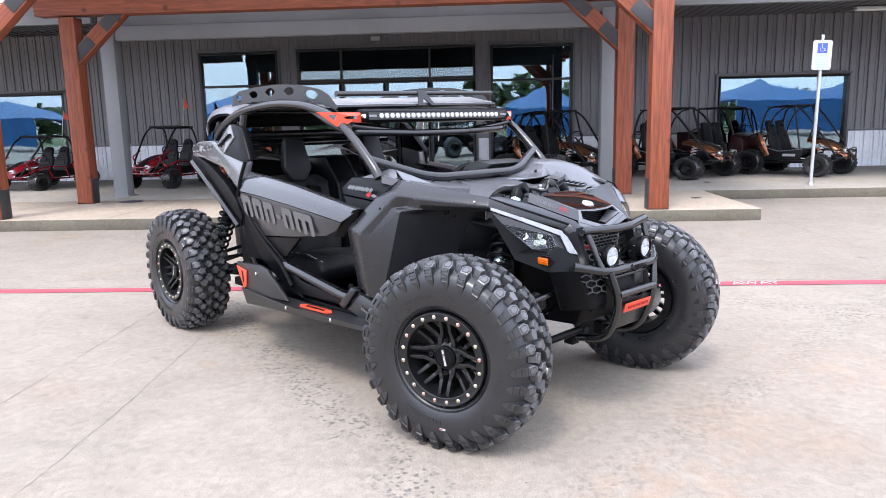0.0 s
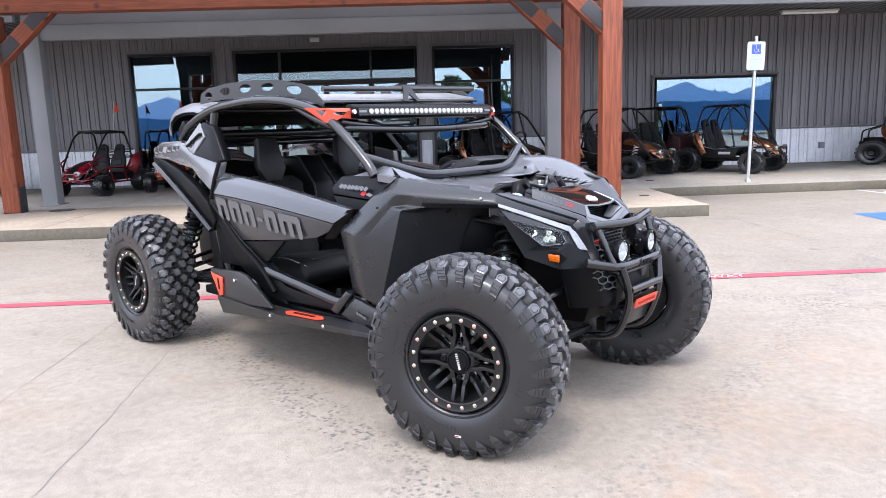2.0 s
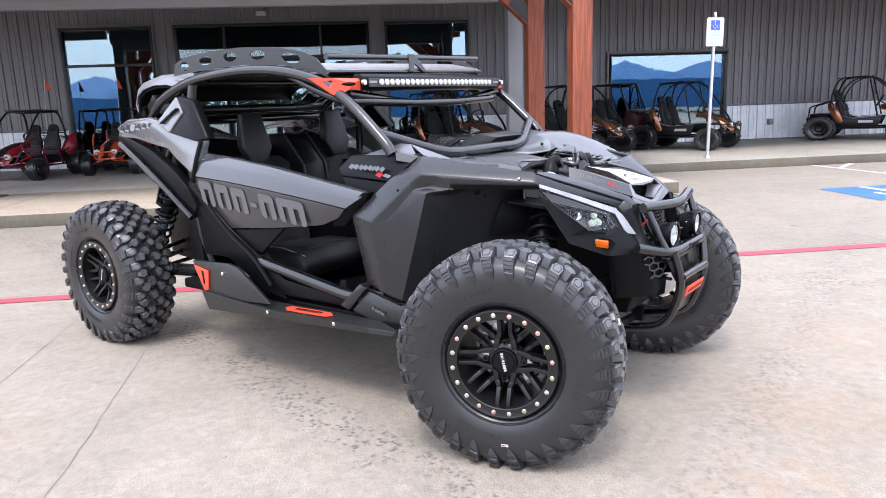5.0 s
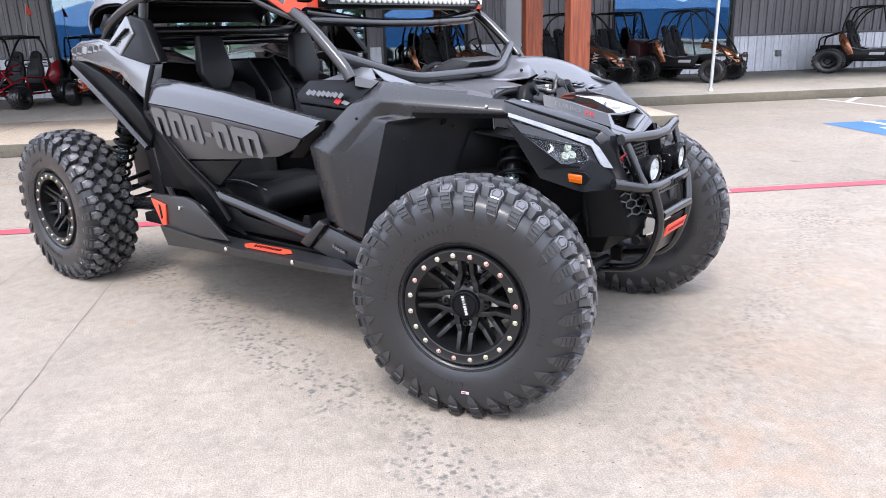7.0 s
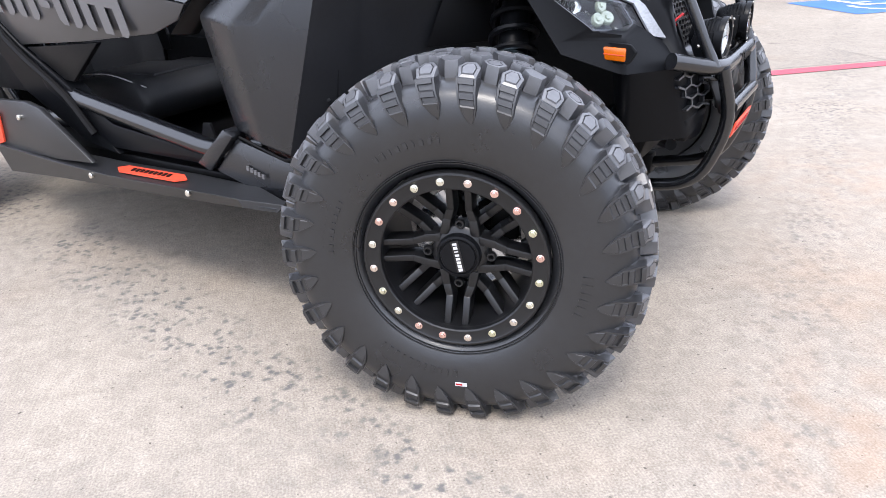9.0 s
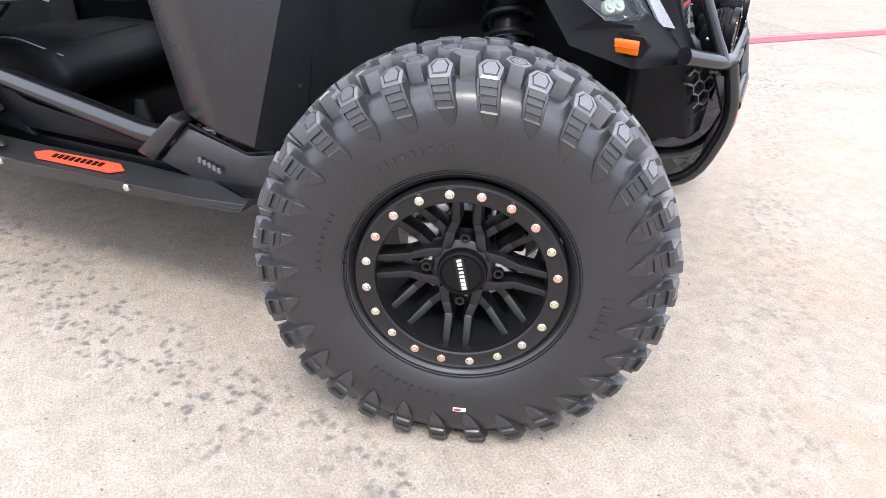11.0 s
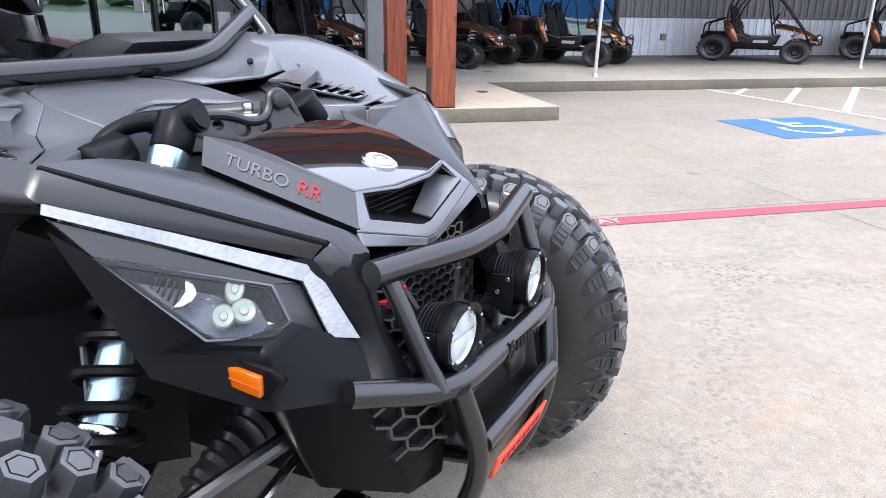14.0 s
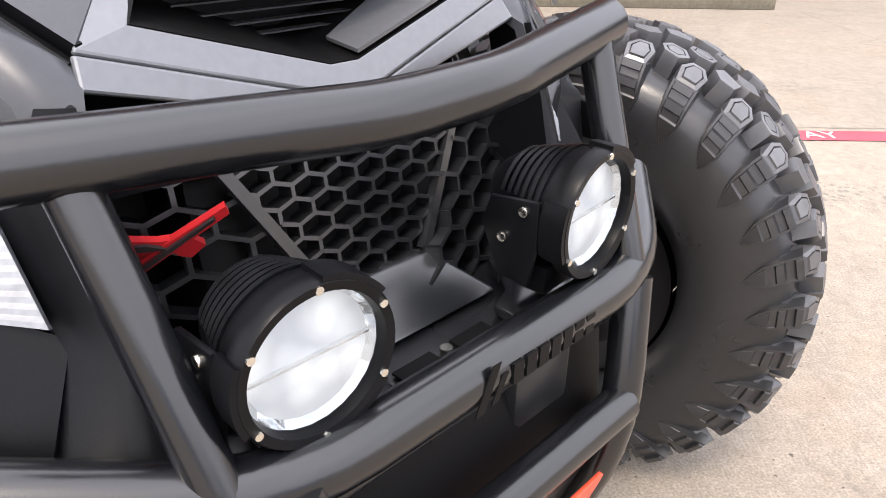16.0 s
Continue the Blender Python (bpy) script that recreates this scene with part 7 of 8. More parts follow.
web = holed([(-0.110, 1.010), (-0.072, 1.010), (-0.044, 1.006), (-0.014, 0.992), (0.012, 0.994), (0.028, 1.010), (0.034, 1.032), (0.050, 1.038), (0.064, 1.024), (0.068, 1.004), (0.085, 0.984), (0.090, 0.950), (-0.050, 0.950), (-0.110, 0.975)],
            [oval(-0.031, 0.979, 0.014, 0.011, 12), oval(0.008, 0.981, 0.013, 0.010, 12), oval(-0.070, 0.990, 0.009, 0.008, 10)],
            lambda u, w: (2.528 + 0.35 * u - 0.3 * (w - 0.975), u, w), (-0.018, 0.006, 0))
part("tower_casting", web, SKID, BUGGY, "black cast shock tower brace with lightening holes", smooth=30, bevel=0.003)
part("casting_rim", Shape().tube([(2.482, -0.115, 1.006), (2.492, -0.072, 1.008), (2.505, -0.044, 1.003), (2.517, -0.014, 0.990), (2.526, 0.012, 0.992), (2.524, 0.028, 1.010), (2.520, 0.036, 1.034), (2.526, 0.052, 1.038), (2.534, 0.066, 1.020), (2.542, 0.078, 0.992), (2.550, 0.094, 0.955)], 0.0085, 10, 0.012), SKID, BUGGY)
part("tower_brace", Shape().tube([(2.36, -0.10, 0.985), (2.44, -0.02, 0.996), (2.50, 0.035, 1.002)], 0.020, 12, 0.05).tube([(2.40, 0.14, 0.985), (2.47, 0.09, 0.995), (2.52, 0.05, 1.005)], 0.018, 12, 0.05), SKID, BUGGY, "black cast brace arm", bevel=0.003)
part("tower_bolt", Shape().tube([(2.500, 0.000, 0.996), (2.500, 0.000, 1.003)], 0.021, 18).tube([(2.500, 0.000, 1.003), (2.500, 0.000, 1.020)], 0.0105, 6), BOLT, BUGGY, "zinc bolt", bevel=0.002)
part("tower_ear", Shape().tube([(2.522, 0.050, 1.022), (2.545, 0.040, 1.024)], 0.016, 14), SKID, BUGGY, bevel=0.004)
horn = part("air_horn", Shape().tube([(2.40, -0.245, 0.955), (2.405, -0.205, 0.990), (2.44, -0.170, 1.006), (2.490, -0.148, 1.006), (2.528, -0.136, 1.018)], lambda q: 0.014 + 0.013 * q ** 3, 20, 0.03), PLASTIC, BUGGY, "black curved breather horn")
part("horn_mouth", Shape().disc((2.5295, -0.1355, 1.0190), (0.032, 0.010, 0.018), 0.0230, 0.003, 22), PLASTIC_DARK, horn)
pair("hose", Shape().tube([(2.43, 0.10, 0.985), (2.40, 0.18, 0.992), (2.43, 0.25, 0.975), (2.48, 0.28, 0.92)], 0.008, 10, 0.05), RUBBER)

# scoop
inner_loop = [(2.826, 0.116, 0.926), (2.850, 0.138, 0.900), (2.862, 0.012, 0.862), (2.862, -0.012, 0.862), (2.850, -0.138, 0.900), (2.826, -0.116, 0.926), (2.842, -0.046, 0.921), (2.842, 0.046, 0.921)]
outer_loop = [(2.818, 0.131, 0.934), (2.853, 0.172, 0.890), (2.874, 0.014, 0.843), (2.874, -0.014, 0.843), (2.853, -0.172, 0.890), (2.818, -0.131, 0.934), (2.839, -0.050, 0.929), (2.839, 0.050, 0.929)]
scoop = Shape().add(inner_loop + outer_loop, [(i, (i + 1) % 8, (i + 1) % 8 + 8, i + 8) for i in range(8)])
deep = [(x - 0.10, y * 0.80, z + 0.012) for x, y, z in inner_loop]
part("scoop_frame", scoop, HOOD_GREY, BUGGY, "satin grey bonnet scoop frame", solid=0.005, smooth=10, bevel=0.002)
part("scoop_duct", Shape().add(inner_loop + deep, [(i, (i + 1) % 8, (i + 1) % 8 + 8, i + 8) for i in range(8)]), PLASTIC_DARK, BUGGY, solid=0.003)
part("scoop_cheek", faceted([tuple(Vector(inner_loop[a]).lerp(Vector(deep[a]), k) + Vector((0, 0, 0.0034)) for a, k in ((1, 0.0), (2, 0.0), (2, 0.34), (1, 0.55)))]), HOOD_GREY, BUGGY, "satin grey cheek inside the scoop", solid=0.003)
for k in range(9):
    z = 0.875 + 0.0075 * k
    part("scoop_slat", Shape().box((2.80 - 0.004 * k, 0, z), (0.010, 0.17, 0.0012)), SCREEN, BUGGY)
part("scoop_back", Shape().box((2.765, 0, 0.890), (0.01, 0.22, 0.08)), PLASTIC_DARK, BUGGY)
lip = faceted([((2.853, 0.172, 0.889), (2.874, 0.014, 0.842), (2.872, 0.014, 0.828), (2.866, 0.176, 0.872)), ((2.874, 0.014, 0.842), (2.874, -0.014, 0.842), (2.872, -0.014, 0.828), (2.872, 0.014, 0.828)), ((2.853, -0.172, 0.889), (2.866, -0.176, 0.872), (2.872, -0.014, 0.828), (2.874, -0.014, 0.842))])
part("nose_lip", lip, HOOD_GREY, BUGGY, solid=0.006, smooth=10, bevel=0.002)
column = []
for a, b, swell in (((2.822, 0.228, 0.866), (2.878, 0.184, 0.868), 0.004), ((2.836, 0.226, 0.842), (2.884, 0.184, 0.842), 0.010), ((2.853, 0.222, 0.806), (2.893, 0.186, 0.806), 0.014), ((2.874, 0.217, 0.768), (2.903, 0.185, 0.768), 0.015), ((2.898, 0.214, 0.744), (2.922, 0.182, 0.736), 0.012), ((2.938, 0.240, 0.700), (2.957, 0.186, 0.690), 0.004)):
    a, b = Vector(a), Vector(b)
    column.append([a + Vector((-0.030, 0.022, -0.004))] + [a.lerp(b, v) + Vector((1.0, 0.1, 0)) * swell * math.sin(math.pi * v) for v in (0.0, 0.15, 0.35, 0.55, 0.75, 0.9, 1.0)] + [b + Vector((-0.045, -0.004, 0))])
pair("nose_cap", faceted([((2.836, 0.214, 0.884), (2.860, 0.206, 0.866), (2.868, 0.206, 0.840), (2.838, 0.227, 0.840), (2.820, 0.232, 0.862))]), FLARE, solid=0.006, bevel=0.002)
pair("nose_side", grid(column), PLASTIC, "smooth black nose column beside the grille", solid=0.006, smooth=50)


# grilles
def honeycomb(corner, ux, uy, width, height, cell, bar, depth, inside, flat_=1.0):
    """A lattice of hexagon bars in the plane of ux, uy."""
    s = Shape()
    corner, ux, uy = Vector(corner), Vector(ux).normalized(), Vector(uy).normalized()
    nz = ux.cross(uy)
    seen = set()
    r = cell / math.sqrt(3)
    for j in range(int(height / (1.5 * r * flat_)) + 2):
        for i in range(int(width / cell) + 2):
            cx, cy = i * cell + (cell / 2 if j % 2 else 0), j * 1.5 * r
            v = [(cx + r * math.sin(k * math.pi / 3), (cy + r * math.cos(k * math.pi / 3)) * flat_) for k in range(6)]
            for a, b in zip(v, v[1:] + v[:1]):
                key = (round(a[0] + b[0], 4), round(a[1] + b[1], 4))
                if key in seen or not inside(*[(p + q) / 2 for p, q in zip(a, b)]):
                    continue
                seen.add(key)
                d = Vector((b[0] - a[0], b[1] - a[1], 0)).normalized()
                n = Vector((-d.y, d.x, 0)) * bar / 2
                q = [Vector((*a, 0)) - n, Vector((*b, 0)) - n, Vector((*b, 0)) + n, Vector((*a, 0)) + n]
                s.prism([corner + ux * p.x + uy * p.y for p in q], -nz * depth)
    return s


gx, gy = Vector((0, 1, 0)), Vector((0.20, 0, -1)).normalized()
def rib_at(v):
    """Half width between the two grille ribs at the depth v below the grille's top."""
    return 0.118 - 0.58 * max(0.0, v - 0.006)


part("grille", honeycomb((2.848, -0.180, 0.838), gx, gy, 0.36, 0.19, 0.0270, 0.0030, 0.016, lambda u, v: 0.002 < v < 0.140 and abs(u - 0.180) < rib_at(v), 0.60), GRILLE, BUGGY, "black honeycomb grille", smooth=0)
for s in (-1, 1):
    lean_x = Vector((-0.30, s * 1.0, 0))
    part("grille_wing", honeycomb((2.868, s * 0.028, 0.838), lean_x, gy, 0.20, 0.20, 0.042, 0.0036, 0.018, lambda u, v: 0.002 < v < 0.185 and rib_at(v) - 0.026 < u < 0.158 - 0.30 * max(0, v - 0.05), 0.62), GRILLE, BUGGY, "black honeycomb grille with wide cells", smooth=0)
    for k in range(4):
        part("grille_louvre", Shape().prism([(2.842, s * 0.185, 0.840 - 0.009 * k), (2.856, s * 0.105, 0.843 - 0.009 * k), (2.866, s * 0.105, 0.838 - 0.009 * k), (2.852, s * 0.185, 0.835 - 0.009 * k)], (0, 0, -0.002)), PLASTIC, BUGGY, smooth=0)
part("grille_back", faceted([((2.780, -0.19, 0.850), (2.780, 0.19, 0.850), (2.822, 0.17, 0.655), (2.822, -0.17, 0.655))]), PLASTIC_DARK, BUGGY, solid=0.006)
pair("grille_rib", Shape().tube([(2.860, 0.118, 0.834), (2.890, 0.048, 0.712)], 0.0058, 4), GRILLE)
part("grille_keel", Shape().prism([(2.892, -0.050, 0.712), (2.892, 0.050, 0.712), (2.935, 0.09, 0.676), (2.935, -0.09, 0.676)], (-0.03, 0, -0.008)), GRILLE, BUGGY, bevel=0.004)
part("winch_shelf", Shape().prism([(2.86, -0.20, 0.672), (2.86, 0.20, 0.672), (3.01, 0.15, 0.668), (3.01, -0.15, 0.668)], (0, 0, -0.012)), FLARE, BUGGY, bevel=0.004)
pair("shelf_step", Shape().prism([(2.88, 0.19, 0.674), (2.90, 0.115, 0.674), (2.945, 0.085, 0.673), (2.955, 0.06, 0.673), (2.985, 0.06, 0.671), (2.985, 0.16, 0.671)], (0, 0, 0.010)), FLARE, bevel=0.003)
for k in range(2):
    part("shelf_slot", Shape().box((2.962, -0.028 + 0.056 * k, 0.6728), (0.014, 0.036, 0.0020)), PLASTIC_DARK, BUGGY, smooth=0)
part("shelf_bolt", Shape().disc((2.962, 0.0, 0.676), (0, 0, 1), 0.005, 0.004, 8), BOLT, BUGGY)
xb = Matrix.Translation((2.874, -0.1605, 0.776)) @ Matrix.Rotation(-0.40, 4, "Z") @ Matrix.Rotation(0.22, 4, "Y")
BADGE = [("red_badge_bar", DECAL_RED, 0.0, [(-90, -55), (-75, -85), (143, 83), (137, 102)]), ("red_badge_bar", DECAL_RED, -0.0012, [(-130, 62), (-50, 52), (20, 34), (72, 34), (97, 8), (70, -20), (52, -12), (40, 0), (-20, 8), (-118, 40)]),
         ("grey_badge_bar", SKID, 0.0028, [(-72, -58), (-62, -66), (118, 78), (116, 84)]), ("grey_badge_bar", SKID, 0.0016, [(-74, 46), (0, 34), (40, 16), (-18, 22)])]
for nm, mat, lift_x, outline in BADGE:
    part(nm, Shape().prism([(0.004 + lift_x, h * 0.00033, v * 0.00028) for h, v in outline], (-0.006, 0, 0)), mat, BUGGY, "crossed red badge on the grille" if mat is DECAL_RED else "", place=xb, smooth=0)

# headlamps and running lights
LAMP_RIM = [(2.645, 0.432, 0.893), (2.800, 0.290, 0.842), (2.833, 0.296, 0.799), (2.827, 0.320, 0.783), (2.772, 0.384, 0.792)]
for s in (-1, 1):
    def sy(x, y, z, s=s):
        return Vector((x, s * y, z))

    rim_pts = [sy(*v) for v in LAMP_RIM]
    cen = sum(rim_pts, Vector()) / 5
    nz = (rim_pts[1] - rim_pts[0]).cross(rim_pts[4] - rim_pts[0]).normalized()
    if nz.y * s < 0:
        nz = -nz
    back = [cen + (p - cen) * 0.72 - nz * 0.05 for p in rim_pts]
    bucket = part("headlamp", Shape().add(rim_pts + back, [(i, (i + 1) % 5, (i + 1) % 5 + 5, i + 5) for i in range(5)] + [(5, 6, 7, 8, 9)]), LAMP_BOWL, BUGGY, "clear headlamp with frosted clover optic", solid=0.003, smooth=10)
    cover = [cen + (p - cen) * 0.985 + nz * 0.005 for p in rim_pts]
    part("lamp_cover", Shape().add(cover + [cen + nz * 0.010], [(i, (i + 1) % 5, 5) for i in range(5)]), LENS, bucket, "clear lamp lens", smooth=60).visible_shadow = False
    along, upv = (rim_pts[2] - rim_pts[0]).normalized(), nz.cross((rim_pts[2] - rim_pts[0]).normalized())
    if upv.z < 0:
        upv = -upv
    turn = Vector((0, -1, 0)).rotation_difference(nz).to_matrix().to_4x4()
    for x, y, z, r, tall in ((2.766, 0.323, 0.840, 0.0125, 1.5), (2.770, 0.350, 0.813, 0.0145, 1.1), (2.783, 0.327, 0.815, 0.0165, 1.0)):
        part("lamp_reflector", Shape().lathe([(0.0, -0.002), (r * 0.30, -0.0025), (r * 0.42, 0.0005), (r * 0.85, -0.0015), (r, 0.001), (r * 0.95, 0.010), (0.0, 0.012)], 18), LAMP_PETAL, bucket, "frosted lamp petal", place=Matrix.Translation(sy(x, y, z)) @ turn @ Matrix.Diagonal((1, 1, tall, 1)), smooth=50)
    crescent = [(-0.004, 0.030), (0.006, 0.022), (0.012, 0.008), (0.010, -0.008), (0.002, -0.022), (-0.006, -0.028), (-0.002, -0.012), (0.0, 0.006), (-0.004, 0.018)]
    part("lamp_crescent", Shape().prism([cen + along * (u * 1.2 - 0.058) + upv * (v * 0.75 + 0.004) - nz * 0.014 for u, v in crescent], -nz * 0.016), REFLECTOR, bucket, "curved chrome lamp crescent", bevel=0.002)
    # randomly scattered mirror chips, added to stand for glints in the bowl
    rnd_lamp, jewel = random.Random(5), Shape()
    for k in range(34):
        u, v = rnd_lamp.uniform(-0.05, 0.07), rnd_lamp.uniform(-0.024, 0.020)
        q, r = cen + along * u + upv * v - nz * 0.034, rnd_lamp.uniform(0.0015, 0.006)
        jewel.prism([q + along * r * math.cos(a_) + upv * r * 0.4 * math.sin(a_) + nz * rnd_lamp.uniform(-0.003, 0.003) for a_ in (0.4, 2.4, 4.6)], -nz * 0.002)
    tagged(part("lamp_sparkle", jewel, REFLECTOR, bucket, "small mirror chips added as glints in the lamp bowl", smooth=0), kind="stuff")
    for k in range(5):
        q = cen - along * (0.066 + 0.008 * k) + upv * (0.002 + 0.003 * k) - nz * 0.020
        part("lamp_step", Shape().tube([q - upv * 0.014, q + upv * 0.012], 0.0022, 5), PLASTIC_DARK, bucket)
    part("lamp_trim", Shape().prism([cen + (rim_pts[i] - cen) * k - nz * 0.006 for i, k in ((1, 0.99), (2, 0.99), (2, 0.80), (1, 0.82))], -nz * 0.012), PLASTIC, bucket)
    part("lamp_brow_trim", Shape().prism([cen + (rim_pts[i] - cen) * k - nz * 0.006 for i, k in ((0, 0.98), (1, 0.98), (1, 0.86), (0, 0.86))], -nz * 0.008), PLASTIC_DARK, bucket)
    # running light: a ridged strip along the lamp's upper and front edge
    upper = [sy(2.612, 0.462, 0.960), sy(2.700, 0.360, 0.913), sy(2.817, 0.226, 0.848), sy(2.886, 0.222, 0.757)]
    lower = [sy(2.614, 0.466, 0.948), sy(2.706, 0.366, 0.897), sy(2.813, 0.247, 0.833), sy(2.860, 0.253, 0.765)]
    rows_, count = [], 90
    for k in range(count + 1):
        t = k / count * 3
        i = min(2, int(t))
        out = nz * (0.0063 if k % 2 else 0.0060)
        rows_ += [upper[i].lerp(upper[i + 1], t - i) + out, lower[i].lerp(lower[i + 1], t - i) + out]
    part("running_light", Shape().add(rows_, [(2 * k, 2 * k + 1, 2 * k + 3, 2 * k + 2) for k in range(count)]), DRL, BUGGY, "white ridged running light strip", solid=0.006, smooth=0)
pair("lamp_brow", faceted([((2.61, 0.462, 0.945), (2.704, 0.367, 0.896), (2.811, 0.249, 0.832), LAMP_RIM[1], LAMP_RIM[0]), ((2.811, 0.249, 0.832), (2.859, 0.255, 0.764), (2.845, 0.285, 0.792), LAMP_RIM[2], LAMP_RIM[1])]), FLARE, solid=0.006, smooth=10, bevel=0.002)
p0, p1, p2, p3, p4, p5, p6 = (2.60, 0.455, 0.925), (2.745, 0.392, 0.778), (2.832, 0.345, 0.775), (2.885, 0.215, 0.748), (2.935, 0.255, 0.700), (2.835, 0.352, 0.695), (2.715, 0.425, 0.745)
pair("lamp_surround", faceted([(p0, LAMP_RIM[0], LAMP_RIM[4], p1, p6), (p1, p2, p5, p6), (p2, (2.845, 0.285, 0.792), p3, p4, p5), (p1, LAMP_RIM[4], LAMP_RIM[3], LAMP_RIM[2], (2.845, 0.285, 0.792), p2)]), PLASTIC, "black plastic lamp surround", solid=0.010, smooth=40, soft=0.014)
pair("nose_wing", faceted([(p5, p4, (2.960, 0.215, 0.530), (2.812, 0.245, 0.505)), (p5, (2.812, 0.245, 0.505), (2.78, 0.20, 0.52), (2.79, 0.29, 0.70)), (p4, (2.960, 0.190, 0.69), (2.975, 0.150, 0.56), (2.960, 0.215, 0.530))]), PLASTIC, "black plastic nose wing", solid=0.010, smooth=40, soft=0.018)
for s in (-1, 1):
    house = part("marker_housing", Shape().prism([(2.764, s * 0.352, 0.768), (2.850, s * 0.352, 0.764), (2.862, s * 0.335, 0.745), (2.850, s * 0.352, 0.720), (2.764, s * 0.352, 0.724)], (0, s * 0.012, 0)), PLASTIC, BUGGY, bevel=0.004)
    part("amber_marker", Shape().prism([(2.772, s * 0.362, 0.759), (2.843, s * 0.362, 0.756), (2.843, s * 0.362, 0.727), (2.772, s * 0.362, 0.731)], (0, s * 0.010, 0)), AMBER, house, "amber side marker", bevel=0.003)
    part("marker_seam", Shape().box((2.8075, s * 0.3725, 0.7425), (0.069, 0.0012, 0.0016), Matrix.Rotation(0.05, 4, "Y")), ORANGE, house, smooth=0)
for s in (-1, 1):
    ux = Vector((0.045, -0.115 * s, 0)).normalized()
    part("wing_grille", honeycomb((2.925, s * 0.262, 0.690), ux, (0.15, 0, -1), 0.13, 0.15, 0.046, 0.0045, 0.012, lambda u, v: 0.0 < v < 0.090 and 0.3 * v < u < 0.125, 0.62), GRILLE, BUGGY, "black honeycomb side grille", smooth=0)
    part("wing_grille_back", faceted([((2.905, s * 0.262, 0.695), (2.955, s * 0.12, 0.690), (2.965, s * 0.12, 0.54), (2.935, s * 0.21, 0.54))]), PLASTIC_DARK, BUGGY, solid=0.006)
    part("wing_foot", Shape().prism([(2.955, s * 0.225, 0.575), (2.985, s * 0.145, 0.60), (2.975, s * 0.135, 0.52), (2.955, s * 0.205, 0.515)], (-0.03, 0, 0)), PLASTIC, BUGGY, bevel=0.008)

# front bumper
TR = 0.0162
part("bumper_top_tube", Shape().tube([(2.920, -0.240, 0.862), (2.966, -0.055, 0.858), (2.972, 0.030, 0.862), (2.942, 0.195, 0.876)], 0.0185, 18, 0.025), TUBE, BUGGY, "satin black bumper tube", bevel=0.0)
part("bumper_middle_tube", Shape().tube([(2.925, -0.300, 0.722), (3.008, -0.176, 0.690), (3.014, 0.170, 0.696), (2.930, 0.285, 0.722)], 0.0190, 18, 0.06), TUBE, BUGGY, "satin black bumper tube")
part("bumper_upright", Shape().tube([(2.925, -0.211, 0.852), (3.000, -0.196, 0.694)], 0.0135, 16), TUBE, BUGGY)
part("bumper_upright", Shape().tube([(2.950, 0.168, 0.870), (3.010, 0.158, 0.705)], 0.0135, 16), TUBE, BUGGY)
pair("bumper_lower_tube", Shape().tube([(3.012, 0.165, 0.690), (3.040, 0.130, 0.560), (2.975, 0.120, 0.385), (2.775, 0.110, 0.350)], TR, 16, 0.075), TUBE)
part("bumper_cross_tube", Shape().tube([(3.035, -0.135, 0.592), (3.035, 0.135, 0.592)], TR, 16), TUBE, BUGGY)
pair("bumper_mount", Shape().box((2.775, 0.112, 0.352), (0.05, 0.05, 0.06)), PLASTIC_DARK, bevel=0.006)
part("bumper_skid", Shape().prism([(3.030, -0.12, 0.560), (3.030, 0.12, 0.560), (2.985, 0.105, 0.425), (2.985, -0.105, 0.425)], (-0.005, 0, 0)), SKID, BUGGY, "brushed steel skid plate", bevel=0.001)
part("nose_plate", Shape().prism([(2.985, -0.165, 0.662), (2.985, 0.165, 0.662), (3.015, 0.135, 0.575), (3.015, -0.135, 0.575)], (-0.006, 0, 0)), PLASTIC_DARK, BUGGY, "black plate behind the bumper", bevel=0.002)
tag = part("bumper_tag", Shape().prism([(3.043, -0.098, 0.548), (3.043, 0.098, 0.548), (3.031, 0.098, 0.508), (3.031, -0.098, 0.508)], (0.005, 0, -0.001)), ORANGE, BUGGY, "orange-red name tag on the bumper", bevel=0.0015)
for k in range(8):
    part("tag_bar", Shape().box((3.0435, -0.070 + 0.02 * k, 0.528), (0.0026, 0.010, 0.012), Matrix.Rotation(0.29, 4, "Y")), DECAL_RED, tag, smooth=0)
for k in range(7):
    part("tube_mark", Shape().box((3.0300, -0.005 + 0.0135 * k, 0.693), (0.002, 0.010, 0.016)), PLASTIC_DARK, BUGGY, "dark engraved bar" if k == 0 else "", smooth=0)
part("tube_emblem", Shape().prism([(3.0290, -0.045, 0.677), (3.0290, -0.036, 0.677), (3.0290, -0.022, 0.709), (3.0290, -0.030, 0.709)], (0.001, 0, 0)).prism([(3.0290, -0.030, 0.679), (3.0290, -0.023, 0.679), (3.0290, -0.014, 0.698), (3.0290, -0.020, 0.698)], (0.001, 0, 0)), PLASTIC_DARK, BUGGY, smooth=0)
part("tow_hook_block", Shape().prism([(2.96, 0.03, 0.665), (3.005, 0.03, 0.66), (3.005, 0.03, 0.60), (2.96, 0.03, 0.585)], (0, 0.07, 0)), SKID, BUGGY, "dark cast winch block", bevel=0.008)
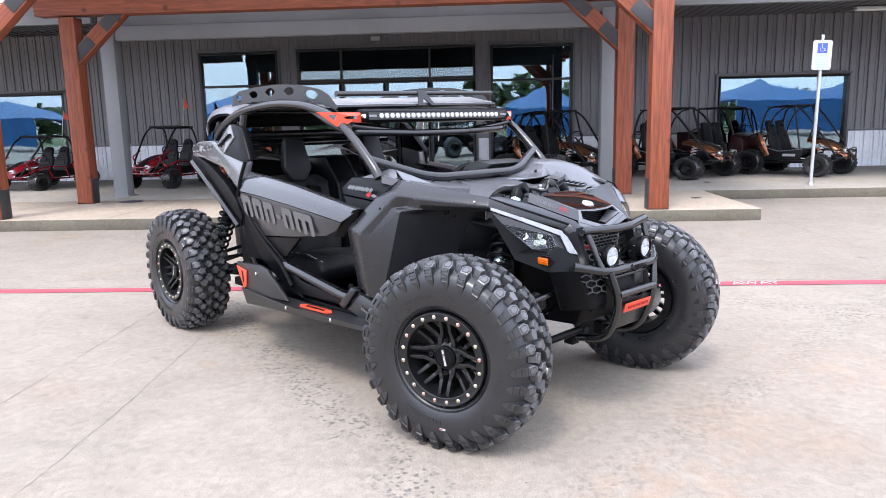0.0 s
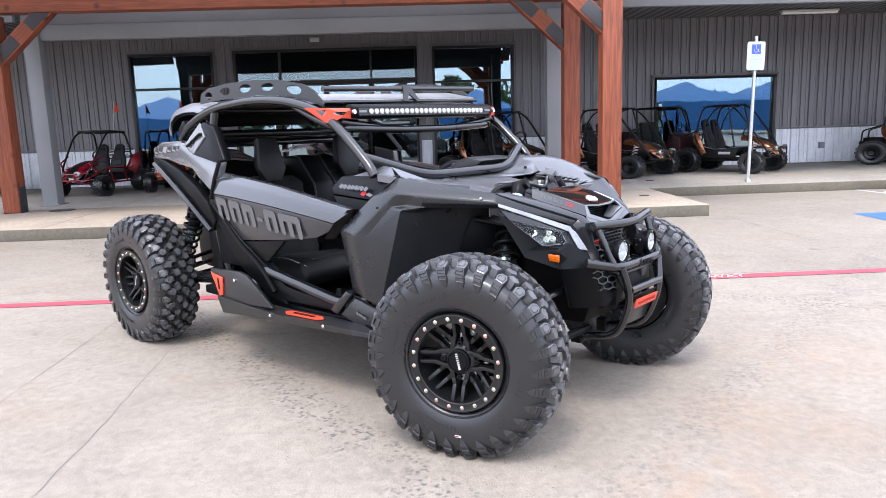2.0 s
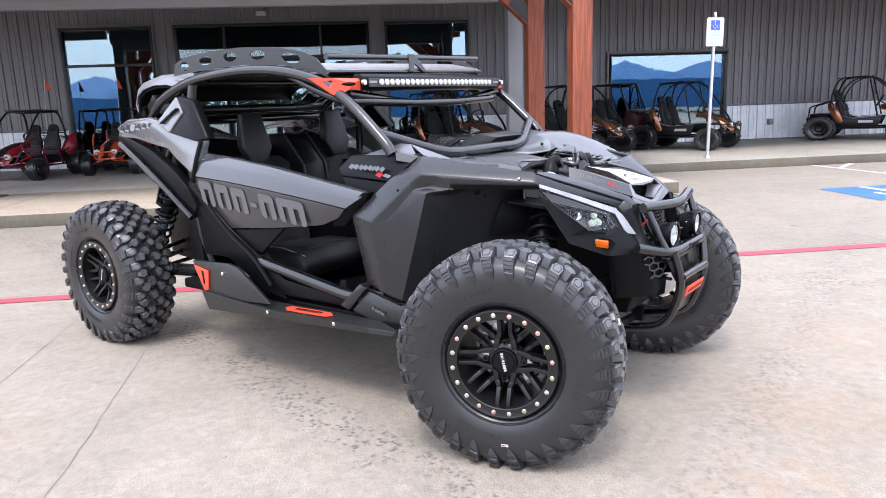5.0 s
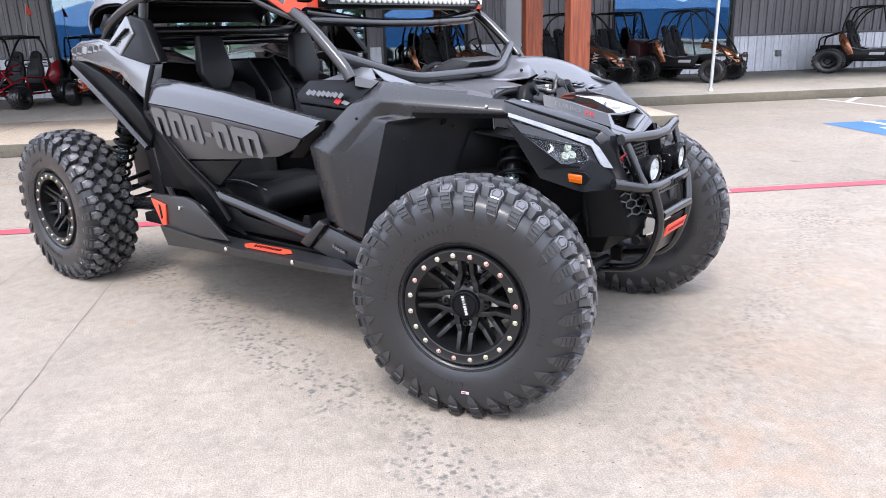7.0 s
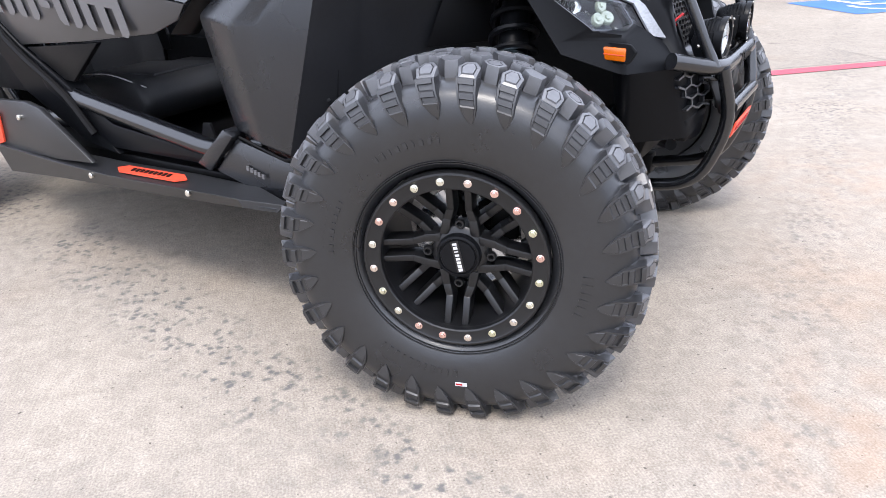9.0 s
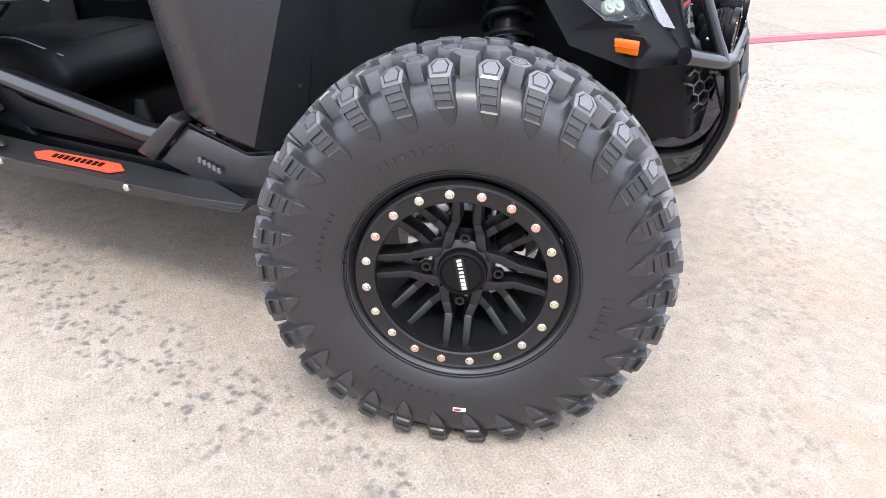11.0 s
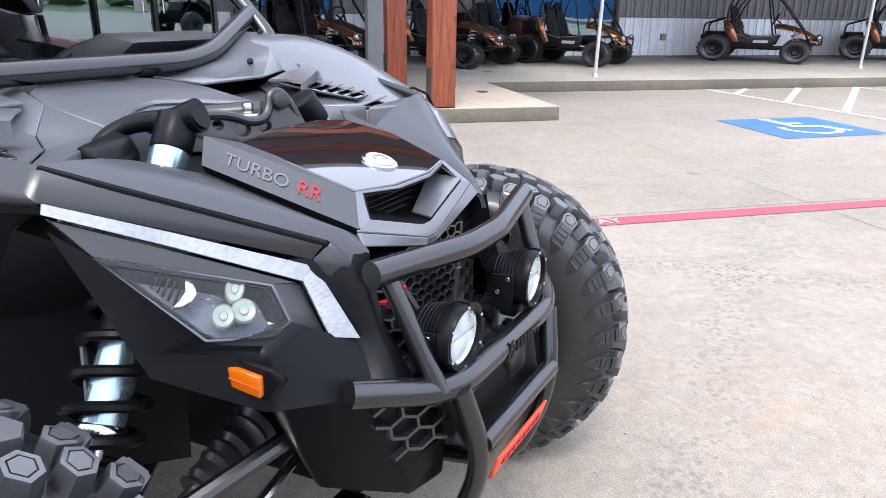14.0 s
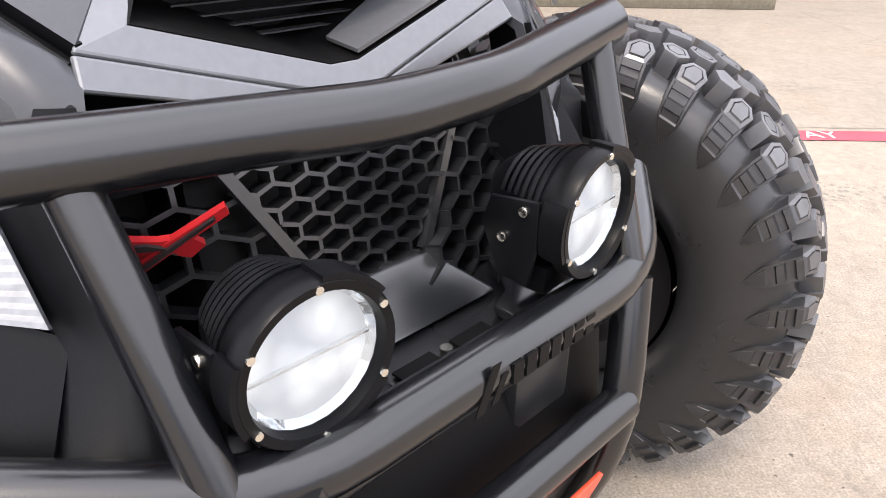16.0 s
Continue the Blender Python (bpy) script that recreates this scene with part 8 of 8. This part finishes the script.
for s in (-1, 1):
    c = Vector((2.999, -0.138, 0.754)) if s < 0 else Vector((3.005, 0.102, 0.763))
    ax = Vector((1, 0.05 * s, -0.02)).normalized()
    rot = Vector((0, -1, 0)).rotation_difference(ax).to_matrix().to_4x4()
    body = part("driving_lamp", Shape().lathe([(0.0, 0.078), (0.024, 0.078), (0.034, 0.064), (0.041, 0.040), (0.0465, 0.020), (0.0465, 0.004), (0.0445, 0.004), (0.044, 0.020), (0.0, 0.034)], 40), PLASTIC, BUGGY, "round black driving lamp with lit lens", place=Matrix.Translation(c) @ rot @ Matrix.Diagonal((0.94, 0.94, 0.94, 1)))
    for k in range(6):
        y, r = 0.019 + 0.0075 * k, 0.0485 - 0.0022 * k
        part("cooling_fin", arc_band(r - 0.016, r, y, y + 0.0034, radians(20), radians(160), 18), PLASTIC, body)
    for sx in (-1, 1):
        part("side_bracket", Shape().prism([(sx * 0.0455, 0.014, 0.020), (sx * 0.0455, 0.058, 0.014), (sx * 0.0455, 0.066, -0.010), (sx * 0.0455, 0.048, -0.052), (sx * 0.0455, 0.020, -0.052), (sx * 0.0455, 0.014, -0.020)], (sx * 0.005, 0, 0)), PLASTIC, body, bevel=0.002)
        for y, z in ((0.026, 0.010), (0.044, -0.016)):
            part("bracket_bolt", Shape().disc((sx * 0.0540, y, z), (sx, 0, 0), 0.0042, 0.004, 10), BOLT, body, bevel=0.001)
    part("bezel", Shape().lathe([(0.0430, -0.002), (0.0445, -0.0085), (0.0500, -0.0095), (0.0515, -0.007), (0.0515, 0.004), (0.0430, 0.008)], 48, closed=True), PLASTIC, body)
    for a0, a1 in ((35, 85), (155, 205), (275, 325)):
        part("bezel_lug", arc_band(0.0500, 0.0540, -0.0090, 0.0110, radians(a0), radians(a1), 12), PLASTIC, body)
    part("lamp_lens", Shape().lathe([(0.0, -0.0085), (0.022, -0.0080), (0.0440, -0.0035)], 36), LENS, body, "clear lens").visible_shadow = False
    part("lamp_mirror", Shape().lathe([(0.0330, 0.010), (0.0385, 0.005), (0.0435, -0.001), (0.0437, 0.001), (0.0385, 0.009), (0.0330, 0.014)], 24), LAMP_OPTIC, body, "faceted lamp mirror", smooth=0)
    part("lamp_led", Shape().disc((0, 0.0040, 0.0), (0, -1, 0), 0.0400, 0.002, 28), LED_BRIGHT, body, "lit LED element")
    part("lamp_bar", Shape().prism([(-0.039, 0.0012, 0.0006), (0.039, 0.0012, 0.0012), (0.039, 0.0012, -0.0006), (-0.039, 0.0012, -0.0012)], (0, 0.002, 0)), LAMP_OPTIC, body)
    for k in range(6):
        a = math.pi / 3 * k + 0.5
        part("bezel_screw", Shape().disc((0.0475 * math.cos(a), -0.0108, 0.0475 * math.sin(a)), (0, -1, 0), 0.0026, 0.002, 8), BOLT, body)
    part("lamp_foot", Shape().box((0, 0.034, -0.060), (0.05, 0.03, 0.026)), PLASTIC, body, bevel=0.004)


# ---- go-karts on the walkway ----
def kart_wheel(r, w):
    n = 26
    s = Shape().lathe([(r * 0.52, -w * 0.40), (r * 0.70, -w * 0.50), (r * 0.90, -w * 0.48), (r, -w * 0.34), (r * 1.01, 0), (r, w * 0.34), (r * 0.90, w * 0.48), (r * 0.70, w * 0.50), (r * 0.52, w * 0.40)], n)
    for k in range(18):
        a = 2 * math.pi * k / 18
        for y in (-w * 0.28, w * 0.02, w * 0.3):
            m = Matrix.Rotation(-a - (0.17 if abs(y) < w * 0.1 else 0), 4, "Y")
            s.box(m @ Vector((r * 1.0, y, 0)), (0.018, w * 0.2, r * 0.2), m)
    return built("tyre", s, RUBBER, smooth=40), built("rim", Shape().lathe([(0.0, -w * 0.30), (r * 0.2, -w * 0.32), (r * 0.3, -w * 0.2), (r * 0.48, -w * 0.24), (r * 0.54, -w * 0.42), (r * 0.54, w * 0.42), (0, w * 0.3)], 22), RIM, smooth=40)


FRONT_T, REAR_T = kart_wheel(0.215, 0.17), kart_wheel(0.245, 0.22)


def go_kart(name, paint, label, m, group, flag, canopy):
    k = thing(name, m, label, "go-kart", group)
    for x, y, (t, r), rad in ((0.62, 0.42, FRONT_T, 0.215), (0.62, -0.42, FRONT_T, 0.215), (-0.60, 0.42, REAR_T, 0.245), (-0.60, -0.42, REAR_T, 0.245)):
        w = part("wheel", r, RIM, k, place=pose(x, y, rad * 1.03, 0, 0, 0 if y < 0 else 180))
        part("tyre", t, RUBBER, w)
    tube = Shape()
    for s in (-1, 1):
        tube.tube([(0.78, s * 0.16, 0.30), (0.30, s * 0.34, 0.26), (-0.45, s * 0.34, 0.26), (-0.78, s * 0.22, 0.34)], 0.018, 8, 0.08)
        tube.tube([(0.60, s * 0.20, 0.30), (0.60, s * 0.36, 0.24)], 0.014, 6).tube([(-0.60, s * 0.18, 0.27), (-0.60, s * 0.34, 0.25)], 0.02, 6)
    tube.tube([(0.78, -0.16, 0.30), (0.88, 0, 0.36), (0.78, 0.16, 0.30)], 0.018, 8, 0.06)
    part("frame", tube, paint if flag else KART_TUBE, k)
    cage = Shape()
    for s in (-1, 1):
        cage.tube([(-0.42, s * 0.34, 0.30), (-0.46, s * 0.33, 0.95), (-0.36, s * 0.30, 1.33), (0.12, s * 0.28, 1.36), (0.30, s * 0.29, 1.20), (0.72, s * 0.26, 0.58), (0.80, s * 0.18, 0.36)], 0.017, 8, 0.12)
        cage.tube([(-0.44, s * 0.33, 0.86), (-0.80, s * 0.26, 0.72), (-0.82, s * 0.24, 0.40)], 0.014, 8, 0.06)
    for x, z, hw in ((-0.37, 1.33, 0.30), (0.14, 1.355, 0.28), (-0.45, 0.90, 0.33)):
        cage.tube([(x, -hw, z), (x, hw, z)], 0.015, 8)
    for i in range(4):
        cage.tube([(-0.50 - 0.08 * i, -0.26, 0.84 - 0.03 * i), (-0.50 - 0.08 * i, 0.26, 0.84 - 0.03 * i)], 0.008, 6)
    part("roll_cage", cage, KART_TUBE, k)
    nose = []
    for x, z, hw in ((0.98, 0.42, 0.08), (0.93, 0.50, 0.12), (0.80, 0.60, 0.14), (0.62, 0.68, 0.14), (0.44, 0.73, 0.13), (0.32, 0.74, 0.12)):
        nose.append([Vector((x - 0.05, y * hw * 1.25, z - drop)) for y, drop in ((-1.0, 0.10), (-0.95, 0.05), (-0.72, 0.012), (-0.35, 0.0), (0.35, 0.0), (0.72, 0.012), (0.95, 0.05), (1.0, 0.10))])
    part("nose_cowl", grid(nose), paint, k, solid=0.012, smooth=50)
    part("nose_stripe", grid([[v + Vector((0.004, 0, 0.006)) for v in row[3:5]] for row in nose]), KART_TUBE, k, "black bonnet stripe", solid=0.004, smooth=50)
    for s in (-1, 1):
        part("side_panel", Shape().prism([(0.28, s * 0.37, 0.30), (0.34, s * 0.36, 0.50), (-0.10, s * 0.37, 0.46), (-0.42, s * 0.37, 0.56), (-0.44, s * 0.37, 0.30)], (0, -0.02 * s, 0)), KART_TUBE, k, bevel=0.006)
        part("panel_mark", Shape().prism([(-0.02, s * 0.374, 0.375), (0.20, s * 0.374, 0.375), (0.21, s * 0.374, 0.425), (-0.01, s * 0.374, 0.425)], (0, 0.002 * s, 0)), DECAL_WHITE if not flag else KART_TUBE, k, smooth=0)
        if flag:
            part("side_frame", Shape().tube([(0.80, s * 0.24, 0.38), (0.34, s * 0.38, 0.60), (-0.30, s * 0.39, 0.54), (-0.64, s * 0.34, 0.70)], 0.016, 8, 0.06).tube([(0.34, s * 0.38, 0.60), (0.22, s * 0.37, 0.27)], 0.013, 7).tube([(-0.08, s * 0.39, 0.56), (-0.20, s * 0.37, 0.27)], 0.013, 7).tube([(0.60, s * 0.30, 0.48), (0.74, s * 0.26, 0.72), (0.40, s * 0.34, 0.84)], 0.014, 7, 0.05), paint, k, "glossy painted side frame tubes")
        if not flag:
            part("panel_line", Shape().tube([(-0.42, s * 0.375, 0.57), (-0.10, s * 0.375, 0.475), (0.32, s * 0.372, 0.515)], 0.006, 5), DECAL_LIGHT, k)
            part("inner_hoop", Shape().tube([(-0.40, s * 0.30, 0.56), (-0.30, s * 0.30, 1.05), (-0.16, s * 0.29, 1.28), (0.06, s * 0.28, 1.35)], 0.014, 7, 0.15), KART_TUBE, k)
            part("mid_post", Shape().tube([(0.10, s * 0.29, 1.35), (0.26, s * 0.34, 0.52)], 0.014, 7), KART_TUBE, k)
        if not flag:
            part("rear_fender", grid([[Vector((-0.32, s * 0.40, 0.36)), Vector((-0.27, s * 0.42, 0.38)), Vector((-0.24, s * 0.40, 0.40))], [Vector((-0.40, s * 0.42, 0.50)), Vector((-0.32, s * 0.445, 0.52)), Vector((-0.28, s * 0.42, 0.53))], [Vector((-0.48, s * 0.42, 0.66)), Vector((-0.39, s * 0.44, 0.67)), Vector((-0.34, s * 0.40, 0.68))], [Vector((-0.50, s * 0.38, 0.78)), Vector((-0.46, s * 0.40, 0.81)), Vector((-0.42, s * 0.37, 0.81))]]), paint, k, "copper rear wing", solid=0.014, smooth=50)
        else:
            part("rear_fender", faceted([((-0.30, s * 0.36, 0.52), (-0.46, s * 0.38, 0.84), (-0.60, s * 0.42, 0.90), (-0.56, s * 0.45, 0.62), (-0.40, s * 0.42, 0.40)), ((-0.30, s * 0.36, 0.52), (-0.46, s * 0.38, 0.84), (-0.50, s * 0.30, 0.80), (-0.32, s * 0.28, 0.52))]), paint, k, solid=0.014, bevel=0.006)
        part("head_lamp", Shape().disc((0.95, s * 0.15, 0.50), (1, 0, 0.1), 0.052, 0.06, 16), DECAL_WHITE if flag else REFLECTOR, k, bevel=0.010)
        part("side_reflector", Shape().disc((0.55, s * 0.275, 0.52), (0, s, 0), 0.028, 0.02, 12), AMBER, k)
        st = part("seat", Shape().prism([(-0.32, s * 0.16 - 0.13, 0.34), (0.06, s * 0.16 - 0.13, 0.38), (0.08, s * 0.16 - 0.13, 0.45), (-0.22, s * 0.16 - 0.13, 0.45), (-0.30, s * 0.16 - 0.13, 0.42)], (0, 0.26, 0)), SEAT, k, bevel=0.03)
        outline = [(-0.12, 0.42), (-0.145, 0.62), (-0.135, 0.76), (-0.095, 0.86), (-0.095, 0.96), (-0.075, 1.05), (-0.035, 1.085), (0.035, 1.085), (0.075, 1.05), (0.095, 0.96), (0.095, 0.86), (0.135, 0.76), (0.145, 0.62), (0.12, 0.42)]
        part("seat_back", Shape().prism([(-0.20 - (z - 0.42) * 0.30, s * 0.16 + y, z) for y, z in outline], (-0.07, 0, -0.02)), SEAT, st, bevel=0.018)
        part("seat_pad", Shape().prism([(-0.195 - (z - 0.42) * 0.30, s * 0.16 + y * 0.66, z) for y, z in outline[1:3] + outline[11:13]], (0.018, 0, 0.004)), SEAT_GREY, st, bevel=0.008)
        part("head_slot", Shape().box((-0.355, s * 0.16, 0.965), (0.012, 0.09, 0.05)), PLASTIC_DARK, st)
        part("shock", coil((0.58, s * 0.24, 0.62), (0.58, s * 0.34, 0.30), 0.035, 0.008, 6, 60), KART_TUBE if flag else GALV_POST, k)
    part("steering_wheel", Shape().tube([(0.24 + 0.05 * math.sin(a), 0.16 + 0.13 * math.cos(a), 0.82 + 0.12 * math.sin(a)) for a in [2 * math.pi * i / 18 for i in range(18)]], 0.013, 7, closed=True).tube([(0.24, 0.16, 0.82), (0.46, 0.14, 0.62)], 0.014, 6), SEAT, k)
    part("engine", Shape().box((-0.66, 0.02, 0.42), (0.30, 0.36, 0.28)).tube([(-0.7, -0.16, 0.42), (-0.86, -0.18, 0.46)], 0.045, 10), PLASTIC_DARK, k, bevel=0.02)
    part("floor_plate", Shape().box((0.12, 0, 0.25), (0.9, 0.56, 0.015)), KART_TUBE, k)
    bump = Shape()
    for z in (0.36, 0.50):
        bump.tube([(0.80, -0.25, z), (0.97, -0.16, z), (0.97, 0.16, z), (0.80, 0.25, z)], 0.013, 7, 0.06)
    bump.tube([(0.97, -0.12, 0.36), (0.97, -0.12, 0.50)], 0.011, 6).tube([(0.97, 0.12, 0.36), (0.97, 0.12, 0.50)], 0.011, 6)
    part("front_guard", bump, paint if flag else KART_TUBE, k)
    if canopy:
        part("canopy", Shape().prism([(-0.38, -0.31, 1.345), (0.15, -0.29, 1.375), (0.15, 0.29, 1.375), (-0.38, 0.31, 1.345)], (0, 0, 0.02)), SEAT, k, "black roof pad", bevel=0.008)
    if flag:
        part("flag_pole", Shape().tube([(-0.8, -0.2, 0.6), (-0.84, -0.2, 1.4), (-0.95, -0.2, 2.05)], 0.006, 6, 0.3), SIGN_WHITE, k)
        part("flag", faceted([((-0.95, -0.2, 2.05), (-0.92, -0.2, 1.82), (-0.99, -0.12, 1.80), (-0.98, -0.16, 1.94))]), HIVIS, k, "orange safety flag", solid=0.003)
    return k


def at_walk(x, y, turn, size=(1.0, 1.0, 0.89)):
    return pose(x, y, walk_top, 0, 0, turn) @ Matrix.Diagonal((*size, 1))


red = go_kart("go_kart", KART_RED, "glossy red two-seat go-kart with black roof pads", at_walk(-6.02, 15.40, -104, (1.0, 1.15, 0.89)), "red go-karts", True, True)
copy_thing(red, at_walk(-8.80, 15.46, -106, (1.0, 1.15, 0.89)))
go_kart("go_kart", KART_ORANGE, "glossy orange two-seat go-kart with safety flag", at_walk(-4.58, 15.80, -90), "red go-karts", True, False)
BIG = (1.12, 1.26, 1.0)
copper = go_kart("go_kart", KART_COPPER, "metallic copper and black two-seat go-kart", at_walk(6.75, 15.47, -49, BIG), "copper go-karts", False, False)
for x, y, turn in ((4.35, 15.50, -48), (2.00, 15.70, -48), (11.15, 16.0, -42), (14.7, 15.95, -44)):
    copy_thing(copper, at_walk(x, y, turn, BIG))


def utility_cart(m):
    """Low black cargo cart: boxy tub, four wheels, seats and a square roll frame."""
    k = thing("utility_cart", m, "black utility cart with maroon tub and square roll frame", "cart")
    for x in (-0.52, 0.52):
        for y in (-0.44, 0.44):
            w = part("wheel", FRONT_T[1], RIM, k, place=pose(x, y, 0.222, 0, 0, 0 if y < 0 else 180))
            part("tyre", FRONT_T[0], RUBBER, w)
    part("tub", Shape().prism([(-0.72, -0.36, 0.34), (-0.74, -0.36, 0.86), (-0.20, -0.36, 0.86), (-0.12, -0.36, 0.44), (0.42, -0.36, 0.44), (0.50, -0.36, 0.84), (0.74, -0.36, 0.74), (0.78, -0.36, 0.36)], (0, 0.72, 0)), CART_TUB, k, "dark maroon cargo tub", bevel=0.025)
    for y in (-0.37, 0.37):
        part("roll_hoop", Shape().tube([(-0.20, y, 0.60), (-0.24, y, 1.34), (0.36, y * 0.95, 1.36), (0.56, y, 0.80)], 0.019, 8, 0.08), KART_TUBE, k)
    for x, z in ((-0.24, 1.34), (0.36, 1.36), (-0.22, 1.02)):
        part("cross_bar", Shape().tube([(x, -0.36, z), (x, 0.36, z)], 0.016, 8), KART_TUBE, k)
    for y in (-0.18, 0.18):
        st = part("seat", Shape().box((0.04, y, 0.56), (0.40, 0.30, 0.12)), SEAT, k, bevel=0.03)
        part("seat_back", Shape().prism([(-0.14, y - 0.14, 0.60), (-0.24, y - 0.12, 1.04), (-0.24, y + 0.12, 1.04), (-0.14, y + 0.14, 0.60)], (0.08, 0, 0.02)), SEAT, st, bevel=0.02)
    part("steering_wheel", Shape().tube([(0.40 + 0.04 * math.sin(a), 0.18 + 0.13 * math.cos(a), 0.92 + 0.11 * math.sin(a)) for a in [2 * math.pi * i / 18 for i in range(18)]], 0.012, 7, closed=True).tube([(0.40, 0.18, 0.92), (0.58, 0.18, 0.74)], 0.013, 6), SEAT, k)
    return k


utility_cart(at_walk(5.55, 16.50, -50, (1.05, 1.05, 1.0)))

# spare tyres stacked by the door
for i in range(2):
    t = thing("spare_tyre", pose(1.6, 14.0, walk_top + 0.135 + 0.272 * i, 90, 0, 40 * i), "black knobbly tyre lying in a stack", "tyre", "stacked tyres")
    part("tyre", TYRE, RUBBER, t)
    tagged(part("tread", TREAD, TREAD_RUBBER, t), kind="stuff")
    tagged(part("shoulder_ribs", RIBS, RIB_RUBBER, t), kind="stuff")

# ---- what the windows mirror: canopies, verge and woods across the lot ----
for i, (x, y, w) in enumerate([(19.5, -17, 7.0), (26.8, -19, 7.0), (-16.5, -18, 6.5), (-34, -18, 7.0), (5.2, -20, 6.0)]):
    tent = thing("event_canopy", pose(x, y, 0, 0, 0, 8 * (i % 3) - 8), "large blue peaked event canopy with side walls", "canopy", "event canopies")
    h = w / 2
    part("roof", faceted([((-h, -h, 2.3), (h, -h, 2.3), (0, 0, 3.7)), ((h, -h, 2.3), (h, h, 2.3), (0, 0, 3.7)), ((h, h, 2.3), (-h, h, 2.3), (0, 0, 3.7)), ((-h, h, 2.3), (-h, -h, 2.3), (0, 0, 3.7))]), TENT, tent, solid=0.02)
    part("side_wall", Shape().box((0, h - 0.03, 1.3), (2 * h - 0.2, 0.02, 1.98)), TENT, tent)
    for sx in (-1, 1):
        for sz in (-1, 1):
            part("leg", Shape().box((sx * (h - 0.1), sz * (h - 0.1), 1.14), (0.05, 0.05, 2.28)), SIGN_WHITE, tent)
structure("verge", flat([(-300, -300, 0.012), (300, -300, 0.012), (300, -36, 0.012), (-300, -36, 0.012)]), GRASS, "grass verge across the lot", "grass", smooth=0)
rnd = random.Random(8)
woods = Shape()
for i in range(420):
    x = rnd.uniform(-130, 140)
    y = -52 - rnd.random() * 14
    top = 3.8 + 1.8 * math.sin(x * 0.07 + 1.0) + 1.0 * math.sin(x * 0.21) + rnd.uniform(-0.8, 0.8)
    for j in range(5):
        c = Vector((x + rnd.uniform(-1.5, 1.5), y + rnd.uniform(-1, 1), top * rnd.uniform(0.15, 1.0)))
        r = rnd.uniform(0.6, 1.5)
        pts = [c + Vector((rnd.uniform(-1, 1), rnd.uniform(-1, 1), rnd.uniform(-0.8, 0.8))) * r for _ in range(6)]
        woods.add(pts, [(0, 1, 2), (2, 3, 4), (4, 5, 0), (1, 3, 5), (0, 2, 4)])
tagged(part("far_woods", woods, LEAF, smooth=0), "dull green woods beyond the lot", "woods", kind="stuff")

# tread and siding pieces last
tread_pieces()
clad()
